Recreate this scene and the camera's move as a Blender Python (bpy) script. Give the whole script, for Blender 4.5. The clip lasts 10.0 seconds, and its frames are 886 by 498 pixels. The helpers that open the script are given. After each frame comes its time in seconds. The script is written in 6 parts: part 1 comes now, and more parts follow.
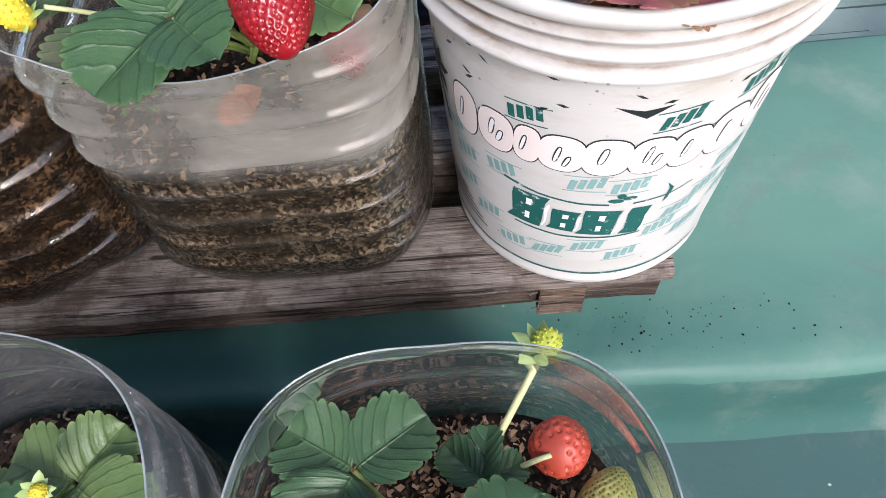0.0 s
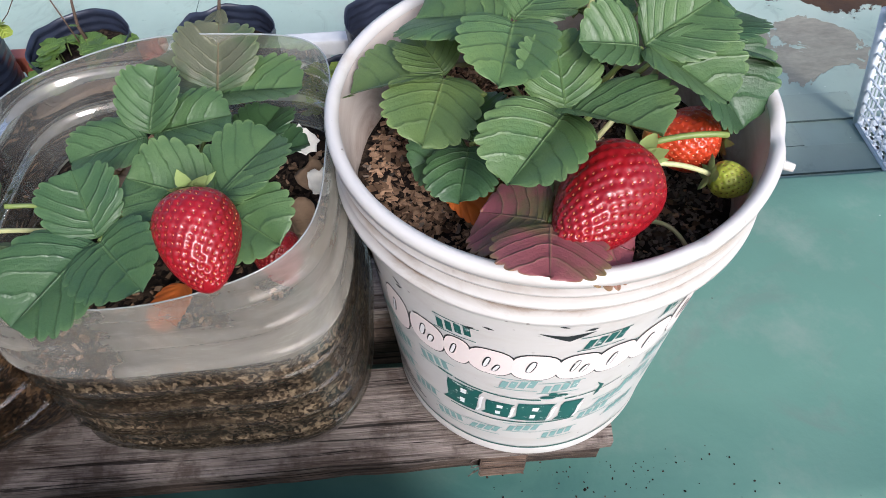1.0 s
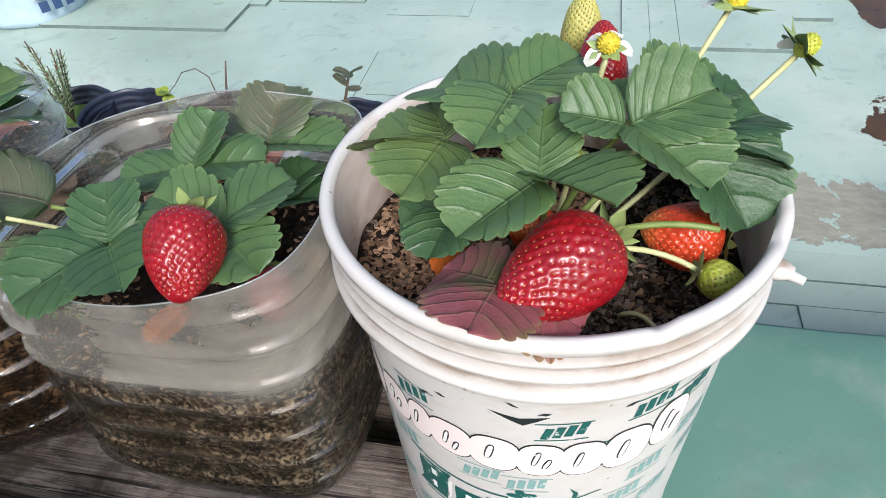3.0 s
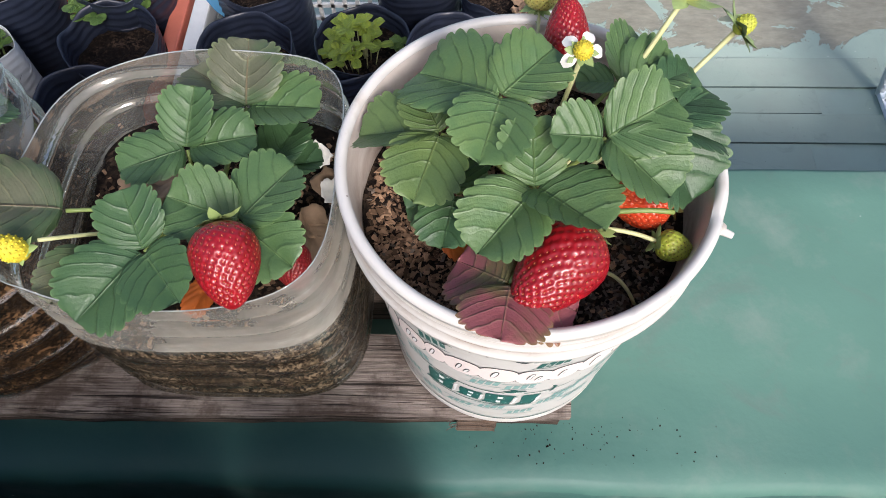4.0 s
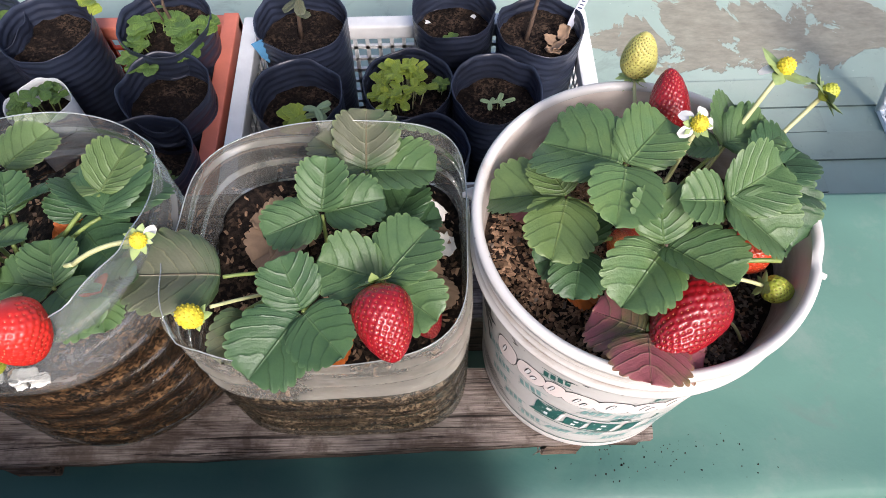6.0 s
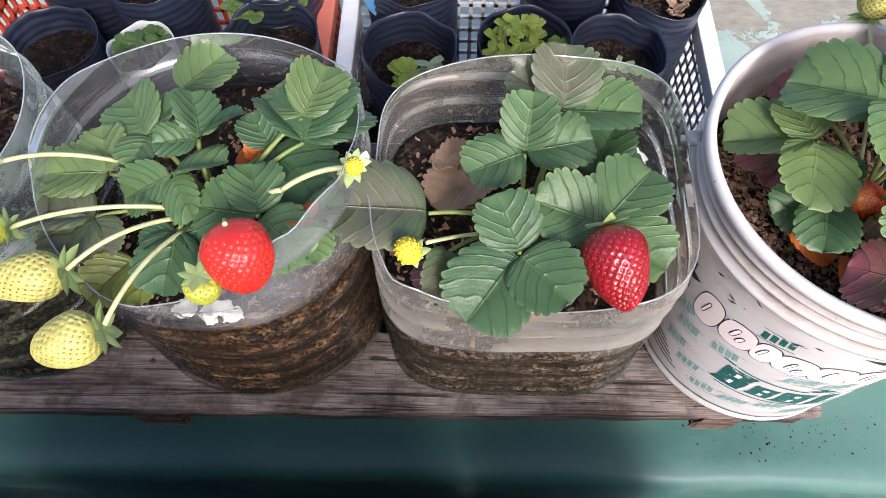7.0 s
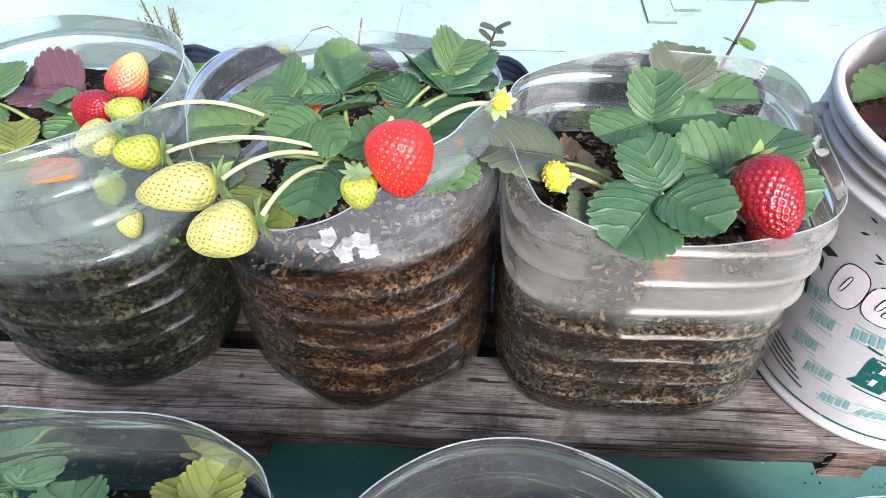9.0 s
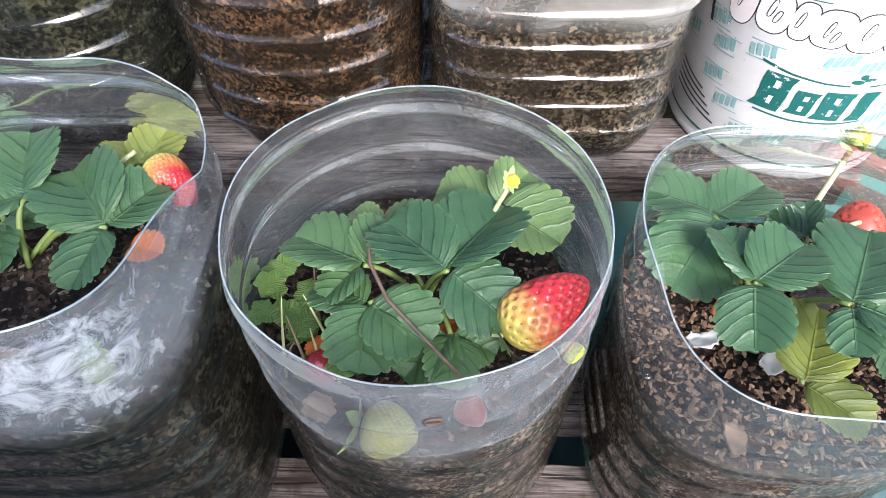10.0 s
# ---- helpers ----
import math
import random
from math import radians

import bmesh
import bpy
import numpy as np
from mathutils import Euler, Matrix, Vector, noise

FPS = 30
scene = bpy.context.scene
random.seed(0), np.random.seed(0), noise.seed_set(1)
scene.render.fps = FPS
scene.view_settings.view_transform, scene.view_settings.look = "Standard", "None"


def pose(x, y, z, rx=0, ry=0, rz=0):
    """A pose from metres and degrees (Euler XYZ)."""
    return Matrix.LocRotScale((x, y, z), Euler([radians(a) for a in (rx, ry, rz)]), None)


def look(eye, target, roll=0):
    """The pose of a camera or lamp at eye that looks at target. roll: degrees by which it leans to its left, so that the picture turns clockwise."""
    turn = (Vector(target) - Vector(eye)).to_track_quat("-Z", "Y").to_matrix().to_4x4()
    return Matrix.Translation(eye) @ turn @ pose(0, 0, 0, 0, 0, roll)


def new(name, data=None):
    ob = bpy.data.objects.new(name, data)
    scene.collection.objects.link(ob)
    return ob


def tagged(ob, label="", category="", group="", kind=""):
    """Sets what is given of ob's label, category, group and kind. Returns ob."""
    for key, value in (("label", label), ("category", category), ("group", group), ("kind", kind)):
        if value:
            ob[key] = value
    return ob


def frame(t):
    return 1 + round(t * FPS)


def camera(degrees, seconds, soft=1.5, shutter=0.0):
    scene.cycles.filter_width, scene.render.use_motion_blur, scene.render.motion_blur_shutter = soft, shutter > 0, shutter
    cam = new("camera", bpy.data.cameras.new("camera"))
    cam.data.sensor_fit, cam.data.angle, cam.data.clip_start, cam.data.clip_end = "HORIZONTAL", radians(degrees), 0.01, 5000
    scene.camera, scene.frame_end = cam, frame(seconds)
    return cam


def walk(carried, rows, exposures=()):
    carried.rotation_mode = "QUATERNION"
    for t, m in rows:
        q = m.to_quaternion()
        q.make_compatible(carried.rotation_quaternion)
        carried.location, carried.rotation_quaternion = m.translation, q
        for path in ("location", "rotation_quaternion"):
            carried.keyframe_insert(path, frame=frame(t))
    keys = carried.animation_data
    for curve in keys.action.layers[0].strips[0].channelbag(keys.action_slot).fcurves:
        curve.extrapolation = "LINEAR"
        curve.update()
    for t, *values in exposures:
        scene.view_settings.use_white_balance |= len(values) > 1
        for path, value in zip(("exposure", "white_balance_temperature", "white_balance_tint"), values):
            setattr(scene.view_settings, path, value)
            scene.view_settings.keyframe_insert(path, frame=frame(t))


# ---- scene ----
cam = camera(66.5, 10.0, soft=0.7)
PATH = [
    (0, (-0.084, -0.342, 0.452), (-0.167, 0.704, -1.251), -8.0),
    (0.5, (-0.077, -0.309, 0.478), (-0.103, 0.827, -1.168), -4.7),
    (1, (-0.058, -0.277, 0.498), (-0.029, 0.914, -1.109), -2.9),
    (1.5, (-0.03, -0.272, 0.497), (-0.135, 1.073, -0.98), -2.0),
    (2, (0.021, -0.294, 0.484), (-0.309, 1.156, -0.854), -3.1),
    (2.5, (0.026, -0.306, 0.457), (-0.358, 1.177, -0.829), -2.4),
    (2.7, (0.032, -0.305, 0.455), (-0.384, 1.178, -0.82), -4.1),
    (3.8, (-0.027, -0.248, 0.576), (-0.125, 0.741, -1.159), -3.6),
    (4, (-0.034, -0.247, 0.596), (-0.078, 0.685, -1.173), -1.7),
    (4.5, (-0.052, -0.239, 0.633), (-0.064, 0.663, -1.152), -3.0),
    (5, (-0.054, -0.242, 0.666), (-0.013, 0.723, -1.085), -0.6),
    (5.5, (-0.071, -0.245, 0.675), (-0.036, 0.74, -1.065), -1.2),
    (6, (-0.133, -0.244, 0.653), (-0.119, 0.716, -1.101), -0.8),
    (6.2, (-0.17, -0.247, 0.639), (-0.156, 0.709, -1.118), -0.2),
    (7.3, (-0.28, -0.257, 0.587), (-0.316, 0.657, -1.192), -0.6),
    (7.5, (-0.281, -0.273, 0.565), (-0.322, 0.692, -1.187), -0.6),
    (8, (-0.296, -0.33, 0.52), (-0.366, 0.924, -1.037), -0.2),
    (8.5, (-0.327, -0.354, 0.505), (-0.382, 1.013, -0.953), -0.6),
    (9, (-0.341, -0.379, 0.516), (-0.437, 0.986, -0.942), -0.9),
    (9.5, (-0.311, -0.474, 0.484), (-0.419, 0.821, -1.037), -0.1),
    (9.8, (-0.299, -0.507, 0.462), (-0.384, 0.749, -1.092), -0.6),
    (10, (-0.293, -0.523, 0.45), (-0.342, 0.67, -1.154), -0.8),
]
walk(cam, [(t, look(eye, target, roll)) for t, eye, target, roll in PATH],
     exposures=[(0.0, 0.75, 6050, 17), (1.0, 0.60, 6050, 16), (2.0, 0.55, 6050, 12), (2.5, 0.57, 6050, 12), (4.0, 0.62, 6350, 16), (5.0, 0.77, 6350, 15), (6.0, 0.83, 6450, 19), (7.5, 1.13, 6150, 22), (8.5, 1.20, 5850, 18), (9.5, 1.46, 5850, 16), (10.0, 1.62, 5850, 15)])

# ---- sky and sun: bright overcast afternoon ----
world = bpy.data.worlds.new("sky")
scene.world = world
world.use_nodes = True
wn, wl = world.node_tree.nodes, world.node_tree.links
sky = wn.new("ShaderNodeTexSky")
sky.sky_type, sky.sun_disc = "NISHITA", False
sky.sun_elevation, sky.sun_rotation = radians(38), radians(162)
sky.dust_density, sky.ozone_density = 4.0, 1.0
wl.new(sky.outputs[0], wn["Background"].inputs[0])
wn["Background"].inputs[1].default_value = 0.13
sun_data = bpy.data.lights.new("sun", "SUN")
sun_data.energy, sun_data.angle, sun_data.color = 2.5, radians(18), (1.0, 0.98, 0.95)
sun = new("sun", sun_data)
sun.matrix_world = look((0.85, -2.6, 2.14), (0, 0, 0))

# ---- materials ----


class Nodes:
    """A node material in the making."""

    def __init__(self, name):
        self.m = bpy.data.materials.new(name)
        self.m.use_nodes = True
        self.t = self.m.node_tree
        self.n, self.l = self.t.nodes, self.t.links
        self.bsdf = self.n["Principled BSDF"]
        self.out = self.n["Material Output"]

    def node(self, kind, ins=None, **props):
        nd = self.n.new("ShaderNode" + kind)
        if "data_type" in props:
            nd.data_type = props["data_type"]
        if "blend_type" in props:
            nd.blend_type = props["blend_type"]
        if "operation" in props:
            nd.operation = props["operation"]
        if "use_clamp" in props:
            nd.use_clamp = props["use_clamp"]
        if "feature" in props:
            nd.feature = props["feature"]
        for k, v in (ins or {}).items():
            self.put(nd.inputs[k], v)
        return nd

    def put(self, socket, v):
        if isinstance(v, bpy.types.NodeSocket):
            self.l.new(v, socket)
        else:
            socket.default_value = v

    def coord(self, scale=(1, 1, 1), which="Object"):
        tc = self.node("TexCoord")
        mp = self.node("Mapping", {"Vector": tc.outputs[which], "Scale": scale})
        return mp.outputs[0]

    def noise(self, vec, scale, detail=4.0, rough=0.55, dist=0.0):
        return self.node("TexNoise", {"Vector": vec, "Scale": scale, "Detail": detail, "Roughness": rough, "Distortion": dist}).outputs["Fac"]

    def voronoi(self, vec, scale, feature="F1", out="Distance"):
        return self.node("TexVoronoi", {"Vector": vec, "Scale": scale}, feature=feature).outputs[out]

    def ramp(self, fac, *stops):
        r = self.node("ValToRGB", {"Fac": fac})
        e = r.color_ramp.elements
        while len(e) < len(stops):
            e.new(0.5)
        for el, (p, c) in zip(e, stops):
            el.position = p
            el.color = (*c, 1) if isinstance(c, tuple) else (c, c, c, 1)
        return r.outputs[0]

    def mix(self, fac, a, b, mode="MIX"):
        nd = self.node("Mix", {"Factor": fac}, data_type="RGBA", blend_type=mode)
        for i, v in ((6, a), (7, b)):
            self.put(nd.inputs[i], (*v, 1) if isinstance(v, tuple) else v)
        return nd.outputs[2]

    def math(self, op, a, b=0.0, clamp=False):
        nd = self.node("Math", operation=op, use_clamp=clamp)
        self.put(nd.inputs[0], a), self.put(nd.inputs[1], b)
        return nd.outputs[0]

    def bump(self, height, strength=0.3, distance=0.002, under=None):
        nd = self.node("Bump", {"Height": height, "Strength": strength, "Distance": distance})
        if under is not None:
            self.l.new(under, nd.inputs["Normal"])
        self.l.new(nd.outputs[0], self.bsdf.inputs["Normal"])
        return nd.outputs[0]

    def done(self, color=None, rough=None, metal=None, spec=None, sss=None):
        for k, v in (("Base Color", color), ("Roughness", rough), ("Metallic", metal), ("Specular IOR Level", spec), ("Subsurface Weight", sss)):
            if v is not None:
                self.put(self.bsdf.inputs[k], (*v, 1) if isinstance(v, tuple) else v)
        return self.m


def plain(name, color, rough=0.5, var=0.15, scale=60, bump=0.15):
    """A plain surface with a little grain and mottling."""
    k = Nodes(name)
    v = k.coord()
    n1, n2 = k.noise(v, scale, 5), k.noise(v, scale / 6, 3)
    fac = k.math("ADD", k.math("MULTIPLY", n1, 0.5), k.math("MULTIPLY", n2, 0.5))
    dark = tuple(c * (1 - var * 2) for c in color)
    lite = tuple(min(1, c * (1 + var * 2)) for c in color)
    k.bump(n1, bump, 0.001)
    return k.done(k.ramp(fac, (0.3, dark), (0.7, lite)), rough)


def green_paint(name, base, rough, far=False, shade_or_wet=False):
    """Weathered green floor paint: blotches, dirt specks, scuffs, hair cracks."""
    k = Nodes(name)
    v = k.coord()
    big = k.noise(v, 2.2, 5, 0.6)
    mid = k.noise(v, 11, 6, 0.65)
    fine = k.noise(v, 160, 4)
    col = k.ramp(big, (0.3, tuple(c * 0.82 for c in base)), (0.52, base), (0.75, (base[0] * 1.2 + 0.015, base[1] * 1.1, base[2] * 1.12)))
    col = k.mix(k.math("MULTIPLY", k.ramp(mid, (0.52, 0.0), (0.72, 1.0)), 0.32), col, (0.30, 0.33, 0.29))
    col = k.mix(k.math("MULTIPLY", k.ramp(k.noise(v, 7, 5, 0.7, 1.5), (0.56, 0.0), (0.7, 1.0)), 0.4), col, (0.14, 0.17, 0.15))
    specks = k.ramp(k.voronoi(v, 60), (0.04, 1.0), (0.075, 0.0))
    gate = k.ramp(k.noise(v, 9, 3), (0.5, 0.0), (0.62, 1.0))
    col = k.mix(k.math("MULTIPLY", k.math("MULTIPLY", specks, gate), 0.85), col, (0.05, 0.055, 0.04))
    chips = k.ramp(k.voronoi(k.coord((1.0, 1.3, 1.0)), 23), (0.025, 1.0), (0.045, 0.0))
    col = k.mix(k.math("MULTIPLY", chips, 0.7), col, (0.62, 0.66, 0.6))
    strip_shade = None
    if shade_or_wet:
        # shade along the ledge's front strip, painted into its colour and gloss
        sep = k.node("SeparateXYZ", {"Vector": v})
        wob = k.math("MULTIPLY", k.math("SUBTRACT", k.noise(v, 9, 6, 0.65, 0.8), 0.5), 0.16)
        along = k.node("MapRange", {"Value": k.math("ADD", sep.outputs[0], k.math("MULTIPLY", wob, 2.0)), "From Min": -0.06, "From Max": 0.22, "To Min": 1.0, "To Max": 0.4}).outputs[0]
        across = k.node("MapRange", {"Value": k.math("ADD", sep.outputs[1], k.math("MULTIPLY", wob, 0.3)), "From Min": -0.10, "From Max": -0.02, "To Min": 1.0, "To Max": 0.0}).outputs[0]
        strip_shade = k.math("MULTIPLY", k.math("MULTIPLY", along, across), 0.82)
        col = k.mix(strip_shade, col, (0.020, 0.085, 0.078))
    if far:
        # peeled places where brown screed shows through
        sep = k.node("SeparateXYZ", {"Vector": k.coord()})
        x, y = sep.outputs[0], sep.outputs[1]

        def spot(cx, cy, rx, ry):
            a = k.math("POWER", k.math("ABSOLUTE", k.math("DIVIDE", k.math("SUBTRACT", x, cx), rx)), 2.0)
            b = k.math("POWER", k.math("ABSOLUTE", k.math("DIVIDE", k.math("SUBTRACT", y, cy), ry)), 2.0)
            return k.math("SUBTRACT", 1.0, k.math("ADD", a, b))

        edge = k.math("MULTIPLY", k.math("SUBTRACT", k.noise(v, 6.5, 7, 0.62, 0.6), 0.5), 5.5)
        peel = k.ramp(k.math("ADD", spot(0.62, 0.88, 0.42, 0.12), edge), (0.3, 0.0), (0.36, 1.0))
        scr = k.ramp(k.noise(k.coord((1, 2.4, 1)), 26, 7, 0.7), (0.3, (0.17, 0.14, 0.10)), (0.7, (0.34, 0.30, 0.22)))
        col = k.mix(k.math("MULTIPLY", peel, 0.8), col, scr)
        edge2 = k.math("MULTIPLY", k.math("SUBTRACT", k.noise(v, 7.0, 6, 0.6, 0.4), 0.5), 3.2)
        spots = k.math("MAXIMUM", spot(0.97, 1.20, 0.30, 0.20), k.math("MAXIMUM", spot(1.02, 1.58, 0.17, 0.30), spot(0.88, 1.88, 0.09, 0.17)))
        hole = k.ramp(k.math("ADD", spots, edge2), (0.10, 0.0), (0.15, 1.0))
        col = k.mix(hole, col, k.ramp(mid, (0.3, (0.030, 0.014, 0.005)), (0.7, (0.10, 0.052, 0.016))))
        k.bump(k.math("SUBTRACT", k.math("MULTIPLY", mid, 0.6), k.math("MULTIPLY", k.math("ADD", peel, hole), 0.8)), 0.5, 0.004)
    else:
        k.bump(k.math("ADD", k.math("MULTIPLY", mid, 1.0), k.math("MULTIPLY", fine, 0.25)), 0.35, 0.003)
    r = k.math("ADD", k.math("MULTIPLY", mid, 0.3), rough - 0.15)
    if strip_shade is not None:
        r = k.math("SUBTRACT", r, k.math("MULTIPLY", strip_shade, 0.3))
    return k.done(col, r, spec=0.35)


M_LEDGE = green_paint("ledge_paint", (0.105, 0.225, 0.175), 0.74, shade_or_wet=True)
# darker front face: part of its shade is put into the paint colour
M_LEDGE_FACE = green_paint("shaded_ledge_paint", (0.034, 0.105, 0.090), 0.55)
M_FLOOR = green_paint("floor_paint", (0.048, 0.105, 0.100), 0.6)
M_DECK = green_paint("deck_paint", (0.350, 0.458, 0.388), 0.32, far=True)


# sheet sides: edge shadow and dirt put into one dark colour
M_SLAB_EDGE = plain("shaded_grimy_sheet_edge", (0.12, 0.17, 0.155), 0.8, 0.2, 30)
M_SLAB = green_paint("greyed_deck_paint", (0.335, 0.425, 0.355), 0.5)


def wood(name, light, dark):
    k = Nodes(name)
    v = k.coord((4, 210, 170))
    grain = k.noise(v, 2.0, 8, 0.7, 0.9)
    streak = k.noise(k.coord((2.0, 34, 30)), 3, 5, 0.6, 0.5)
    dirt = k.noise(k.coord(), 24, 5, 0.7)
    oi = k.node("ObjectInfo")
    patch = k.noise(k.coord((5, 22, 22)), 2.0, 6, 0.65, 0.7)
    grain = k.math("ADD", k.math("MULTIPLY", grain, 0.55), k.math("MULTIPLY", patch, 0.45))
    col = k.ramp(grain, (0.41, dark), (0.5, tuple((a + b) / 2.3 for a, b in zip(dark, light))), (0.60, light))
    col = k.mix(k.math("MULTIPLY", k.ramp(streak, (0.5, 0.0), (0.68, 1.0)), 0.32), col, (0.38, 0.35, 0.31))
    col = k.mix(k.math("MULTIPLY", k.ramp(dirt, (0.48, 0.0), (0.62, 1.0)), 0.75), col, (0.045, 0.030, 0.021))
    col = k.mix(k.math("MULTIPLY", oi.outputs["Random"], 0.3), col, (0.12, 0.088, 0.072))
    crack = k.ramp(k.noise(k.coord((2, 70, 50)), 2.2, 5, 0.6, 1.6), (0.58, 0.0), (0.62, 1.0))
    col = k.mix(k.math("MULTIPLY", crack, 0.85), col, (0.008, 0.006, 0.005))
    k.bump(k.math("ADD", grain, k.math("MULTIPLY", dirt, 0.5)), 0.9, 0.0035)
    return k.done(col, 0.85, spec=0.2)


M_WOOD = wood("weathered_pine", (0.42, 0.36, 0.315), (0.040, 0.027, 0.021))
# darker pine for the lower boards and stringers
M_WOOD_DARK = wood("dark_pine", (0.20, 0.145, 0.11), (0.012, 0.009, 0.008))
M_WOOD_BLOCK = wood("split_pine_block", (0.30, 0.20, 0.14), (0.030, 0.018, 0.012))
M_NAIL = plain("rusty_nail", (0.07, 0.035, 0.02), 0.7)

# soil, seen from above and pressed against clear walls


def soil(name, dark, mid, light, scale, side=False):
    k = Nodes(name)
    v = k.coord()
    a = k.noise(v, scale, 9, 0.78)
    c = k.noise(k.coord((1, 1, 1.9) if side else (1, 1, 1)), 19, 6, 0.7, 1.2)
    grit = k.node("SeparateColor", {"Color": k.voronoi(k.coord(), scale * 2.2, out="Color")}).outputs[0]
    lump = k.noise(v, scale * 0.27, 5, 0.6, 0.6)
    f = k.math("ADD", k.math("MULTIPLY", a, 0.45), k.math("ADD", k.math("MULTIPLY", lump, 0.42), k.math("MULTIPLY", grit, 0.22)))
    col = k.ramp(f, (0.42, dark), (0.53, mid), (0.68, light))
    col = k.mix(k.math("MULTIPLY", k.ramp(c, (0.46, 0.0), (0.56, 1.0)), 0.8), col, k.mix(a, dark, tuple(min(1, x * 1.1) for x in mid)))
    k.bump(f, 1.0, 0.004)
    return k.done(col, 0.9, spec=0.15)


M_SOIL = soil("potting_soil", (0.003, 0.002, 0.002), (0.013, 0.009, 0.007), (0.080, 0.053, 0.035), 150)
M_SOIL_BROWN = soil("bark_soil_behind_wall", (0.004, 0.003, 0.002), (0.050, 0.026, 0.012), (0.33, 0.175, 0.078), 190, True)
M_SOIL_GREY = soil("grey_soil_behind_wall", (0.008, 0.006, 0.004), (0.070, 0.047, 0.030), (0.37, 0.275, 0.185), 210, True)
M_SOIL_DARK = soil("dark_soil_behind_wall", (0.005, 0.005, 0.003), (0.034, 0.028, 0.018), (0.17, 0.145, 0.085), 150, True)


def chip_mat(name, a, b):
    k = Nodes(name)
    g = k.node("NewGeometry")
    n = k.noise(k.coord((1, 1, 1)), 220, 4)
    col = k.mix(g.outputs["Random Per Island"], a, b)
    col = k.mix(k.math("MULTIPLY", n, 0.4), col, (0.02, 0.013, 0.008))
    return k.done(col, 0.85, spec=0.2)


M_CHIP = chip_mat("bark_chips", (0.085, 0.048, 0.028), (0.46, 0.29, 0.18))
M_CHIP_DARK = chip_mat("dark_compost", (0.016, 0.013, 0.011), (0.24, 0.19, 0.15))


def clear_plastic(name, haze, tint, film=(0.55, 0.5, 0.4), rough=0.05, shade_or_wet=None, stain=None):
    """Scuffed clear bottle plastic: see-through, glossy, with a film of dust and dew above the soil line."""
    k = Nodes(name)
    v = k.coord()
    smear = k.noise(k.coord((1, 1, 1.4)), 11, 5, 0.6, 0.5)
    scr = k.noise(k.coord((1, 1, 6)), 60, 5, 0.7)
    amt = k.math("MULTIPLY", k.math("ADD", k.ramp(smear, (0.34, 0.45), (0.70, 1.4)), k.ramp(scr, (0.55, 0.0), (0.8, 0.35))), haze, True)
    if shade_or_wet is not None:
        zz = k.node("SeparateXYZ", {"Vector": v}).outputs[2]
        dry = k.node("MapRange", {"Value": k.math("ADD", zz, k.math("MULTIPLY", k.math("SUBTRACT", smear, 0.5), 0.05)), "From Min": shade_or_wet - 0.012, "From Max": shade_or_wet + 0.012, "To Min": 0.02, "To Max": 1.0})
        amt = k.math("MULTIPLY", amt, dry.outputs[0])
    if stain is not None:
        sp = k.node("SeparateXYZ", {"Vector": v})
        near = k.node("MapRange", {"Value": k.node("VectorMath", {0: v, 1: stain[:3]}, operation="DISTANCE").outputs["Value"], "From Min": stain[3] * 0.3, "From Max": stain[3], "To Min": 0.62, "To Max": 0.30})
        blot = k.ramp(k.math("SUBTRACT", k.math("ADD", k.noise(v, 60, 7, 0.75, 0.8), near.outputs[0]), 0.5), (0.46, 0.0), (0.72, 0.9))
        amt = k.math("MAXIMUM", amt, blot)
    clear = k.node("BsdfTransparent", {"Color": (*tint, 1)})
    dust = k.node("BsdfDiffuse", {"Color": (*film, 1), "Roughness": 0.5})
    trans = k.node("BsdfTranslucent", {"Color": (*film, 1)})
    veil = k.node("MixShader", {0: 0.62, 1: dust.outputs[0], 2: trans.outputs[0]})
    body = k.node("MixShader", {0: amt, 1: clear.outputs[0], 2: veil.outputs[0]})
    bp = k.node("Bump", {"Height": smear, "Strength": 0.12, "Distance": 0.003})
    gloss = k.node("BsdfGlossy", {"Color": (1, 1, 1, 1), "Roughness": rough, "Normal": bp.outputs[0]})
    fres = k.node("Fresnel", {"IOR": 1.75, "Normal": bp.outputs[0]})
    fac = k.math("MINIMUM", fres.outputs[0], 0.6)
    top = k.node("MixShader", {0: fac, 1: body.outputs[0], 2: gloss.outputs[0]})
    k.l.new(top.outputs[0], k.out.inputs["Surface"])
    return k.m


PALE_FILM, DUST_FILM = (0.82, 0.84, 0.83), (0.72, 0.69, 0.60)
M_PET_A = clear_plastic("clear_plastic_misted", 0.36, (0.92, 0.97, 0.94), (0.70, 0.83, 0.76), shade_or_wet=0.165)
M_PET_B = clear_plastic("clear_plastic_thin_mist", 0.25, (0.93, 0.96, 0.95), PALE_FILM, shade_or_wet=0.200)
M_PET_C = clear_plastic("clear_plastic_dusty", 0.45, (0.93, 0.94, 0.90), DUST_FILM, shade_or_wet=0.150)
M_PET_FM = clear_plastic("clear_plastic_scuffed", 0.30, (0.93, 0.96, 0.95), PALE_FILM, shade_or_wet=0.086)
M_PET_FR = clear_plastic("clear_plastic_scratched", 0.10, (0.93, 0.96, 0.95), PALE_FILM, shade_or_wet=0.084)
M_PET_FL = clear_plastic("clear_plastic_limescale", 0.24, (0.93, 0.96, 0.95), PALE_FILM, shade_or_wet=0.150, stain=(-0.456, -0.402, 0.190, 0.080))
M_PET_EDGE = clear_plastic("cut_plastic_edge", 0.5, (0.9, 0.95, 0.95), (0.8, 0.84, 0.84))


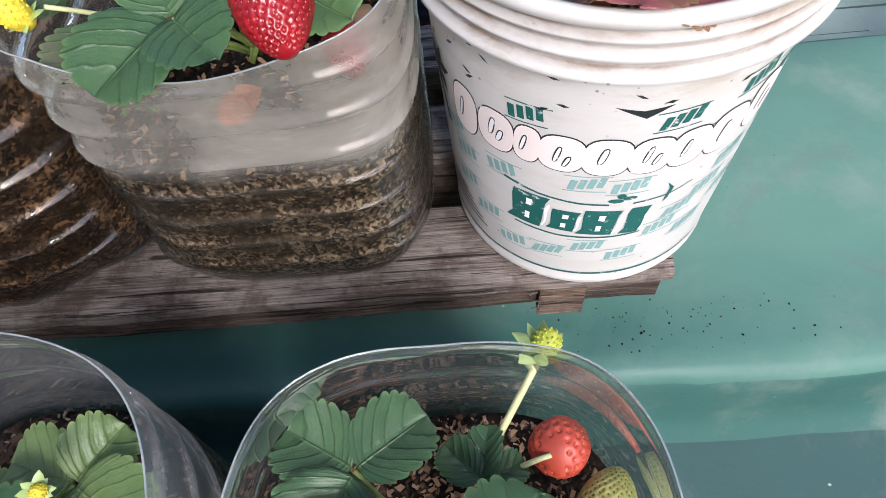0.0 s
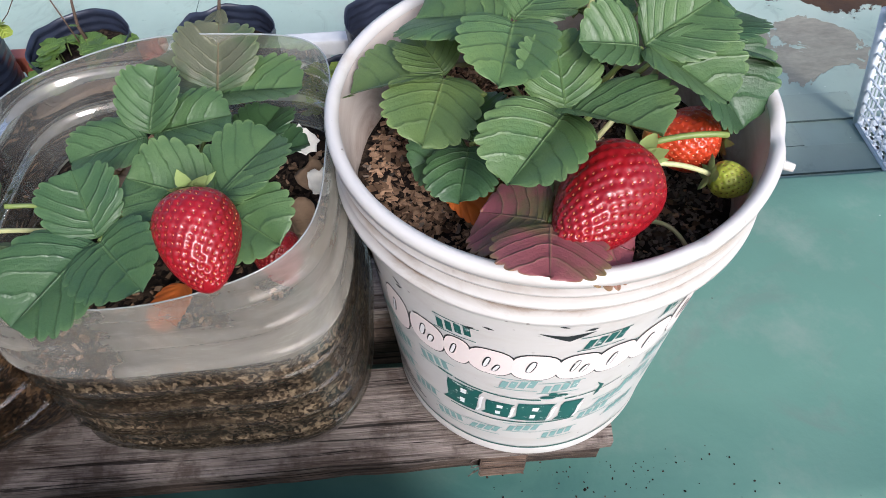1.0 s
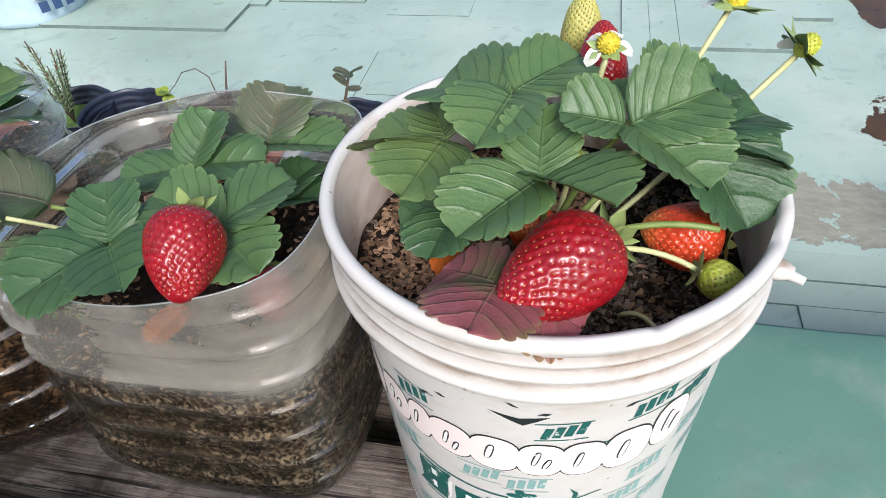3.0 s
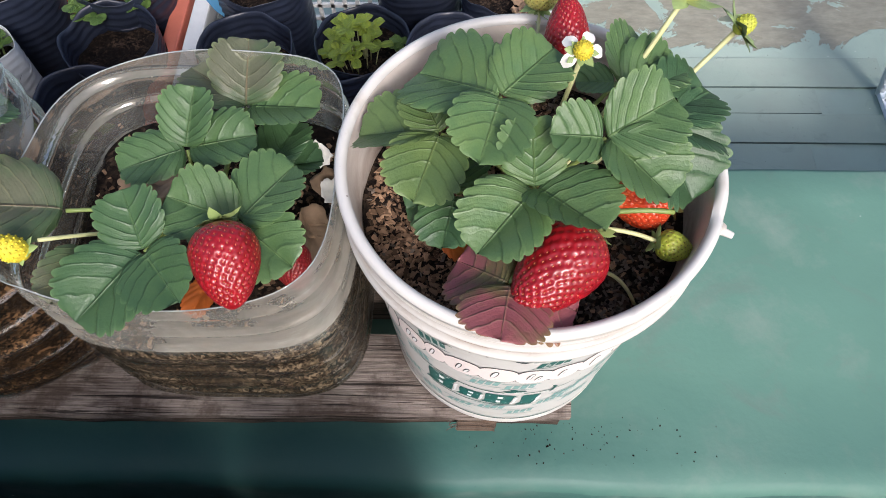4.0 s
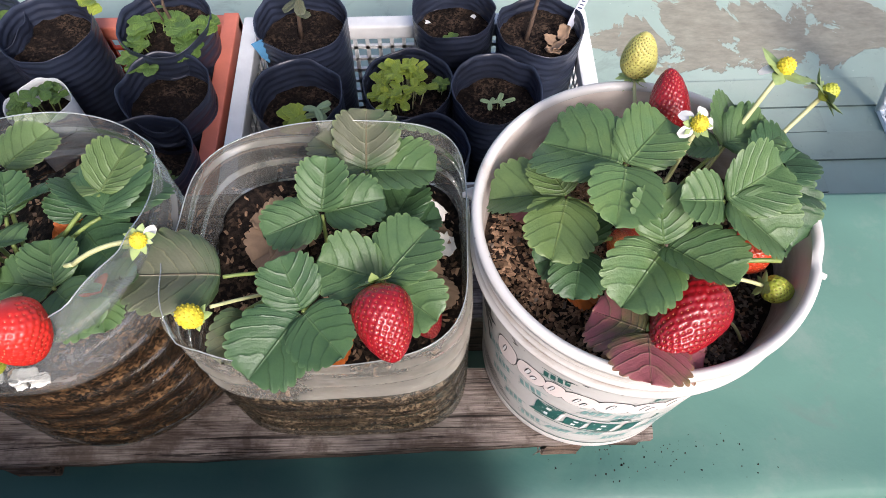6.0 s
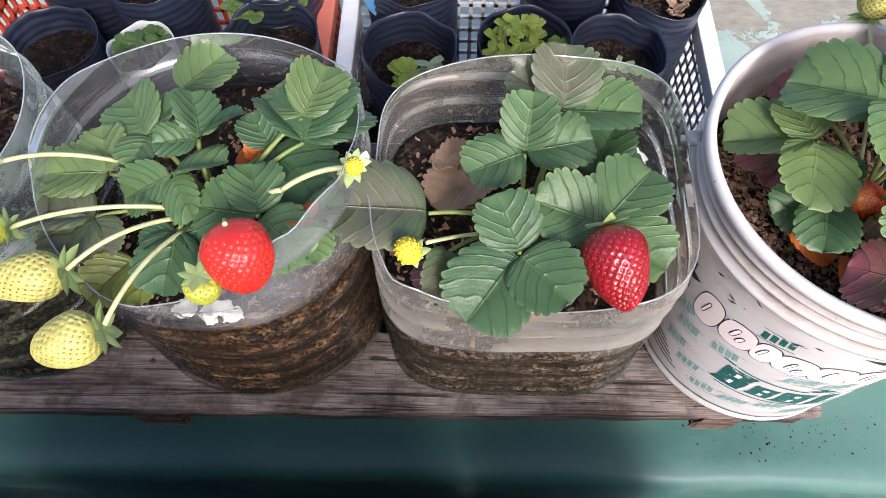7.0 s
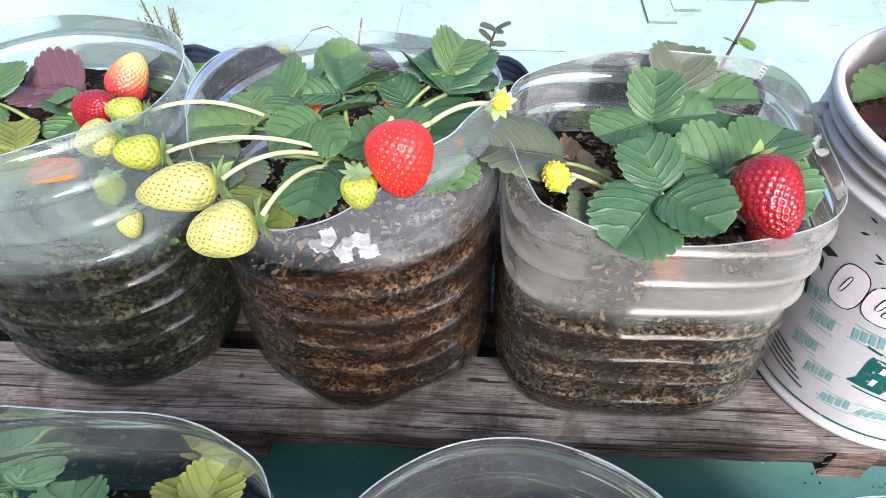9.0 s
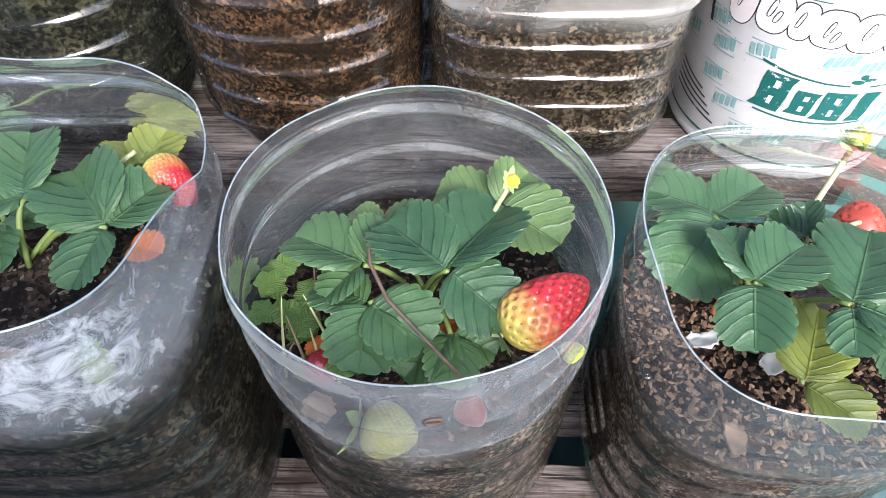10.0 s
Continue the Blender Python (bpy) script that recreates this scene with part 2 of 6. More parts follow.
def bucket_plastic():
    k = Nodes("white_bucket_plastic")
    v = k.coord()
    n = k.noise(k.coord((1, 1, 3)), 16, 6, 0.7, 0.5)
    spk = k.ramp(k.voronoi(v, 110), (0.07, 1.0), (0.12, 0.0))
    gate = k.ramp(k.noise(v, 20, 3), (0.5, 0.0), (0.6, 1.0))
    sep = k.node("SeparateXYZ", {"Vector": k.coord()})
    groove = k.math("MULTIPLY", k.ramp(sep.outputs[2], (0.0, 0.0), (0.2, 0.0), (0.21, 1.0), (0.262, 0.6)), 0.5)
    col = k.mix(k.math("MULTIPLY", k.ramp(n, (0.5, 0.0), (0.72, 1.0)), k.math("ADD", groove, 0.22)), (0.56, 0.55, 0.52), (0.34, 0.26, 0.175))
    for zc in (0.2312, 0.2420, 0.2512):
        band = k.ramp(k.math("ABSOLUTE", k.math("SUBTRACT", sep.outputs[2], zc)), (0.0, 1.0), (0.0028, 0.0))
        col = k.mix(k.math("MULTIPLY", k.math("MULTIPLY", band, k.ramp(n, (0.35, 0.3), (0.6, 1.0))), 0.95), col, (0.17, 0.11, 0.07))
    col = k.mix(k.math("MULTIPLY", k.math("MULTIPLY", spk, gate), 0.7), col, (0.10, 0.07, 0.05))
    k.bump(n, 0.12, 0.001)
    return k.done(col, 0.38, spec=0.5)


M_BUCKET = bucket_plastic()


def inner_bucket():
    k = Nodes("stained_inner_bucket")
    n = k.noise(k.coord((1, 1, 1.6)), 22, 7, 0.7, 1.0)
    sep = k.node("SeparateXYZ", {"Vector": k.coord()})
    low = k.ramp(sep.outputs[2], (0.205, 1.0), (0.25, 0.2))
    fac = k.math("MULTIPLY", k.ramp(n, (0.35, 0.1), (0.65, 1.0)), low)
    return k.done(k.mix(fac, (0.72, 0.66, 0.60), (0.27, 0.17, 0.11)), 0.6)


M_INNER = inner_bucket()


def ink(name, color):
    """Flaking print ink."""
    k = Nodes(name)
    n = k.noise(k.coord(), 130, 5, 0.7)
    wear = k.ramp(n, (0.60, 0.0), (0.68, 0.8))
    return k.done(k.mix(wear, color, (0.76, 0.75, 0.71)), 0.45)


M_GREEN_INK = ink("dark_green_ink", (0.012, 0.10, 0.085))
M_BLACK_INK = ink("black_ink", (0.016, 0.020, 0.020))
M_PINK_INK = ink("pale_pink_ink", (0.80, 0.71, 0.67))
M_WHITE_INK = ink("white_ink", (0.82, 0.82, 0.80))
M_PALE_INK = ink("pale_green_ink", (0.20, 0.36, 0.34))


def leaf_mat(name, green, old=None, amount=0.0):
    """Strawberry leaf: shaded side-vein grooves by the leaf's own coordinates, mottling, soft sheen."""
    k = Nodes(name)
    uv = k.node("UVMap")
    sep = k.node("SeparateXYZ", {"Vector": uv.outputs[0]})
    u, w = sep.outputs[0], sep.outputs[1]
    av = k.math("ABSOLUTE", k.math("SUBTRACT", w, 0.5))
    saw = k.math("ABSOLUTE", k.math("SUBTRACT", k.math("FRACT", k.math("ADD", k.math("MULTIPLY", k.math("ADD", u, k.math("MULTIPLY", k.math("SUBTRACT", k.noise(k.coord(), 90, 3), 0.5), 0.07)), 8.0), 0.5)), 0.5))
    mid = k.ramp(av, (0.0, 1.0), (0.018, 0.0))
    vein = k.ramp(saw, (0.0, 1.0), (0.07, 0.0))
    puff = k.ramp(saw, (0.0, 0.0), (0.12, 0.6), (0.35, 1.0))
    net = k.ramp(k.voronoi(k.coord(), 420, "DISTANCE_TO_EDGE"), (0.0, 0.0), (0.16, 1.0))
    oi = k.node("ObjectInfo")
    n = k.noise(k.coord(), 55, 5, 0.6)
    n2 = k.noise(k.coord(), 320, 3)
    g2 = tuple(c * 0.62 for c in green)
    g3 = (green[0] * 1.55, green[1] * 1.25, green[2] * 1.05)
    col = k.mix(oi.outputs["Random"], k.ramp(n, (0.3, g2), (0.7, green)), k.ramp(n, (0.3, green), (0.7, g3)))
    if old:
        m = k.ramp(k.math("ADD", k.noise(k.coord(), 26, 4, 0.6), k.math("MULTIPLY", u, amount)), (0.52, 0.0), (0.72, 1.0))
        col = k.mix(m, col, old)
    lite = (green[0] * 2.0 + 0.02, green[1] * 1.6 + 0.02, green[2] * 1.5 + 0.01)
    col = k.mix(k.math("MULTIPLY", k.math("SUBTRACT", 1.0, net), 0.14), col, k.mix(0.5, col, (0.01, 0.03, 0.01)))
    # groove shade put into the colour on green leaves; old ones get pale veins
    col = k.mix(k.math("MULTIPLY", vein, 0.42), col, tuple(c * 0.45 for c in green) if not old else (0.20, 0.20, 0.10))
    col = k.mix(k.math("MULTIPLY", mid, 0.5), col, lite if not old else (0.30, 0.20, 0.12))
    # thin pale margin along the teeth
    col = k.mix(k.ramp(av, (0.455, 0.0), (0.5, 0.55)), col, lite)
    h = k.math("ADD", k.math("MULTIPLY", n2, 0.35), k.math("ADD", k.math("MULTIPLY", net, 0.05), k.math("SUBTRACT", puff, mid)))
    k.bump(h, 0.65, 0.0013)
    m = k.done(col, k.math("ADD", k.math("MULTIPLY", n, 0.2), 0.35), spec=0.5)
    tl = k.node("BsdfTranslucent", {"Color": k.mix(0.5, col, (green[0] * 2.5, green[1] * 2.2, 0.01))})
    mx = k.node("MixShader", {0: 0.16, 1: k.bsdf.outputs[0], 2: tl.outputs[0]})
    k.l.new(mx.outputs[0], k.out.inputs["Surface"])
    return m


M_LEAF = leaf_mat("strawberry_leaf", (0.074, 0.152, 0.058))
M_LEAF_DARK = leaf_mat("deep_green_leaf", (0.048, 0.114, 0.047))
M_LEAF_LIGHT = leaf_mat("light_green_leaf", (0.105, 0.180, 0.062))
M_LEAF_YELLOW = leaf_mat("yellowing_leaf", (0.15, 0.19, 0.035))
M_LEAF_BROWN = leaf_mat("bronzed_leaf", (0.076, 0.132, 0.058), old=(0.100, 0.108, 0.066), amount=0.3)
M_LEAF_RED = leaf_mat("reddened_leaf", (0.13, 0.125, 0.05), old=(0.26, 0.075, 0.085), amount=0.28)
M_LEAF_PURPLE = leaf_mat("purple_leaf", (0.09, 0.05, 0.06), old=(0.12, 0.05, 0.065), amount=0.3)
M_LEAF_ORANGE = plain("dead_orange_leaf", (0.50, 0.115, 0.012), 0.6, 0.2, 90)
M_STEM = plain("pale_green_stem", (0.46, 0.47, 0.23), 0.5, 0.12, 80)
M_STEM_DARK = plain("green_stem", (0.17, 0.23, 0.06), 0.5, 0.15, 80)
M_STEM_BROWN = plain("dry_brown_stem", (0.10, 0.065, 0.045), 0.7, 0.2, 120)
M_CALYX = plain("calyx_green", (0.25, 0.34, 0.12), 0.5, 0.2, 90)
M_PETAL = plain("white_petal", (0.82, 0.80, 0.72), 0.5, 0.06, 60)
M_POLLEN = plain("yellow_flower_centre", (0.62, 0.50, 0.03), 0.7, 0.25, 400, 0.6)
M_BUD = plain("green_yellow_centre", (0.42, 0.45, 0.05), 0.6, 0.2, 400, 0.6)


def berry_mat(name, flesh, tip=None, rough=0.3, axis=0.0):
    k = Nodes(name)
    n = k.noise(k.coord(), 70, 4)
    uv = k.node("UVMap")
    s = k.node("SeparateXYZ", {"Vector": uv.outputs[0]}).outputs[0]
    a = tuple(c * 0.75 for c in flesh)
    b = tuple(min(1, c * 1.2) for c in flesh)
    col = k.ramp(n, (0.3, a), (0.7, b))
    if tip:
        m = k.ramp(k.math("ADD", s, k.math("MULTIPLY", n, 0.25)), (axis - 0.12, 1.0), (axis + 0.2, 0.0))
        col = k.mix(m, col, tip)
    k.bump(n, 0.1, 0.001)
    k.bsdf.inputs["Subsurface Radius"].default_value = (0.008, 0.003, 0.002)
    k.bsdf.inputs["Subsurface Scale"].default_value = 0.4
    k.bsdf.inputs["Coat Weight"].default_value = 0.06
    k.bsdf.inputs["Coat Roughness"].default_value = 0.2
    return k.done(col, rough, spec=0.5, sss=0.15)


M_RED = berry_mat("ripe_red_flesh", (0.235, 0.005, 0.010), rough=0.30)
M_RED_BRIGHT = berry_mat("bright_red_flesh", (0.55, 0.022, 0.014), rough=0.42)
M_RED_DULL = berry_mat("dull_overripe_flesh", (0.36, 0.045, 0.022), rough=0.55)
M_RED_ORANGE = berry_mat("orange_red_flesh", (0.50, 0.05, 0.015), (0.62, 0.22, 0.05), axis=0.3)
M_RED_PALE = berry_mat("half_ripe_flesh", (0.58, 0.46, 0.10), (0.46, 0.02, 0.025), axis=0.74)
M_BLUSH = berry_mat("blushing_flesh", (0.45, 0.045, 0.03), (0.66, 0.42, 0.14), axis=0.5)
M_WHITE_BERRY = berry_mat("unripe_cream_flesh", (0.43, 0.41, 0.115), rough=0.45)
M_GREEN_BERRY = berry_mat("unripe_green_flesh", (0.34, 0.38, 0.045), rough=0.5)
M_SEED = plain("golden_achene", (0.40, 0.13, 0.05), 0.4, 0.2, 200)
M_SEED_PALE = plain("pale_achene", (0.62, 0.24, 0.11), 0.4, 0.2, 200)
M_SEED_GREEN = plain("olive_achene", (0.17, 0.14, 0.025), 0.5, 0.2, 200)

M_POT = plain("black_nursery_plastic", (0.020, 0.026, 0.044), 0.36, 0.3, 50, 0.25)
M_WHITE_CRATE = plain("white_crate_plastic", (0.72, 0.74, 0.73), 0.45, 0.08, 30)
M_RED_CRATE = plain("faded_red_crate_plastic", (0.58, 0.075, 0.030), 0.5, 0.15, 30)
M_PINK_EDGE = plain("sunbleached_red_plastic", (0.58, 0.17, 0.11), 0.55, 0.1, 30)
M_BASKET = plain("white_basket_plastic", (0.70, 0.76, 0.80), 0.4, 0.06, 30)
M_SHELL = plain("white_eggshell", (0.74, 0.72, 0.66), 0.6, 0.1, 120)
M_DRY = plain("dry_leaf_litter", (0.24, 0.16, 0.10), 0.8, 0.25, 90, 0.5)
M_BLUE_TAG = plain("blue_plastic_tag", (0.10, 0.30, 0.52), 0.4, 0.08, 60)
M_TAG = plain("clear_grey_tag", (0.50, 0.53, 0.60), 0.35, 0.1, 60)
M_TAG_INK = plain("blue_black_writing", (0.03, 0.04, 0.10), 0.5, 0.1, 60)
M_HERB = leaf_mat("herb_leaf", (0.11, 0.21, 0.045))
M_PARSLEY = leaf_mat("yellow_green_herb_leaf", (0.24, 0.34, 0.04))
M_SUCCULENT = plain("grey_green_succulent", (0.20, 0.28, 0.14), 0.5, 0.15, 60)
M_SACK = plain("pale_blue_woven_sack", (0.46, 0.60, 0.70), 0.5, 0.15, 12)
M_SACK_INK = plain("navy_sack_print", (0.03, 0.07, 0.17), 0.5, 0.1, 40)
M_PLANTER = plain("dark_green_planter", (0.012, 0.095, 0.060), 0.4, 0.15, 40)
M_STONE = plain("pale_stone", (0.55, 0.53, 0.46), 0.8, 0.12, 40, 0.4)
M_MOSS = plain("green_moss", (0.085, 0.15, 0.03), 0.9, 0.3, 160, 0.8)

# ---- building helpers ----
TAU = 2 * math.pi


def mesh(name, verts, faces, mats, smooth=True, slots=None, uvs=None):
    me = bpy.data.meshes.new(name)
    me.from_pydata([tuple(v) for v in verts], [], [tuple(f) for f in faces])
    for m in mats if isinstance(mats, (list, tuple)) else [mats]:
        me.materials.append(m)
    if slots is not None:
        me.polygons.foreach_set("material_index", np.asarray(slots, dtype=np.int32))
    if uvs is not None:
        lay = me.uv_layers.new(name="UVMap")
        idx = np.empty(len(me.loops), dtype=np.int32)
        me.loops.foreach_get("vertex_index", idx)
        lay.data.foreach_set("uv", np.asarray(uvs, dtype=np.float32)[idx].ravel())
    if smooth:
        me.polygons.foreach_set("use_smooth", np.ones(len(me.polygons), dtype=bool))
    me.update()
    return me


def under(ob, parent):
    if parent is not None:
        ob.parent = parent
        ob.matrix_parent_inverse = Matrix.Translation(-parent.location)
    return ob


def part(name, verts, faces, mats, parent=None, label="", smooth=True, slots=None, uvs=None):
    ob = new(name, mesh(name, verts, faces, mats, smooth, slots, uvs))
    under(ob, parent)
    return tagged(ob, label) if label else ob


def thing(name, loc, label, category, group="", kind=""):
    ob = new(name)
    ob.empty_display_size = 0.02
    ob.location = loc
    return tagged(ob, label, category, group, kind)


class Shape:
    """Collects pieces of one mesh."""

    def __init__(self):
        self.v, self.f, self.s, self.uv = [], [], [], []

    def add(self, v, f, slot=0, uv=None):
        o = len(self.v)
        self.v += [tuple(p) for p in v]
        self.f += [tuple(i + o for i in q) for q in f]
        self.s += [slot] * len(f)
        self.uv += [tuple(p) for p in uv] if uv is not None else [(0.5, 0.5)] * len(v)
        return self

    def box(self, x0, x1, y0, y1, z0, z1, bev=0.0, slot=0, jig=0.0, rng=random):
        """A box with chamfered long edges."""
        b = min(bev, (x1 - x0) / 3, (y1 - y0) / 3, (z1 - z0) / 3)
        if b <= 0:
            v = [(x, y, z) for z in (z0, z1) for y in (y0, y1) for x in (x0, x1)]
            f = [(0, 2, 3, 1), (4, 5, 7, 6), (0, 1, 5, 4), (1, 3, 7, 5), (3, 2, 6, 7), (2, 0, 4, 6)]
        else:
            bm = bmesh.new()
            bmesh.ops.create_cube(bm, size=1.0, matrix=Matrix.Translation(((x0 + x1) / 2, (y0 + y1) / 2, (z0 + z1) / 2)) @ Matrix.Diagonal((x1 - x0, y1 - y0, z1 - z0, 1)))
            bmesh.ops.bevel(bm, geom=bm.edges[:], offset=b, segments=2, affect="EDGES", profile=0.6)
            bm.verts.index_update()
            v = [tuple(p.co) for p in bm.verts]
            f = [tuple(q.index for q in fc.verts) for fc in bm.faces]
            bm.free()
        if jig:
            v = [(p[0] + rng.uniform(-jig, jig), p[1] + rng.uniform(-jig, jig), p[2] + rng.uniform(-jig, jig)) for p in v]
        return self.add(v, f, slot)

    def tube(self, pts, radii, n=8, slot=0, cap=True):
        pts = [Vector(p) for p in pts]
        rings, faces = [], []
        ref = Vector((0.31, 0.22, 0.93))
        for i, p in enumerate(pts):
            d = (pts[min(i + 1, len(pts) - 1)] - pts[max(i - 1, 0)]).normalized()
            a = d.cross(ref)
            a = a.normalized() if a.length > 1e-4 else Vector((1, 0, 0))
            b = d.cross(a)
            r = radii[i] if isinstance(radii, (list, tuple)) else radii
            rings += [p + r * (math.cos(TAU * k / n) * a + math.sin(TAU * k / n) * b) for k in range(n)]
        for i in range(len(pts) - 1):
            for k in range(n):
                k2 = (k + 1) % n
                faces.append((i * n + k, i * n + k2, (i + 1) * n + k2, (i + 1) * n + k))
        if cap:
            faces += [tuple(range(n))[::-1], tuple((len(pts) - 1) * n + k for k in range(n))]
        return self.add(rings, faces, slot)

    def ball(self, c, r, stretch=(1, 1, 1), nu=8, nv=6, slot=0, rot=None, wob=0.0, rng=random):
        v, f = [], []
        for j in range(nv + 1):
            th = math.pi * j / nv
            for i in range(nu):
                ph = TAU * i / nu
                p = Vector((math.sin(th) * math.cos(ph) * stretch[0], math.sin(th) * math.sin(ph) * stretch[1], math.cos(th) * stretch[2])) * r
                if wob:
                    p *= 1 + rng.uniform(-wob, wob)
                if rot is not None:
                    p = rot @ p
                v.append(Vector(c) + p)
        for j in range(nv):
            for i in range(nu):
                i2 = (i + 1) % nu
                f.append((j * nu + i, (j + 1) * nu + i, (j + 1) * nu + i2, j * nu + i2))
        return self.add(v, f, slot)

    def make(self, name, mats, parent=None, label="", smooth=True):
        return part(name, self.v, self.f, mats, parent, label, smooth, self.s, self.uv)


def bow(p, q, lift, n=8):
    """Points on an arc from p to q, lifted in the middle."""
    p, q = Vector(p), Vector(q)
    return [p.lerp(q, i / n) + Vector((0, 0, lift * 4 * (i / n) * (1 - i / n))) for i in range(n + 1)]


# ---- setting: two floors and a painted concrete ledge between them ----
LEDGE_Z, FRONT_Z, BACK_Z = -0.100, -0.215, -0.440
LEDGE_Y0, LEDGE_Y1 = -0.146, 0.240


def sheet(name, y_rows, z, label, mat, category):
    xs = [-60, -15, -6] + [i * 0.25 for i in range(-16, 17)] + [6, 15, 60]
    v = [(x, y, z) for y in y_rows for x in xs]
    n = len(xs)
    f = [(j * n + i, j * n + i + 1, (j + 1) * n + i + 1, (j + 1) * n + i) for j in range(len(y_rows) - 1) for i in range(n - 1)]
    return tagged(part(name, v, f, mat, smooth=False), label, category, kind="structure")


sheet("ground", [-60, -15, -4, -2, -1, -0.5, -0.10], FRONT_Z, "lower floor painted worn blue-green with dark specks", M_FLOOR, "floor")
sheet("ground", [0.20, 0.5, 1, 1.5, 2, 3, 4, 8, 20, 60], BACK_Z, "wide deck floor painted pale green with peeled brown patches", M_DECK, "floor")


def ledge():
    prof = [(LEDGE_Y0 - 0.030, FRONT_Z - 0.02), (LEDGE_Y0 - 0.022, FRONT_Z + 0.004), (LEDGE_Y0 - 0.012, FRONT_Z + 0.014), (LEDGE_Y0 - 0.006, FRONT_Z + 0.035), (LEDGE_Y0 - 0.003, -0.155), (LEDGE_Y0 - 0.002, -0.125),
            (LEDGE_Y0, LEDGE_Z - 0.014), (LEDGE_Y0 + 0.004, LEDGE_Z - 0.006), (LEDGE_Y0 + 0.012, LEDGE_Z - 0.001), (LEDGE_Y0 + 0.03, LEDGE_Z)]
    prof += [(LEDGE_Y0 + 0.03 + i * 0.034, LEDGE_Z) for i in range(1, 10)]
    prof += [(LEDGE_Y1 - 0.008, LEDGE_Z), (LEDGE_Y1 - 0.002, LEDGE_Z - 0.003), (LEDGE_Y1, LEDGE_Z - 0.012), (LEDGE_Y1, -0.3), (LEDGE_Y1 + 0.002, BACK_Z - 0.02)]
    xs = [-40, -8, -3] + [-1.6 + i * 0.012 for i in range(260)] + [1.6, 3, 8, 40]
    v = []
    for x in xs:
        for y, z in prof:
            w = noise.noise((x * 9, y * 9, z * 9)) * 0.004 + noise.noise((x * 34, y * 34, z * 34)) * 0.0016
            v.append((x, y + w * (0.9 if y < LEDGE_Y0 + 0.02 else 0.25), z + w * (0.9 if y < LEDGE_Y0 + 0.02 else 0.2)))
    n = len(prof)
    f = [(i * n + j, (i + 1) * n + j, (i + 1) * n + j + 1, i * n + j + 1) for i in range(len(xs) - 1) for j in range(n - 1)]
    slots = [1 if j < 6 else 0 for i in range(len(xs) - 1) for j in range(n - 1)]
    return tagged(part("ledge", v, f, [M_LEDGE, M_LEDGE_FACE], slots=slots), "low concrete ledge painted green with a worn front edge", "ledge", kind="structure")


ledge()


M_PLASTER = plain("grey_plaster", (0.26, 0.265, 0.25), 0.85, 0.1, 8, 0.3)
# added out of view to cut low sky light and dim reflections
tagged(Shape().box(-9, 9, -2.05, -1.85, FRONT_Z - 0.01, 0.30, 0.01).make("wall_south", M_PLASTER, smooth=False), "unseen plain grey wall added to block low sky light", "wall", kind="structure")
# added out of view so sun and sky weaken towards the left
tagged(Shape().box(-9, 0.05, -1.55, -1.35, FRONT_Z - 0.01, 1.00, 0.01).make("wall_west", M_PLASTER, smooth=False), "unseen plain grey wall added to dim the left side", "wall", kind="structure")


def slab(x0, x1, y0, y1, h, label, mat=None):
    """A thin overlapping sheet of old roofing under the paint."""
    s = Shape().box(x0, x1, y0, y1, BACK_Z - 0.004, BACK_Z + h, 0.0015)
    ob = s.make("floor_sheet", [mat or M_DECK, M_SLAB_EDGE], smooth=False)
    for p in ob.data.polygons:
        p.material_index = 0 if p.normal.z > 0.9 else 1
    tagged(ob, label, "floor sheet", "floor sheets", "structure")


for x0, x1, y0, y1, h in ((-3.2, -1.12, 1.60, 2.6, 0.012), (-1.22, -1.06, 1.80, 2.9, 0.010), (-1.03, -0.72, 1.84, 2.5, 0.006), (0.28, 0.605, 1.555, 2.2, 0.012), (0.20, 0.28, 1.48, 2.2, 0.010),
                          (0.12, 0.20, 1.41, 2.2, 0.008), (-0.55, -0.12, 1.25, 1.62, 0.003), (-0.9, -0.58, 1.05, 1.5, 0.003), (0.5, 0.9, 2.4, 3.2, 0.008), (-0.30, 0.1, 1.9, 2.4, 0.003),
                          (0.605, 0.715, 1.760, 2.2, 0.011), (0.715, 0.830, 1.920, 2.3, 0.010), (-0.1, 0.16, 0.95, 1.2, 0.003), (-0.62, -0.35, 1.75, 2.1, 0.003), (0.36, 0.80, 0.665, 0.74, 0.005), (0.30, 0.66, 0.600, 0.662, 0.004), (0.42, 0.78, 0.530, 0.598, 0.005), (0.20, 0.62, 0.455, 0.527, 0.004),
                          (0.30, 0.82, 0.375, 0.452, 0.005), (0.15, 0.70, 0.290, 0.372, 0.004)):
    slab(x0, x1, y0, y1, h, "thin painted roofing sheet lying proud of the deck floor", M_SLAB if y1 < 0.8 else None)


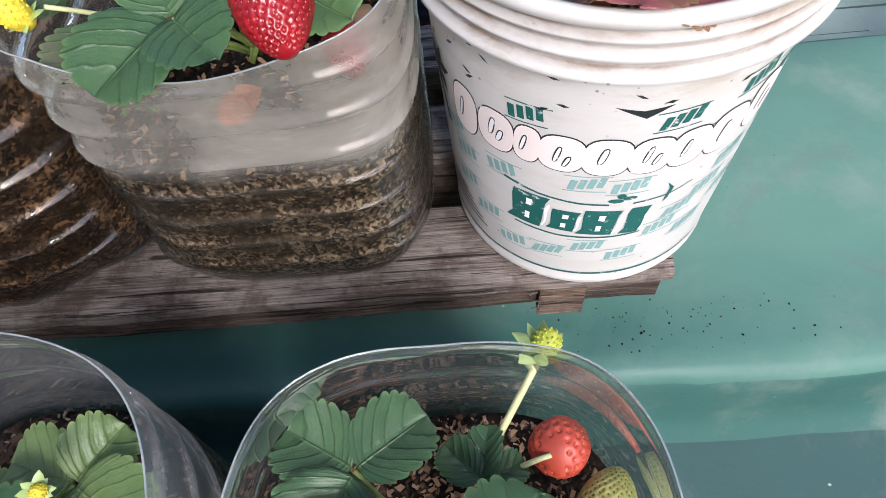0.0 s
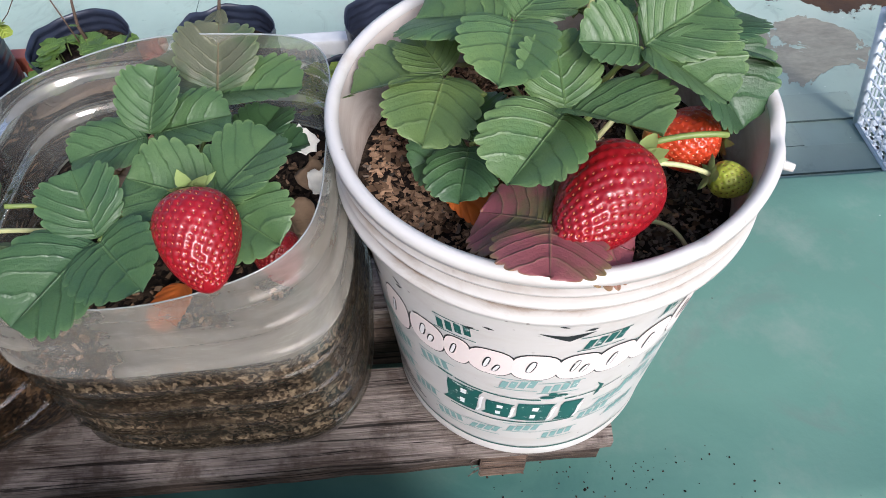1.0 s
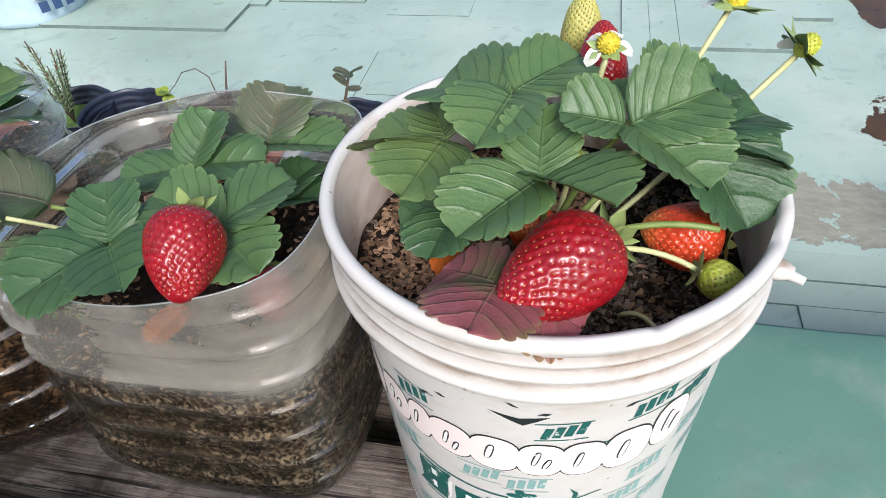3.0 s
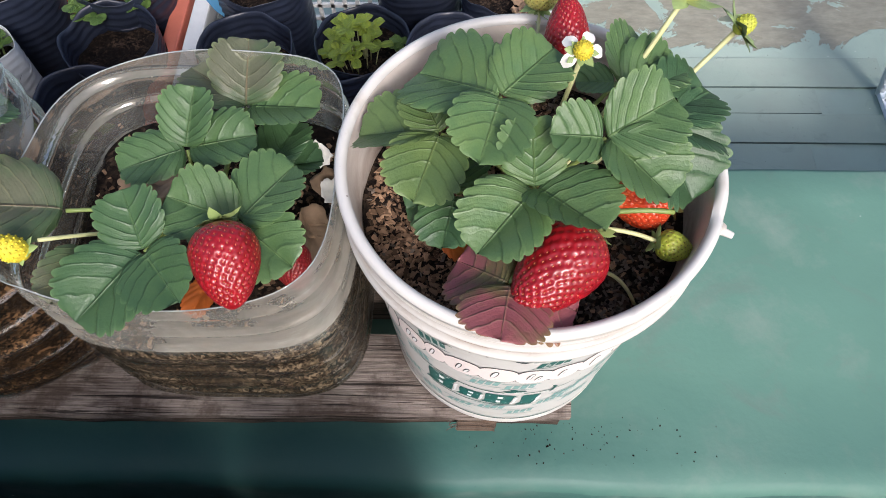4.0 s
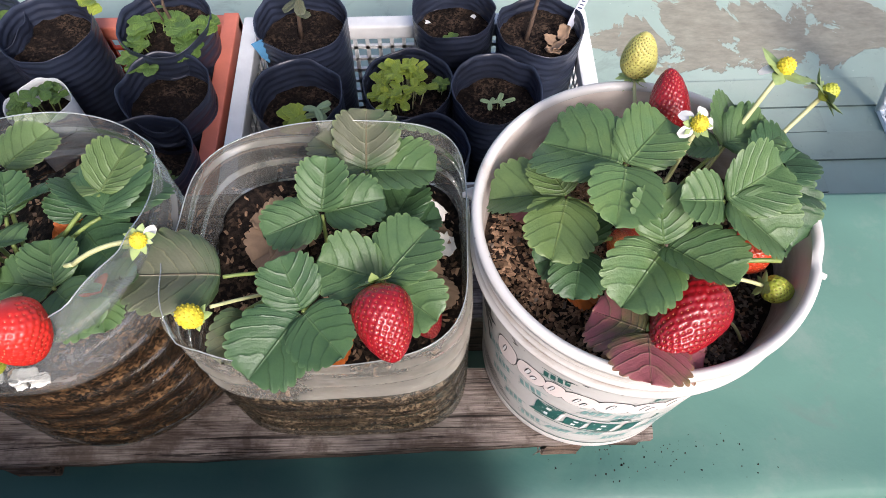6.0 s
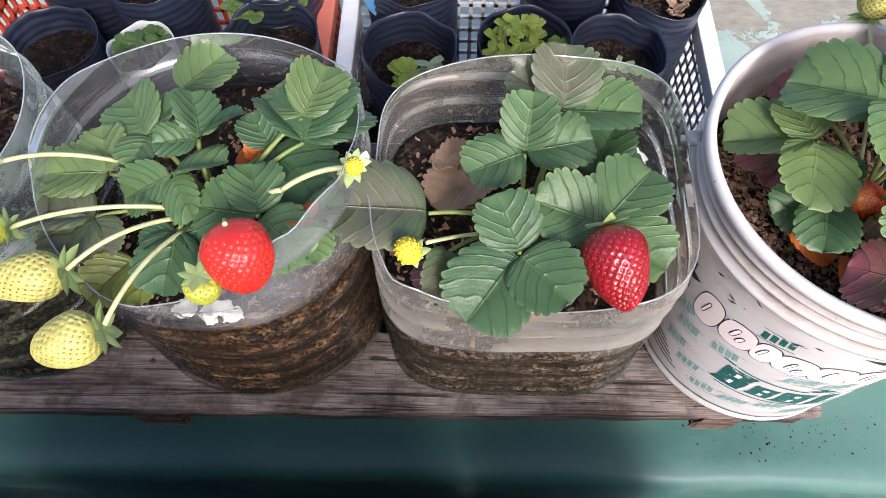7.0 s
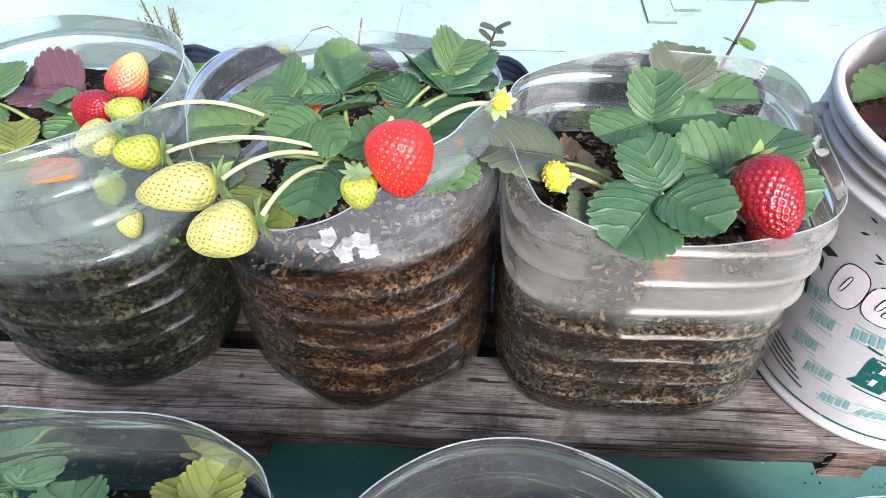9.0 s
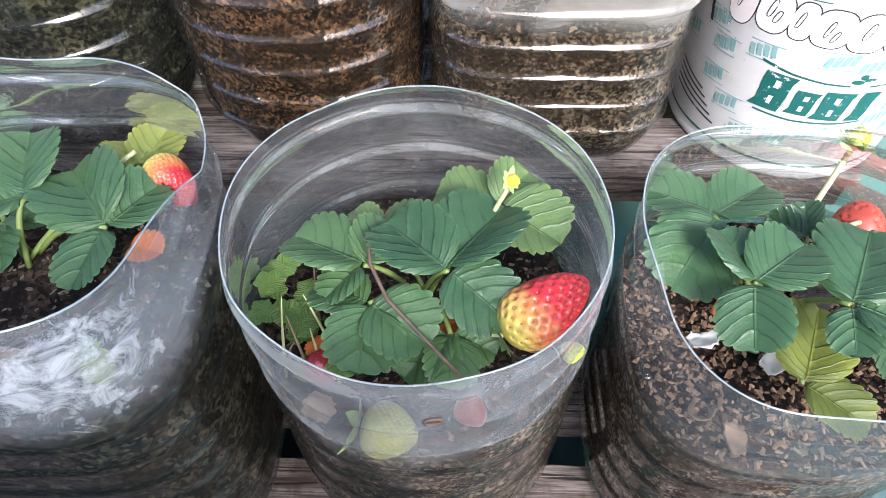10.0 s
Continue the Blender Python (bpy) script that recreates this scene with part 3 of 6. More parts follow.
# ---- wooden pallets ----
def plank(x0, x1, y0, y1, z0, z1, parent, name="board", seed=0, skew=0.0, mat=None):
    """A weathered board with ragged ends, split by a crack and worn arrises."""
    r = random.Random(seed)
    nx, ny = 60, 5
    v, f = [], []
    ends = [(r.uniform(-0.004, 0.004), r.uniform(-0.004, 0.004)) for _ in range(ny + 1)]
    for top in (0, 1):
        for i in range(nx + 1):
            for j in range(ny + 1):
                x = x0 + (x1 - x0) * i / nx
                if i == 0:
                    x += ends[j][0]
                if i == nx:
                    x += ends[j][1]
                y = y0 + (y1 - y0) * j / ny + skew * (x1 - x)
                w = noise.noise((x * 14 + seed, y * 60, 3.1)) * 0.0016
                if j in (0, ny):
                    y += noise.noise((x * 22, seed * 1.7 + j, 0.3)) * 0.0022
                drop = 0.0022 if j in (0, ny) else 0.0
                v.append((x, y, (z1 - drop + w) if top else (z0 + drop * 0.6 + w)))
    n = ny + 1
    m = (nx + 1) * n
    for i in range(nx):
        for j in range(ny):
            a, b, c, d = i * n + j, (i + 1) * n + j, (i + 1) * n + j + 1, i * n + j + 1
            f += [(m + a, m + b, m + c, m + d), (a, d, c, b)]
        f += [(i * n, (i + 1) * n, m + (i + 1) * n, m + i * n), (i * n + ny, m + i * n + ny, m + (i + 1) * n + ny, (i + 1) * n + ny)]
    for i in (0, nx):
        for j in range(ny):
            q = (i * n + j, i * n + j + 1, m + i * n + j + 1, m + i * n + j)
            f.append(q[::-1] if i == 0 else q)
    return part(name, v, f, mat or M_WOOD, parent, smooth=False)


def pallet(x0, x1, rows, top, bottom, blocks, label, skew=0.0):
    """Boards on top, a lower board set under the front edge, short blocks, and two stringers that carry it."""
    p = thing("pallet", ((x0 + x1) / 2, rows[0][0], bottom), label, "pallet")
    th = 0.015
    for i, (y0, y1, dx) in enumerate(rows):
        plank(x0, x1 + dx, y0, y1, top - th, top, p, "board", i + int(abs(x0) * 100), skew)
    ya, yb = rows[0][0], rows[-1][1]
    low = top - th - 0.029
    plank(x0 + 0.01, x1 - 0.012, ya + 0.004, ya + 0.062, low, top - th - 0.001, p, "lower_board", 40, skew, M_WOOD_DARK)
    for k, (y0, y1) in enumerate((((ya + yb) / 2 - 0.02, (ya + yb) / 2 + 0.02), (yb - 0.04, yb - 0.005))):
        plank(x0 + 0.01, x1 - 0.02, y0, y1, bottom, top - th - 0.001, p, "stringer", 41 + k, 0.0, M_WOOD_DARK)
    for k, (bx, bw) in enumerate(blocks):
        y = ya + skew * (x1 - bx)
        s = Shape().box(bx, bx + bw, y + 0.0005, y + 0.060, max(bottom + 0.001, low - 0.016), top - th - 0.002, 0.002, jig=0.0014, rng=random.Random(k))
        s.make("block", M_WOOD_BLOCK, p, smooth=False)
    for bx, bw in blocks:
        for y0, y1, _ in rows:
            Shape().tube([(bx + 0.02, (y0 + y1) / 2, top - 0.004), (bx + 0.02, (y0 + y1) / 2, top + 0.0005)], 0.0024, 8).make("nail", M_NAIL, p)
    # pale splinters where the block was split
    for k, (bx, bw) in enumerate(blocks[:1]):
        r = random.Random(70 + k)
        for _ in range(7):
            a = Vector((bx - 0.002 + r.uniform(-0.004, 0.003), ya + r.uniform(-0.001, 0.002), top - 0.030 + r.uniform(-0.018, 0.012)))
            Shape().tube([a, a + Vector((r.uniform(-0.009, 0.002), -0.003, r.uniform(-0.008, 0.004)))], [0.0007, 0.0002], 4).make("splinter", M_WOOD, p, smooth=False)
    return p


pallet(-1.25, 0.070, ((-0.098, -0.022, 0.0), (0.033, 0.092, -0.02), (0.140, 0.200, 0.01)), 0.0, LEDGE_Z, ((-0.034, 0.037), (-0.566, 0.044), (-1.1, 0.044)), "weathered grey-brown wooden pallet lying on the green ledge", -0.012)
FP = FRONT_Z + 0.11
pallet(-1.25, -0.03, ((-0.520, -0.440, 0.0), (-0.410, -0.330, 0.0), (-0.300, -0.220, 0.0)), FP, FRONT_Z, ((-0.10, 0.04), (-0.60, 0.04)), "dark weathered wooden pallet on the lower floor under the bottles")


# ---- strawberry plants ----
def leaflet(s, base, tip, wide, roll=0.0, cup=0.20, arch=0.10, seed=0, slot=0, teeth=10):
    """One broad, round-toothed leaflet from its base to its tip; its grid runs along the side veins."""
    r = random.Random(seed)
    base, tip = Vector(base), Vector(tip)
    L = (tip - base).length
    d = (tip - base).normalized()
    side = d.cross(Vector((0, 0, 1)))
    side = side.normalized() if side.length > 0.05 else Vector((1, 0, 0))
    up = side.cross(d).normalized()
    side, up = math.cos(roll) * side + math.sin(roll) * up, math.cos(roll) * up - math.sin(roll) * side
    nu, nv = teeth * 6, 14
    v, f, uv = [], [], []
    half = wide * L * 0.535
    wave, ph = r.uniform(0.012, 0.035), r.uniform(0, TAU)
    lop = r.uniform(-0.05, 0.05)
    droop = r.uniform(0.04, 0.10)
    blunt = r.uniform(0.80, 0.92)
    for i in range(nu + 1):
        u = i / nu
        c, sn = math.cos(math.pi * u), math.sin(math.pi * u)
        mid = L * u ** 3.1
        fwd_edge = L * 0.5 * (1 - math.copysign(abs(c) ** blunt, c))
        out_edge = half * sn ** (0.84 if u < 0.5 else 0.54) * (1 - 0.08 * c)
        lobe = abs(math.sin(math.pi * teeth * u)) ** 0.65
        bite = 0.095 * (1 - lobe) * min(1, 0.1 + u * 3)
        pucker = abs(math.sin(math.pi * 8 * u)) ** 0.9
        for j in range(nv + 1):
            w = 2 * j / nv - 1
            aw = abs(w)
            fwd = mid + (fwd_edge - mid) * aw ** 1.35
            out = out_edge * aw
            if aw > 0.99:
                out *= 1 - bite
                fwd -= L * bite * (0.45 if u > 0.75 else 0.3)
            z = cup * 0.75 * out - droop * L * aw ** 3 * min(1, out / half + 0.1) + arch * L * 2 * u * (1 - u) - droop * L * 0.6 * u ** 3
            z += 0.012 * L * (pucker - 0.5) * min(1, aw * 3.5) * min(1, (1 - u) * 4 + 0.1)
            z += wave * L * math.sin(u * 5 + ph + w * 2) * aw - 0.010 * L * max(0, 1 - aw * 7)
            v.append(base + d * fwd + side * (out * (1 if w > 0 else -1) + lop * L * u * (1 - u)) + up * z)
            uv.append((u, (w + 1) / 2))
    n = nv + 1
    for i in range(nu):
        for j in range(nv):
            f.append((i * n + j, (i + 1) * n + j, (i + 1) * n + j + 1, i * n + j + 1))
    s.add(v, f, slot, uv)


class Plant:
    count = 0

    def __init__(self, crown, label, name="strawberry_plant"):
        Plant.count += 1
        self.crown = Vector(crown)
        self.ob = thing(name, crown, label, "strawberry plant", "strawberry plants")
        self.k = Plant.count * 100

    def leaf(self, joint, tips, mat=None, wide=0.98, rolls=None, cup=0.52, arch=0.12, stem=True, lift=0.01, label=""):
        self.k += 1
        s = Shape()
        j = Vector(joint)
        for i, t in enumerate(tips):
            t = Vector(t)
            leaflet(s, j + (t - j).normalized() * 0.002, t, wide, (rolls[i] if rolls and i < len(rolls) else random.Random(self.k * 3 + i).uniform(-0.3, 0.3)), cup * random.Random(self.k + i).uniform(0.6, 1.3), arch, self.k * 7 + i)
        lf = s.make("leaf", mat or M_LEAF, self.ob, label)
        if stem:
            p = Shape().tube(bow(self.crown + Vector((random.uniform(-0.006, 0.006), random.uniform(-0.006, 0.006), 0)), j, lift, 8), [0.0017] * 6 + [0.0014] * 3, 7)
            p.make("petiole", M_STEM_DARK, lf)
        return lf

    def stem(self, p, q, lift=0.01, r=0.0016, mat=None):
        return Shape().tube(bow(p, q, lift, 10), r, 8).make("stem", mat or M_STEM, self.ob)

    def berry(self, top, tip, wide, mat, seedmat, calyx=True, label="", shape=0.62, seeds=190, parent=None, squash=1.0):
        self.k += 1
        r = random.Random(self.k)
        seeds = int(seeds * 1.7)
        top, tip = Vector(top), Vector(tip)
        d = tip - top
        L = d.length
        q = d.normalized().to_track_quat("Z", "Y").to_matrix()
        nu, nv = (132, 86) if wide > 0.026 else (80, 54)

        def rad(t):
            k = 0.34
            if t < k:
                return wide / 2 * math.sqrt(max(0, 1 - ((k - t) / k) ** 2.2))
            return wide / 2 * max(0, 1 - ((t - k) / (1 - k)) ** (2.6 * shape)) ** 0.55

        pts, nrm = [], []
        for i in range(nv + 1):
            t = 0.5 - 0.5 * math.cos(math.pi * i / nv)
            for k in range(nu):
                a = TAU * k / nu
                lump = 1 + 0.05 * noise.noise((math.cos(a) * 1.3 + self.k, math.sin(a) * 1.3, t * 2.5))
                pts.append((rad(t) * math.cos(a) * lump, rad(t) * math.sin(a) * lump * squash, t * L))
                nrm.append((math.cos(a), math.sin(a), (t - 0.45) * 0.9))
        P, N = np.array(pts), np.array(nrm)
        N /= np.linalg.norm(N, axis=1)[:, None]
        sd = []
        gold = math.pi * (3 - math.sqrt(5))
        for i in range(seeds):
            t = 0.05 + 0.91 * (i + 0.5) / seeds
            a = i * gold + r.uniform(-0.05, 0.05)
            sd.append((rad(t) * math.cos(a), rad(t) * math.sin(a) * squash, t * L, a, t))
        S = np.array(sd)
        gap = math.sqrt(math.pi * wide * L * 0.75 / seeds)
        D2 = ((P[:, None, :] - S[None, :, :3]) ** 2).sum(2).min(1)
        P = P - N * (np.exp(-D2 / (gap * 0.31) ** 2) * gap * 0.38)[:, None]
        v = [top + q @ Vector(p) for p in P]
        uv = [(1 - i / nv, k / nu) for i in range(nv + 1) for k in range(nu)]
        f = [(i * nu + k, i * nu + (k + 1) % nu, (i + 1) * nu + (k + 1) % nu, (i + 1) * nu + k) for i in range(nv) for k in range(nu)]
        b = part("strawberry", v, f, mat, parent or self.ob, label, True, None, uv)
        s = Shape()
        for x, y, z, a, t in S:
            n = Vector((math.cos(a), math.sin(a), (t - 0.45) * 0.9)).normalized()
            c = top + q @ (Vector((x, y, z)) - n * gap * 0.24)
            rot = q @ n.to_track_quat("Z", "Y").to_matrix()
            s.ball(c, gap * (0.19 if seedmat is M_SEED_GREEN else 0.14), (0.75, 1.25, 0.55), 6, 4, 0, rot)
        s.make("achene_layer", seedmat, b)
        if calyx:
            self.calyx(top, -d.normalized(), wide * (0.52 if seedmat is M_SEED_GREEN else 0.34), b, 8)
        return b

    def calyx(self, at, away, size, parent, n=8, mat=None):
        self.k += 1
        r = random.Random(self.k)
        q = Vector(away).to_track_quat("Z", "Y").to_matrix()
        s = Shape()
        for i in range(n):
            a = TAU * i / n + r.uniform(-0.2, 0.2)
            L = size * r.uniform(0.75, 1.15)
            ln = Vector((math.cos(a), math.sin(a), 0))
            sd = Vector((-math.sin(a), math.cos(a), 0))
            v, f = [], []
            lift = r.uniform(-0.1, 0.45)
            for j in range(5):
                t = j / 4
                w = L * 0.27 * (math.sin(math.pi * min(1, 0.12 + t * 0.88)) ** 0.8 if j < 4 else 0.05)
                c = ln * L * t + Vector((0, 0, lift * L * t * t + 0.001))
                v += [Vector(at) + q @ (c - sd * w), Vector(at) + q @ (c + Vector((0, 0, w * 0.35))), Vector(at) + q @ (c + sd * w)]
            for j in range(4):
                f += [(j * 3, j * 3 + 1, j * 3 + 4, j * 3 + 3), (j * 3 + 1, j * 3 + 2, j * 3 + 5, j * 3 + 4)]
            s.add(v, f)
        return s.make("calyx", mat or M_CALYX, parent)

    def flower(self, at, face, size=0.009, petals=5, mat=None, label="", long=1.0, sepals=0):
        self.k += 1
        r = random.Random(self.k)
        q = Vector(face).to_track_quat("Z", "Y").to_matrix()
        at = Vector(at)
        s = Shape()
        s.ball(at + q @ Vector((0, 0, size * 0.3)), size * 0.62, (1, 1, 0.95 * long), 14, 10, 0, q)
        for i in range(60):
            t = 0.03 + 0.6 * i / 60
            a = i * 2.39996
            th = math.acos(1 - 2 * t)
            p = Vector((math.sin(th) * math.cos(a), math.sin(th) * math.sin(a), math.cos(th) * 0.95 * long)) * size * 0.64
            s.ball(at + q @ (p * 0.985 + Vector((0, 0, size * 0.3))), size * 0.07, (1, 1, 1), 5, 3)
        fl = s.make("flower", mat or M_POLLEN, self.ob, label)
        self.calyx(at - q @ Vector((0, 0, size * 0.25)), q @ Vector((0, 0, 1)), size * (sepals or (1.1 if petals > 2 else 1.4)), fl, 8)
        if petals:
            for i in range(petals):
                s = Shape()
                a = TAU * i / 5 + r.uniform(-0.15, 0.15)
                ln, sd = Vector((math.cos(a), math.sin(a), 0)), Vector((-math.sin(a), math.cos(a), 0))
                v, f = [], []
                L = size * 0.95
                for j in range(6):
                    t = j / 5
                    w = L * 0.48 * math.sin(math.pi * (0.08 + 0.8 * t)) ** 0.7
                    c = ln * (size * 0.5 + L * t) + Vector((0, 0, -size * 0.8 * t * t + r.uniform(0, 0.0004)))
                    v += [at + q @ (c - sd * w), at + q @ (c + Vector((0, 0, -0.0006))), at + q @ (c + sd * w)]
                for j in range(5):
                    f += [(j * 3, j * 3 + 1, j * 3 + 4, j * 3 + 3), (j * 3 + 1, j * 3 + 2, j * 3 + 5, j * 3 + 4)]
                s.add(v, f)
                s.make("petal", M_PETAL, fl)
        return fl


# ---- vessels ----
def section(hx, hy, power, a):
    """Radius of a rounded-square section in direction a."""
    c, s = abs(math.cos(a)), abs(math.sin(a))
    return ((c / hx) ** power + (s / hy) ** power) ** (-1 / power)


def scatter(s, pick, n, size, z, rng, slot=0, flat=0.35):
    """Loose flakes of bark and compost."""
    for _ in range(n):
        x, y = pick(rng)
        L = size * rng.uniform(0.45, 1.3)
        w, h = L * rng.uniform(0.3, 0.7), L * flat * rng.uniform(0.4, 1.0)
        e = Euler((rng.uniform(-0.6, 0.6), rng.uniform(-0.6, 0.6), rng.uniform(0, TAU))).to_matrix()
        c = Vector((x, y, z(x, y) + h * 0.35))
        v = [c + e @ Vector((i * L / 2 * rng.uniform(0.3, 1), j * w / 2 * rng.uniform(0.2, 1), k * h / 2 * rng.uniform(0.3, 1))) for k in (-1, 1) for j in (-1, 1) for i in (-1, 1)]
        s.add(v, [(0, 2, 3, 1), (4, 5, 7, 6), (0, 1, 5, 4), (1, 3, 7, 5), (3, 2, 6, 7), (2, 0, 4, 6)], slot)


def bottle(cx, cy, z0, hx, hy, power, rim, soil_z, wall_soil, label, ribs=0.027, rib_depth=0.0022, foot=0.80, pet=None, seed=0, top_mat=None, chips=500, chip=0.0068, chip_mat_=None, lobes=0, tilt=(0.0, 0.0), rib0=0.03):
    """A big water bottle cut open: clear ribbed wall, cut edge, soil inside."""
    r = random.Random(seed)
    b = thing("planter_bottle", (cx, cy, z0), label, "bottle planter", "bottle planters")
    n, m = 128, 180

    def wall(a, z, inset=0.0):
        h = z - z0
        k = section(hx, hy, power, a) - inset
        if h < 0.045:
            t = h / 0.045
            k *= foot + (1 - foot) * math.sin(min(1, t) * math.pi / 2) ** 0.75
            if lobes:
                k *= 1 + 0.08 * (1 - t) * math.cos(lobes * (a + 1.66))
        ph = ((h - rib0) / ribs)
        k += rib_depth * (0.75 if inset else 1.0) * (math.exp(-(((ph % 1.0) - 0.5) / 0.115) ** 2) * 1.15 - 0.2) * min(1, max(0, h - 0.02) / 0.02)
        k += 0.0016 * noise.noise((math.cos(a) * 2 + seed, math.sin(a) * 2, h * 14))
        return (cx + k * math.cos(a) + tilt[0] * h, cy + k * math.sin(a) + tilt[1] * h, z)

    v, f = [], []
    for i in range(m + 1):
        for k in range(n):
            a = TAU * k / n
            v.append(wall(a, z0 + 0.001 + (rim(a) - z0) * i / m))
    for i in range(m):
        for k in range(n):
            k2 = (k + 1) % n
            f.append((i * n + k, i * n + k2, (i + 1) * n + k2, (i + 1) * n + k))
    f.append(tuple(range(n))[::-1])
    w = part("wall", v, f, pet, b)
    s = Shape()
    ring = [Vector(v[m * n + k]) for k in range(n)]
    s.tube(ring + [ring[0]], 0.0005, 6, cap=False)
    s.make("cut_edge", M_PET_EDGE, b)
    # soil pressed against the wall, with an uneven top
    v, f, sl = [], [], []
    ms = 56

    def top(x, y):
        return soil_z(x, y) + 0.004 * noise.noise((x * 45 + seed, y * 45, 0.5)) + 0.0025 * noise.noise((x * 140, y * 140, 2.5))

    for i in range(ms + 1):
        for k in range(n):
            a = TAU * k / n
            e = wall(a, z0 + 0.1)
            zt = min(top(e[0], e[1]), rim(a) - 0.003)
            v.append(wall(a, z0 + 0.0025 + (zt - z0 - 0.0025) * i / ms, 0.0034))
    for i in range(ms):
        for k in range(n):
            k2 = (k + 1) % n
            f.append((i * n + k, i * n + k2, (i + 1) * n + k2, (i + 1) * n + k))
            sl.append(0)
    o = ms * n
    rings = 16
    mid = (cx, cy)
    for j in range(1, rings):
        t = 1 - j / rings
        for k in range(n):
            x, y, z = v[o + k]
            X, Y = mid[0] + (x - mid[0]) * t, mid[1] + (y - mid[1]) * t
            v.append((X, Y, top(X, Y)))
    v.append((*mid, top(*mid)))
    for j in range(rings - 1):
        p0 = o + j * n
        p1 = p0 + n
        for k in range(n):
            k2 = (k + 1) % n
            f.append((p0 + k, p0 + k2, p1 + k2, p1 + k))
            sl.append(1)
    p0 = o + (rings - 1) * n
    for k in range(n):
        f.append((p0 + k, p0 + (k + 1) % n, len(v) - 1))
        sl.append(1)
    f.append(tuple(range(n))[::-1])
    sl.append(0)
    part("soil", v, f, [wall_soil, top_mat or M_SOIL], b, "", True, sl)

    def pick(rng):
        a, t = rng.uniform(0, TAU), math.sqrt(rng.uniform(0, 0.9))
        k = section(hx, hy, power, a) * t
        return cx + k * math.cos(a), cy + k * math.sin(a)

    if chips:
        s = Shape()
        scatter(s, pick, chips, chip, top, r)
        tagged(s.make("mulch", chip_mat_ or M_CHIP, b, smooth=False), kind="stuff")
    return b, top


def lean_rim(cx, cy, base, dirs):
    """Height of a cut edge as a base plus smooth rises towards given directions (degrees, height, spread in degrees)."""
    def z(a):
        h = base
        for deg, up, spread in dirs:
            d = (math.degrees(a) - deg + 180) % 360 - 180
            h += up * math.exp(-(d / spread) ** 2)
        return h + 0.0015 * math.sin(5 * a + cx * 30)
    return z


bottle(-0.655, 0.012, 0.0, 0.103, 0.103, 2.2, lean_rim(-0.655, 0, 0.255, ((90, -0.006, 60), (-60, 0.015, 40))), lambda x, y: 0.195 - 0.25 * (x + 0.655), M_SOIL_DARK,
       "cut clear water bottle full of dark mossy soil on the pallet", pet=M_PET_A, ribs=0.031, rib_depth=0.0030, seed=1, chips=350, chip_mat_=M_CHIP_DARK, foot=0.86)
bottle(-0.433, 0.006, 0.0, 0.105, 0.104, 2.2, lean_rim(-0.43, 0, 0.258, ((-112, -0.034, 42), (-35, 0.030, 38), (90, -0.015, 60))), lambda x, y: 0.188 + 0.40 * (x + 0.432), M_SOIL_BROWN,
       "cut clear water bottle packed with brown bark soil", pet=M_PET_B, ribs=0.030, rib_depth=0.0034, seed=2, foot=0.84, lobes=5, chips=600)
bottle(-0.216, 0.003, 0.0, 0.105, 0.098, 4.0, lean_rim(-0.22, 0, 0.238, ((-95, -0.016, 40), (-150, 0.016, 22), (90, -0.002, 60), (140, -0.012, 30), (180, -0.002, 25))), lambda x, y: 0.152 + 0.10 * (y - 0.01), M_SOIL_GREY,
       "cut square water bottle with dusty wall and grey-brown soil", ribs=0.0285, rib_depth=0.0032, pet=M_PET_C, seed=3, foot=0.86, chips=600)
bottle(-0.3155, -0.301, FP, 0.1005, 0.097, 2.05, lambda a: 0.1825 + 0.0012 * math.sin(5 * a), lambda x, y: 0.086, M_SOIL_GREY,
       "round cut water bottle planter with holes near its edge", pet=M_PET_FM, ribs=0.034, rib_depth=0.0022, seed=4, foot=0.85, chips=800, chip=0.0042, chip_mat_=M_CHIP_DARK, rib0=0.02)
bottle(-0.1015, -0.311, FP, 0.0915, 0.0895, 2.9, lean_rim(-0.10, -0.3, 0.170, ((-80, -0.010, 50),)), lambda x, y: 0.084, M_SOIL_GREY,
       "cut square water bottle with bark mulch and a sagging edge", pet=M_PET_FR, ribs=0.030, rib_depth=0.0022, seed=5, foot=0.85, chips=2400, chip=0.0052, rib0=0.02)
bottle(-0.533, -0.313, FP, 0.104, 0.100, 3.4, lean_rim(-0.545, -0.31, 0.220, ((28, -0.030, 34), (95, -0.012, 32), (-65, 0.015, 45))), lambda x, y: 0.132 - 0.12 * (y + 0.313), M_SOIL_DARK,
       "cut water bottle with a nicked edge and white-stained wall", pet=M_PET_FL, ribs=0.033, rib_depth=0.0022, seed=6, foot=0.85, chips=800, chip=0.0042, chip_mat_=M_CHIP_DARK, rib0=0.02)

# ---- the printed bucket ----
BX, BY = 0.0085, -0.0052


def lathe(profile, n, cx, cy, dent=None):
    v = []
    for r, z in profile:
        for k in range(n):
            a = TAU * k / n
            v.append((cx + r * math.cos(a), cy + r * math.sin(a), z + (dent(a, z) if dent else 0)))
    f = [(i * n + k, i * n + (k + 1) % n, (i + 1) * n + (k + 1) % n, (i + 1) * n + k) for i in range(len(profile) - 1) for k in range(n)]
    return v, f


def wall_r(z):
    return 0.0985 + (0.1095 - 0.0985) * z / 0.222


def chip_dent(a, z):
    d = (math.degrees(a) + 62 + 180) % 360 - 180
    e = (math.degrees(a) + 20 + 180) % 360 - 180
    return -0.0035 * (z > 0.258) * (math.exp(-(d / 2.5) ** 2) + math.exp(-(e / 4.0) ** 2))


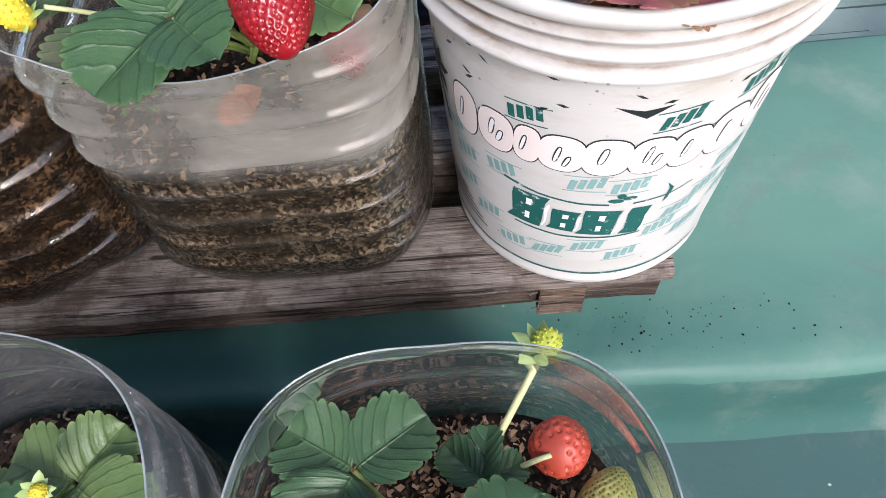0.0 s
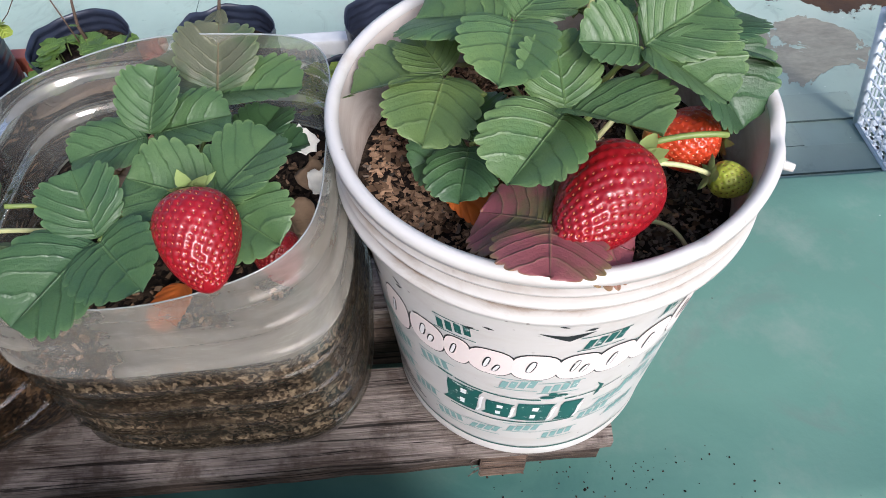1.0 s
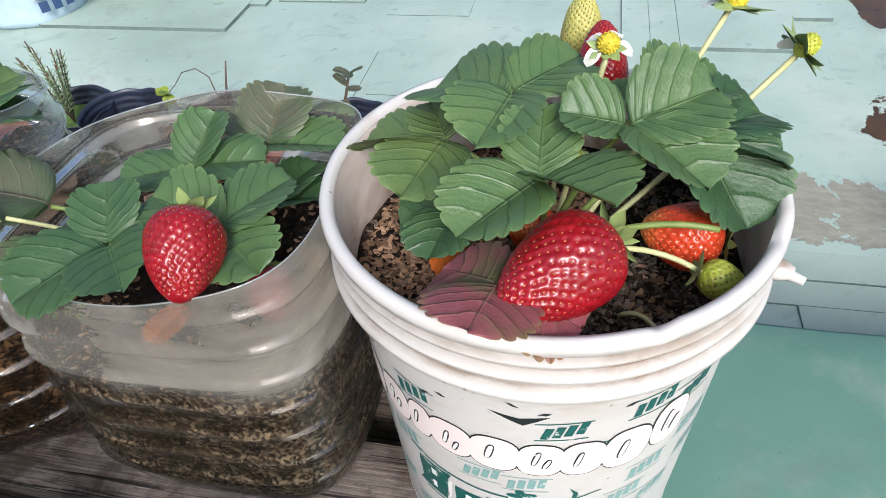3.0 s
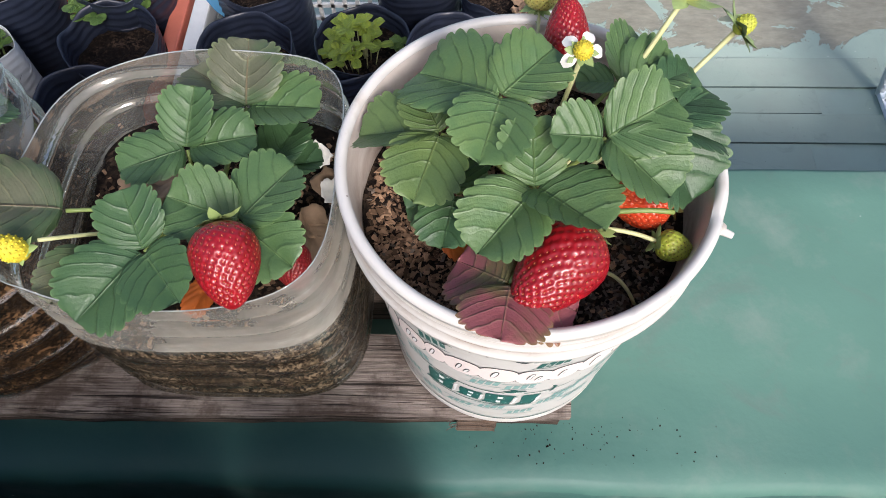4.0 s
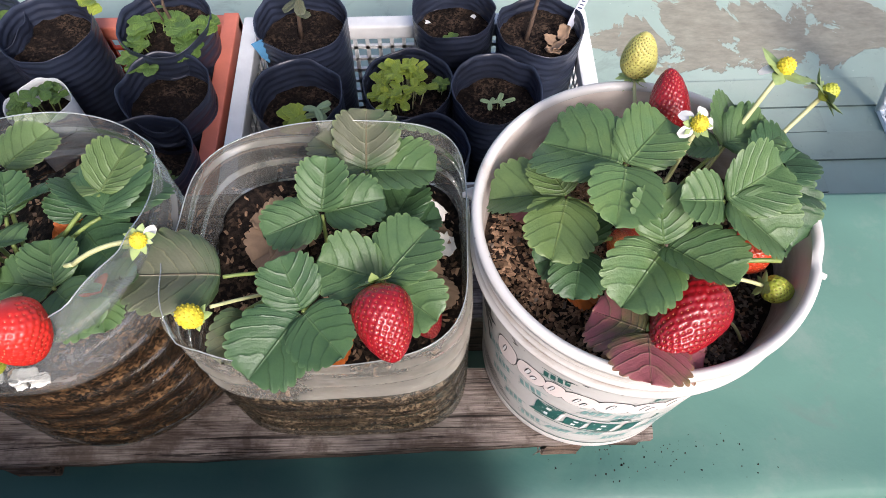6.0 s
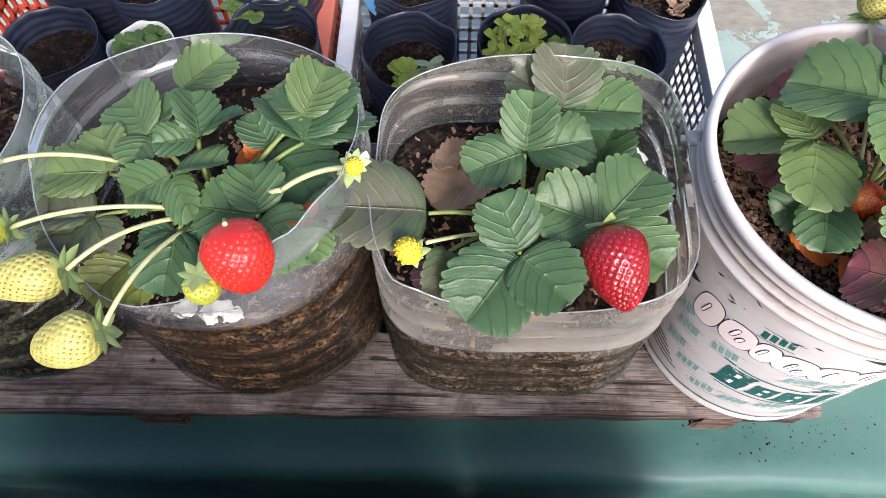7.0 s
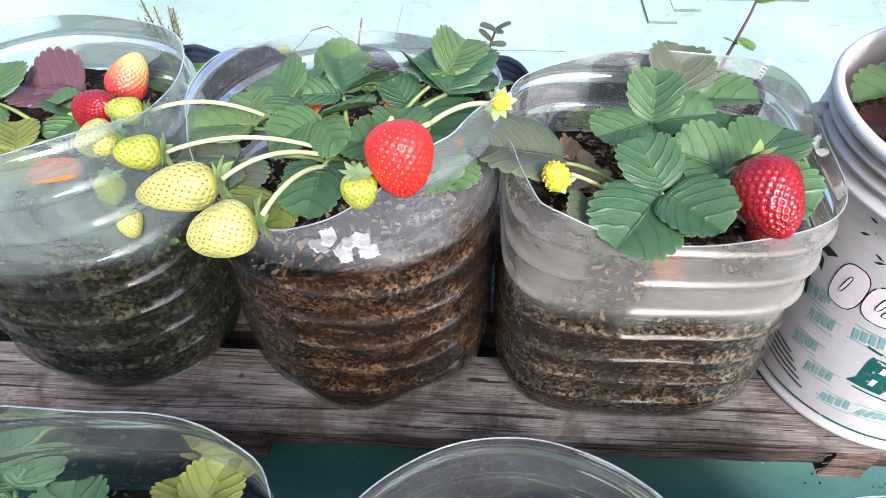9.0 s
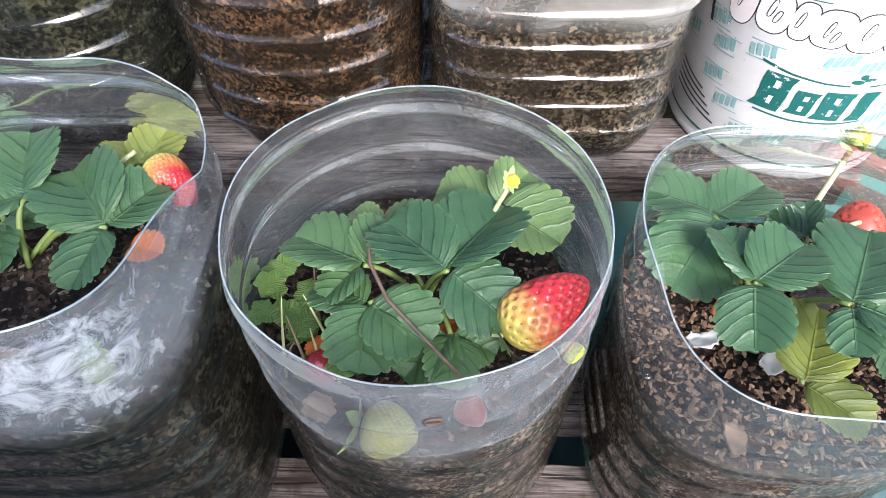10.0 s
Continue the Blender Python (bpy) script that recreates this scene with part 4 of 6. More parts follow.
def bucket():
    b = thing("bucket", (BX, BY, 0), "white plastic bucket with worn green print planted with strawberries", "bucket")
    out = [(0.0, 0.0012), (0.085, 0.0012), (0.0955, 0.0), (0.0985, 0.0015), (0.0995, 0.004), (0.0992, 0.008), (0.0985, 0.010)]
    out += [(wall_r(z), z) for z in (0.02, 0.05, 0.09, 0.13, 0.17, 0.20, 0.218)]
    out += [(wall_r(0.22) + 0.001, 0.2215), (0.1165, 0.2220), (0.1182, 0.2232), (0.1180, 0.2260), (0.1150, 0.2300), (0.1142, 0.2330), (0.1165, 0.2352), (0.1170, 0.2375), (0.1140, 0.2405), (0.1137, 0.2435),
            (0.1165, 0.2458), (0.1170, 0.2480), (0.1145, 0.2505), (0.1150, 0.2530), (0.1180, 0.2550), (0.1184, 0.2590), (0.1170, 0.2618), (0.1145, 0.2624), (0.1118, 0.2612), (0.1108, 0.2580)]
    v, f = lathe(out, 144, BX, BY, chip_dent)
    part("body", v, f, M_BUCKET, b)
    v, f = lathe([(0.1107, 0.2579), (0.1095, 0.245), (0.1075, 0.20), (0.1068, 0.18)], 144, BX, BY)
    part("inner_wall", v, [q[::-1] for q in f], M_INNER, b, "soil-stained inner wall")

    def top(x, y):
        return 0.206 + 0.005 * noise.noise((x * 40, y * 40, 0.5)) + 0.002 * noise.noise((x * 150, y * 150, 1.5)) - 0.03 * (y + 0.005) * 0.5

    v, f = [(BX, BY, top(BX, BY))], []
    nr, n = 22, 96
    for i in range(1, nr + 1):
        for k in range(n):
            a = TAU * k / n
            x, y = BX + 0.1074 * i / nr * math.cos(a), BY + 0.1074 * i / nr * math.sin(a)
            v.append((x, y, top(x, y)))
    f += [(0, 1 + k, 1 + (k + 1) % n) for k in range(n)]
    f += [(1 + (i - 1) * n + k, 1 + i * n + k, 1 + i * n + (k + 1) % n, 1 + (i - 1) * n + (k + 1) % n) for i in range(1, nr) for k in range(n)]
    part("soil", v, f, M_SOIL, b)

    def pick(left):
        def p(rng):
            while True:
                a, t = rng.uniform(0, TAU), math.sqrt(rng.uniform(0, 0.96))
                x = BX + 0.105 * t * math.cos(a)
                if (x < 0.03) == left or rng.random() < 0.12:
                    return x, BY + 0.105 * t * math.sin(a)
        return p

    s = Shape()
    scatter(s, pick(True), 4200, 0.0060, top, random.Random(7))
    tagged(s.make("mulch", M_CHIP, b, "brown bark mulch", smooth=False), kind="stuff")
    s = Shape()
    scatter(s, pick(False), 2200, 0.0050, top, random.Random(8))
    tagged(s.make("compost", M_CHIP_DARK, b, "dark crumbly compost", smooth=False), kind="stuff")
    # handle lugs
    for deg in (-17, 163):
        a = radians(deg)
        s = Shape()
        d = Vector((math.cos(a), math.sin(a), 0))
        c = Vector((BX, BY, 0.236)) + d * 0.116
        s.tube([c - d * 0.004, c + d * 0.004, c + d * 0.009], [0.0065, 0.0055, 0.003], 12)
        s.tube([c + d * 0.004 + Vector((0, 0, -0.001)), c + d * 0.013 + Vector((0.001, -0.002, -0.002))], [0.0032, 0.0022], 10)
        s.make("handle_lug", M_BUCKET, b)
    return b


BUCKET = bucket()


def on_bucket(deg, z, off):
    """A place on the bucket's outside, deg round from the front."""
    a = radians(deg - 90)
    r = wall_r(z) + off
    return (BX + r * math.cos(a), BY + r * math.sin(a), z)


def decal(name, polys, mat, off, label="", whole=False):
    """Print on the bucket: polygons in degrees round and heights, cut fine so that they follow the wall."""
    if not whole:
        for poly in polys:
            decal(name, [poly], mat, off, label, True)
        return
    s = Shape()
    for poly in polys:
        bm = bmesh.new()
        fc = bm.faces.new([bm.verts.new((x * 0.00182, y, 0)) for x, y in poly])
        bmesh.ops.triangulate(bm, faces=[fc])
        for _ in range(3):
            long = [e for e in bm.edges if e.calc_length() > 0.008]
            if not long:
                break
            bmesh.ops.subdivide_edges(bm, edges=long, cuts=1)
            bmesh.ops.triangulate(bm, faces=bm.faces[:])
        bm.verts.index_update()
        s.add([on_bucket(p.co.x / 0.00182, p.co.y, off) for p in bm.verts], [tuple(q.index for q in g.verts) for g in bm.faces])
        bm.free()
    return s.make(name, mat, BUCKET, label, smooth=True)


def oval(x, y, rx, ry, n=20, slant=0.0):
    return [(x + rx * math.cos(TAU * i / n) + slant * ry * math.sin(TAU * i / n), y + ry * math.sin(TAU * i / n)) for i in range(n)]


def block(x, y, w, h, lean=0.0):
    """An upright block with nicked corners."""
    return [(x - w / 2 + lean * -h / 2, y - h / 2), (x + w / 2 + lean * -h / 2, y - h / 2), (x + w / 2 * 0.86, y - h * 0.28), (x + w / 2 * 0.86 + lean * h * 0.3, y + h * 0.3),
            (x + w / 2 + lean * h / 2, y + h / 2), (x - w / 2 + lean * h / 2, y + h / 2), (x - w / 2 * 0.86, y + h * 0.3), (x - w / 2 * 0.86, y - h * 0.28)]


def print_bucket():
    # a row of eight outlined plain shapes where the large word stands
    def slab_shape(x, y, w, h, n=28, p=3.2, lean=0.0):
        out = []
        for i in range(n):
            c, s = math.cos(TAU * i / n), math.sin(TAU * i / n)
            q = (abs(c) ** p + abs(s) ** p) ** (-1 / p)
            out.append((x + w / 2 * c * q + lean * s * q, y + h / 2 * s * q))
        return out

    fills, lines, slits = [], [], []
    row = ((-58, 0.153, 12.5, 0.040), (-44, 0.155, 14.0, 0.034), (-32.5, 0.156, 9.0, 0.031), (-21.5, 0.156, 14.5, 0.031), (-8, 0.157, 14.5, 0.032), (5, 0.157, 13.0, 0.031), (16.5, 0.158, 12.5, 0.032), (29, 0.160, 14.0, 0.036), (42, 0.168, 11.5, 0.040))
    for i, (x, y, wd, h) in enumerate(row):
        lines.append(slab_shape(x, y, wd + 0.9, h + 0.0019, p=2.7, lean=0.5))
        fills.append(slab_shape(x, y, wd, h, p=2.7, lean=0.5))
        for k in range((1, 2, 1, 2, 1, 2, 1, 1, 2)[i]):
            slits.append((x + (k - 0.4) * 3.0, y + (0.001, -0.004)[k] + 0.0015 * math.sin(i * 1.7), 1.1 + 0.5 * (i % 3 == 1), h * (0.42 - 0.14 * k)))
    decal("print_outline", lines, M_BLACK_INK, 0.0003)
    decal("print_fill", fills, M_PINK_INK, 0.0005)
    decal("print_slit", [slab_shape(x, y, w + 0.9, h + 0.0016, 14, 3, 0.8) for x, y, w, h in slits], M_BLACK_INK, 0.0007)
    decal("print_core", [slab_shape(x, y, w, h, 14, 3, 0.8) for x, y, w, h in slits], M_WHITE_INK, 0.0009)
    # the bold mark below: four heavy blocks with wedge feet between two thin lines
    bold, cuts = [], []
    for x, y, w, h in ((-32, 0.0905, 13.5, 0.036), (-18.5, 0.0870, 10.0, 0.024), (-6.0, 0.0880, 13.0, 0.029), (6.5, 0.0890, 7.0, 0.030)):
        bold.append(block(x, y, w, h, 90))
        if w > 9:
            cuts += [block(x + 0.8, y + h * 0.22, 2.4, h * 0.20, 60), block(x + 0.2, y - h * 0.22, 2.0, h * 0.22, 60)]
        cuts.append(block(x + w * 0.52, y - h * 0.05, 0.9, h * 0.72, 90))
    decal("print_block", bold, M_GREEN_INK, 0.0004, "bold dark green printed mark")
    decal("print_window", cuts, M_WHITE_INK, 0.0006)
    decal("print_bar", [[(-41, 0.1165), (-28, 0.1125), (-14, 0.1105), (-4, 0.1105), (-4, 0.1088), (-14, 0.1088), (-28, 0.1106), (-41, 0.1140)], [(4, 0.1105), (16, 0.1130), (24, 0.1190), (24, 0.1180), (16, 0.1118), (4, 0.1090)],
                        [(-37, 0.0700), (-20, 0.0690), (0, 0.0715), (10, 0.0740), (10, 0.0725), (0, 0.0697), (-20, 0.0672), (-37, 0.0682)], [(14, 0.126), (17, 0.119), (16, 0.108), (14.5, 0.104), (15, 0.112), (15.5, 0.119)]], M_GREEN_INK, 0.0004)
    decal("print_sprig", [oval(-2, 0.1140, 2.6, 0.0022), oval(2.4, 0.1165, 2.2, 0.0020, slant=300), oval(-0.5, 0.1190, 1.5, 0.0026)], M_GREEN_INK, 0.0006)
    # a drawn palm and stalk beside the word
    fr = []
    for k in range(7):
        a = radians(20 + k * 48)
        x0, y0 = -76, 0.162
        c, s = math.cos(a), math.sin(a)
        fr.append([(x0, y0), (x0 + 5 * c - 2.2 * s, y0 + 0.010 * s + 0.004 * c), (x0 + 10 * c, y0 + 0.019 * s), (x0 + 5 * c + 2.2 * s, y0 + 0.010 * s - 0.004 * c)])
    fr.append([(-77, 0.150), (-75, 0.150), (-71, 0.118), (-73, 0.118)])
    decal("print_palm", fr, M_BLACK_INK, 0.0004, whole=True)
    # small faded marks strewn over the wall
    rng = random.Random(21)
    spots = ((-33, 0.182), (10, 0.186), (23, 0.165), (-78, 0.172), (34, 0.196), (-42, 0.122), (-61, 0.080), (-60, 0.110), (-13, 0.131), (1, 0.129), (-50, 0.062), (-38, 0.042), (-9, 0.058), (5, 0.046), (22, 0.090), (17, 0.074), (32, 0.104), (38, 0.128),
             (44, 0.090), (30, 0.062), (-24, 0.046), (-66, 0.128), (54, 0.150), (58, 0.120), (-88, 0.19), (-84, 0.10), (48, 0.190))
    for i, (x, y) in enumerate(spots):
        to = []
        sl = rng.uniform(60, 240) * (1 if x > -30 else -0.6)
        for k in range(4):
            bx = x - 4.5 + k * 3.0
            to.append([(bx - 1.1, y - 0.005 + (bx - x) * 0.0005), (bx + 1.1, y - 0.005 + (bx - x) * 0.0005), (bx + 1.1 + sl * 0.008, y + 0.005 + (bx - x) * 0.0005), (bx - 1.1 + sl * 0.008, y + 0.005 + (bx - x) * 0.0005)])
        to.append([(x - 7, y + 0.0065), (x + 8, y + 0.0085), (x + 8, y + 0.0076), (x - 7, y + 0.0056)])
        to.append([(x - 7, y - 0.0085), (x + 7, y - 0.0065), (x + 7, y - 0.0074), (x - 7, y - 0.0094)])
        decal("print_mark", to, M_GREEN_INK if y > 0.16 and x > -60 else M_PALE_INK, 0.0003, whole=True)
    decal("print_tick", [[(-9, 0.199), (-1, 0.196), (7, 0.199), (0, 0.190)]], M_BLACK_INK, 0.0003)
    # lines of fine print, as bars
    decal("print_bar", [[(-86, 0.066 - k * 0.0062), (-64 + k * 3, 0.058 - k * 0.0062), (-64 + k * 3, 0.0560 - k * 0.0062), (-86, 0.064 - k * 0.0062)] for k in range(5)], M_BLACK_INK, 0.0003)
    ring = [[(d, 0.0185), (d + 8, 0.0185), (d + 8, 0.0160), (d, 0.0160)] for d in range(-104, 104, 8)]
    decal("print_ring", ring, M_GREEN_INK, 0.0003, whole=True)
    flakes = []
    for k in range(16):
        x, y = rng.uniform(-80, 60), rng.uniform(0.185, 0.214)
        a = rng.uniform(-0.8, 0.8)
        flakes.append([(x - 1.6, y - 0.003 * a), (x, y + 0.0012), (x + 2.2, y + 0.004 * a), (x + 0.4, y - 0.0012)])
    decal("print_flake", flakes, M_BLACK_INK, 0.0003)


print_bucket()

# ---- strawberries in the bucket ----
P = Plant((0.010, -0.002, 0.208), "strawberry plant with ripe berries and flowers in the white bucket")
P.leaf((-0.011, 0.010, 0.295), ((-0.060, 0.043, 0.281), (0.021, 0.042, 0.303), (-0.023, -0.035, 0.294)), wide=1.02, rolls=(0.1, -0.15, 0.1))
P.leaf((0.008, -0.044, 0.282), ((0.006, -0.009, 0.302), (0.040, -0.078, 0.300), (-0.024, -0.083, 0.282)), wide=0.98, rolls=(0.1, 0.2, 0.0))
P.leaf((0.045, -0.022, 0.299), ((0.014, -0.026, 0.309), (0.079, -0.053, 0.292), (0.083, -0.002, 0.310)), wide=1.06, rolls=(0.35, 0.1, -0.5))
P.leaf((0.078, 0.006, 0.280), ((0.123, 0.002, 0.269), (0.106, -0.032, 0.254), (0.114, 0.036, 0.278)), M_LEAF_DARK, wide=1.1)
P.leaf((0.060, 0.031, 0.284), ((0.099, 0.046, 0.284), (0.079, 0.068, 0.284), (0.035, 0.032, 0.284)), wide=1.05)
P.leaf((-0.045, 0.003, 0.269), ((-0.097, 0.012, 0.257), (-0.060, -0.044, 0.268), (-0.060, 0.034, 0.275)), M_LEAF_LIGHT, wide=0.98, rolls=(-0.2, 0.1, 0.2))
P.leaf((-0.035, -0.025, 0.247), ((-0.044, -0.061, 0.245), (-0.067, -0.031, 0.239), (-0.026, 0.004, 0.258)), M_LEAF_DARK, wide=1.05)
P.leaf((-0.005, -0.092, 0.262), ((-0.012, -0.128, 0.274), (-0.035, -0.071, 0.250), (0.032, -0.104, 0.254)), M_LEAF_RED, wide=1.3, cup=0.05, rolls=(0.0, 0.1, 0.0), label="reddened old leaf drooping over the rim")
P.leaf((-0.044, 0.018, 0.232), ((-0.080, 0.020, 0.232), (-0.062, -0.004, 0.230)), M_LEAF_RED, stem=False, wide=0.8, label="dark red old leaf on the mulch")
P.leaf((-0.020, 0.050, 0.240), ((-0.045, 0.075, 0.242), (-0.005, 0.085, 0.246), (0.0, 0.05, 0.25)), M_LEAF_RED)
P.leaf((-0.016, -0.052, 0.224), ((-0.022, -0.084, 0.226),), M_LEAF_ORANGE, stem=False, wide=0.7)
P.leaf((-0.048, -0.028, 0.222), ((-0.026, -0.056, 0.222),), M_LEAF_ORANGE, stem=False, wide=0.6)
P.leaf((0.012, -0.020, 0.225), ((0.010, -0.062, 0.222),), M_DRY, stem=False, wide=0.7)
P.berry((0.041, -0.062, 0.268), (-0.003, -0.108, 0.262), 0.0445, M_RED, M_SEED, label="large glossy ripe red strawberry", seeds=230)
P.berry((0.098, -0.026, 0.238), (0.058, -0.020, 0.240), 0.036, M_RED_ORANGE, M_SEED_PALE, label="orange-red strawberry lying on the soil")
P.berry((0.083, -0.056, 0.245), (0.105, -0.058, 0.238), 0.019, M_GREEN_BERRY, M_SEED_GREEN, label="small unripe green strawberry", seeds=80)
P.berry((0.020, 0.116, 0.264), (0.020, 0.119, 0.303), 0.0265, M_WHITE_BERRY, M_SEED_GREEN, label="unripe cream strawberry standing upright")
P.berry((0.034, 0.058, 0.268), (0.032, 0.088, 0.300), 0.029, M_RED, M_SEED, label="upright dark red strawberry")
P.berry((0.010, -0.006, 0.216), (-0.008, -0.016, 0.236), 0.028, M_RED_ORANGE, M_SEED_PALE)
P.stem((0.030, -0.045, 0.250), (0.089, -0.046, 0.263), 0.006, 0.0016, M_STEM_DARK)
P.stem((0.030, -0.048, 0.244), (0.084, -0.056, 0.245), 0.008, 0.0014)
P.stem((0.050, -0.060, 0.215), (0.075, -0.080, 0.210), 0.012, 0.0012)
P.stem((0.010, 0.010, 0.215), (0.020, 0.116, 0.262), 0.01, 0.0014)
P.stem((0.014, 0.004, 0.215), (0.034, 0.026, 0.311), 0.0, 0.0016)
P.stem((0.030, 0.005, 0.22), (0.093, 0.062, 0.318), -0.004, 0.0016)
P.stem((0.040, 0.0, 0.22), (0.131, 0.062, 0.294), -0.002, 0.0017)
P.flower((0.034, 0.027, 0.314), (0.0, -0.55, 0.8), 0.0085, 4, label="open white flower with yellow centre")
P.flower((0.095, 0.064, 0.321), (0.3, 0.1, 0.9), 0.0090, 2, M_POLLEN, "fading flower on a long pale stalk", 1.2, 2.2)
P.flower((0.133, 0.062, 0.298), (0.75, 0.2, 0.6), 0.0090, 1, M_BUD, "spent yellow-green flower on a long pale stalk", 1.3, 2.2)
P.flower((0.022, -0.004, 0.270), (0.2, -0.6, 0.7), 0.0055, 0, M_BUD)

# ---- strawberries in the square bottle ----
P = Plant((-0.215, -0.004, 0.155), "strawberry plant with a dark red berry in the square bottle")
P.leaf((-0.226, -0.059, 0.231), ((-0.259, -0.104, 0.229), (-0.197, -0.094, 0.235), (-0.241, -0.026, 0.250)), M_LEAF_DARK, wide=1.04, rolls=(0.1, -0.2, 0.1))
P.leaf((-0.219, 0.024, 0.222), ((-0.214, 0.060, 0.246), (-0.260, 0.004, 0.228), (-0.172, 0.033, 0.230)), wide=0.92, rolls=(0.0, 0.1, -0.1))
P.leaf((-0.172, -0.036, 0.227), ((-0.139, 0.000, 0.242), (-0.217, -0.024, 0.240), (-0.135, -0.067, 0.229)), wide=1.02, rolls=(0.1, 0.2, -0.2))
P.leaf((-0.188, 0.068, 0.211), ((-0.133, 0.062, 0.223),), wide=0.98, rolls=(0.1,))
P.leaf((-0.188, 0.069, 0.212), ((-0.187, 0.112, 0.238), (-0.228, 0.094, 0.228)), M_LEAF_BROWN, wide=1.05, label="bronzed older leaf")
P.leaf((-0.284, -0.030, 0.230), ((-0.346, -0.036, 0.252),), M_LEAF_BROWN, wide=1.0, rolls=(0.0,))
P.leaf((-0.270, -0.050, 0.216), ((-0.278, -0.092, 0.226),), M_LEAF_BROWN, wide=0.8, rolls=(0.5,))
P.leaf((-0.262, -0.040, 0.190), ((-0.290, -0.070, 0.196), (-0.250, -0.075, 0.205)), M_LEAF_PURPLE, wide=0.7)
P.leaf((-0.170, 0.020, 0.200), ((-0.130, 0.030, 0.205), (-0.150, 0.06, 0.21)), M_LEAF_DARK)
P.leaf((-0.150, 0.000, 0.165), ((-0.125, -0.030, 0.166),), M_DRY, stem=False, wide=0.8)
P.leaf((-0.280, 0.040, 0.160), ((-0.255, 0.070, 0.166),), M_DRY, stem=False, wide=0.9)
P.leaf((-0.240, 0.045, 0.162), ((-0.285, 0.015, 0.168),), M_DRY, stem=False, wide=0.9)
P.leaf((-0.205, -0.045, 0.170), ((-0.215, -0.078, 0.172),), M_LEAF_ORANGE, stem=False, wide=0.6)
P.berry((-0.175, -0.050, 0.253), (-0.163, -0.098, 0.235), 0.0415, M_RED, M_SEED, label="dark ripe strawberry hanging over the cut edge", seeds=200)
P.berry((-0.150, -0.036, 0.200), (-0.138, -0.062, 0.184), 0.028, M_RED, M_SEED)
P.stem((-0.205, -0.010, 0.17), (-0.176, -0.048, 0.252), 0.0, 0.0016)
P.stem((-0.225, -0.01, 0.17), (-0.284, -0.060, 0.246), 0.004, 0.0013)
P.flower((-0.293, -0.068, 0.247), (-0.35, -0.10, 0.95), 0.0125, 0, M_POLLEN, "fading yellow flower", 1.5, 0.85)

# ---- strawberries in the bark-filled bottle ----
P = Plant((-0.425, -0.022, 0.208), "bushy strawberry plant with red and cream berries in the bark-filled bottle")
P.leaf((-0.364, 0.004, 0.258), ((-0.333, 0.044, 0.250), (-0.391, 0.034, 0.264), (-0.353, 0.058, 0.262)), M_LEAF_DARK, wide=1.0, rolls=(0.0, -0.5, 0.1))
P.leaf((-0.366, 0.020, 0.262), ((-0.352, 0.060, 0.268), (-0.388, 0.050, 0.260)), M_LEAF_LIGHT, wide=0.9)
P.leaf((-0.390, 0.012, 0.238), ((-0.353, -0.030, 0.244), (-0.405, 0.034, 0.250)), M_LEAF_DARK, wide=1.05)
P.leaf((-0.473, 0.021, 0.240), ((-0.500, 0.058, 0.238), (-0.454, 0.055, 0.246), (-0.478, -0.008, 0.246)), wide=1.0, rolls=(0.3, 0.5, 0.0))
P.leaf((-0.464, 0.066, 0.230), ((-0.438, 0.106, 0.232),), M_LEAF_LIGHT, wide=0.85)
P.leaf((-0.435, 0.011, 0.250), ((-0.407, 0.030, 0.258), (-0.444, 0.046, 0.258), (-0.462, 0.004, 0.256)), M_LEAF_DARK, wide=0.88, rolls=(0.6, -0.5, 0.2))
P.leaf((-0.446, -0.017, 0.250), ((-0.409, -0.012, 0.263), (-0.484, -0.024, 0.232), (-0.428, -0.048, 0.250)), M_LEAF, wide=0.8, rolls=(0.5, 0.4, -0.5))
P.leaf((-0.497, -0.005, 0.232), ((-0.507, 0.028, 0.242), (-0.541, -0.006, 0.234), (-0.474, 0.006, 0.236)), M_LEAF_LIGHT, wide=0.95, rolls=(0.1, 0.1, 0.6))
P.leaf((-0.387, -0.046, 0.250), ((-0.426, -0.040, 0.252), (-0.355, -0.072, 0.246), (-0.396, -0.012, 0.258)), wide=1.05)
P.leaf((-0.362, -0.044, 0.246), ((-0.334, -0.036, 0.250), (-0.352, -0.074, 0.242)), wide=1.0)
P.leaf((-0.440, -0.050, 0.238), ((-0.420, -0.062, 0.238), (-0.443, -0.093, 0.234), (-0.462, -0.062, 0.238)), M_LEAF_DARK, wide=0.95, rolls=(0.3, 0.0, -0.3))
P.leaf((-0.500, -0.036, 0.228), ((-0.545, -0.030, 0.228), (-0.520, -0.070, 0.228), (-0.486, -0.068, 0.230)), M_LEAF_BROWN, wide=1.0)
P.leaf((-0.470, -0.062, 0.222), ((-0.494, -0.092, 0.224), (-0.462, -0.094, 0.222)), M_LEAF_YELLOW, wide=0.85)
P.leaf((-0.420, 0.010, 0.215), ((-0.398, 0.022, 0.234),), M_LEAF_ORANGE, stem=False, wide=0.7)
P.leaf((-0.398, 0.006, 0.216), ((-0.402, 0.022, 0.240),), M_LEAF_ORANGE, stem=False, wide=0.7)
P.leaf((-0.470, 0.012, 0.226), ((-0.455, 0.028, 0.240),), M_LEAF_ORANGE, stem=False, wide=0.9)
P.leaf((-0.370, -0.040, 0.240), ((-0.352, -0.052, 0.258),), M_LEAF_ORANGE, stem=False, wide=0.8)
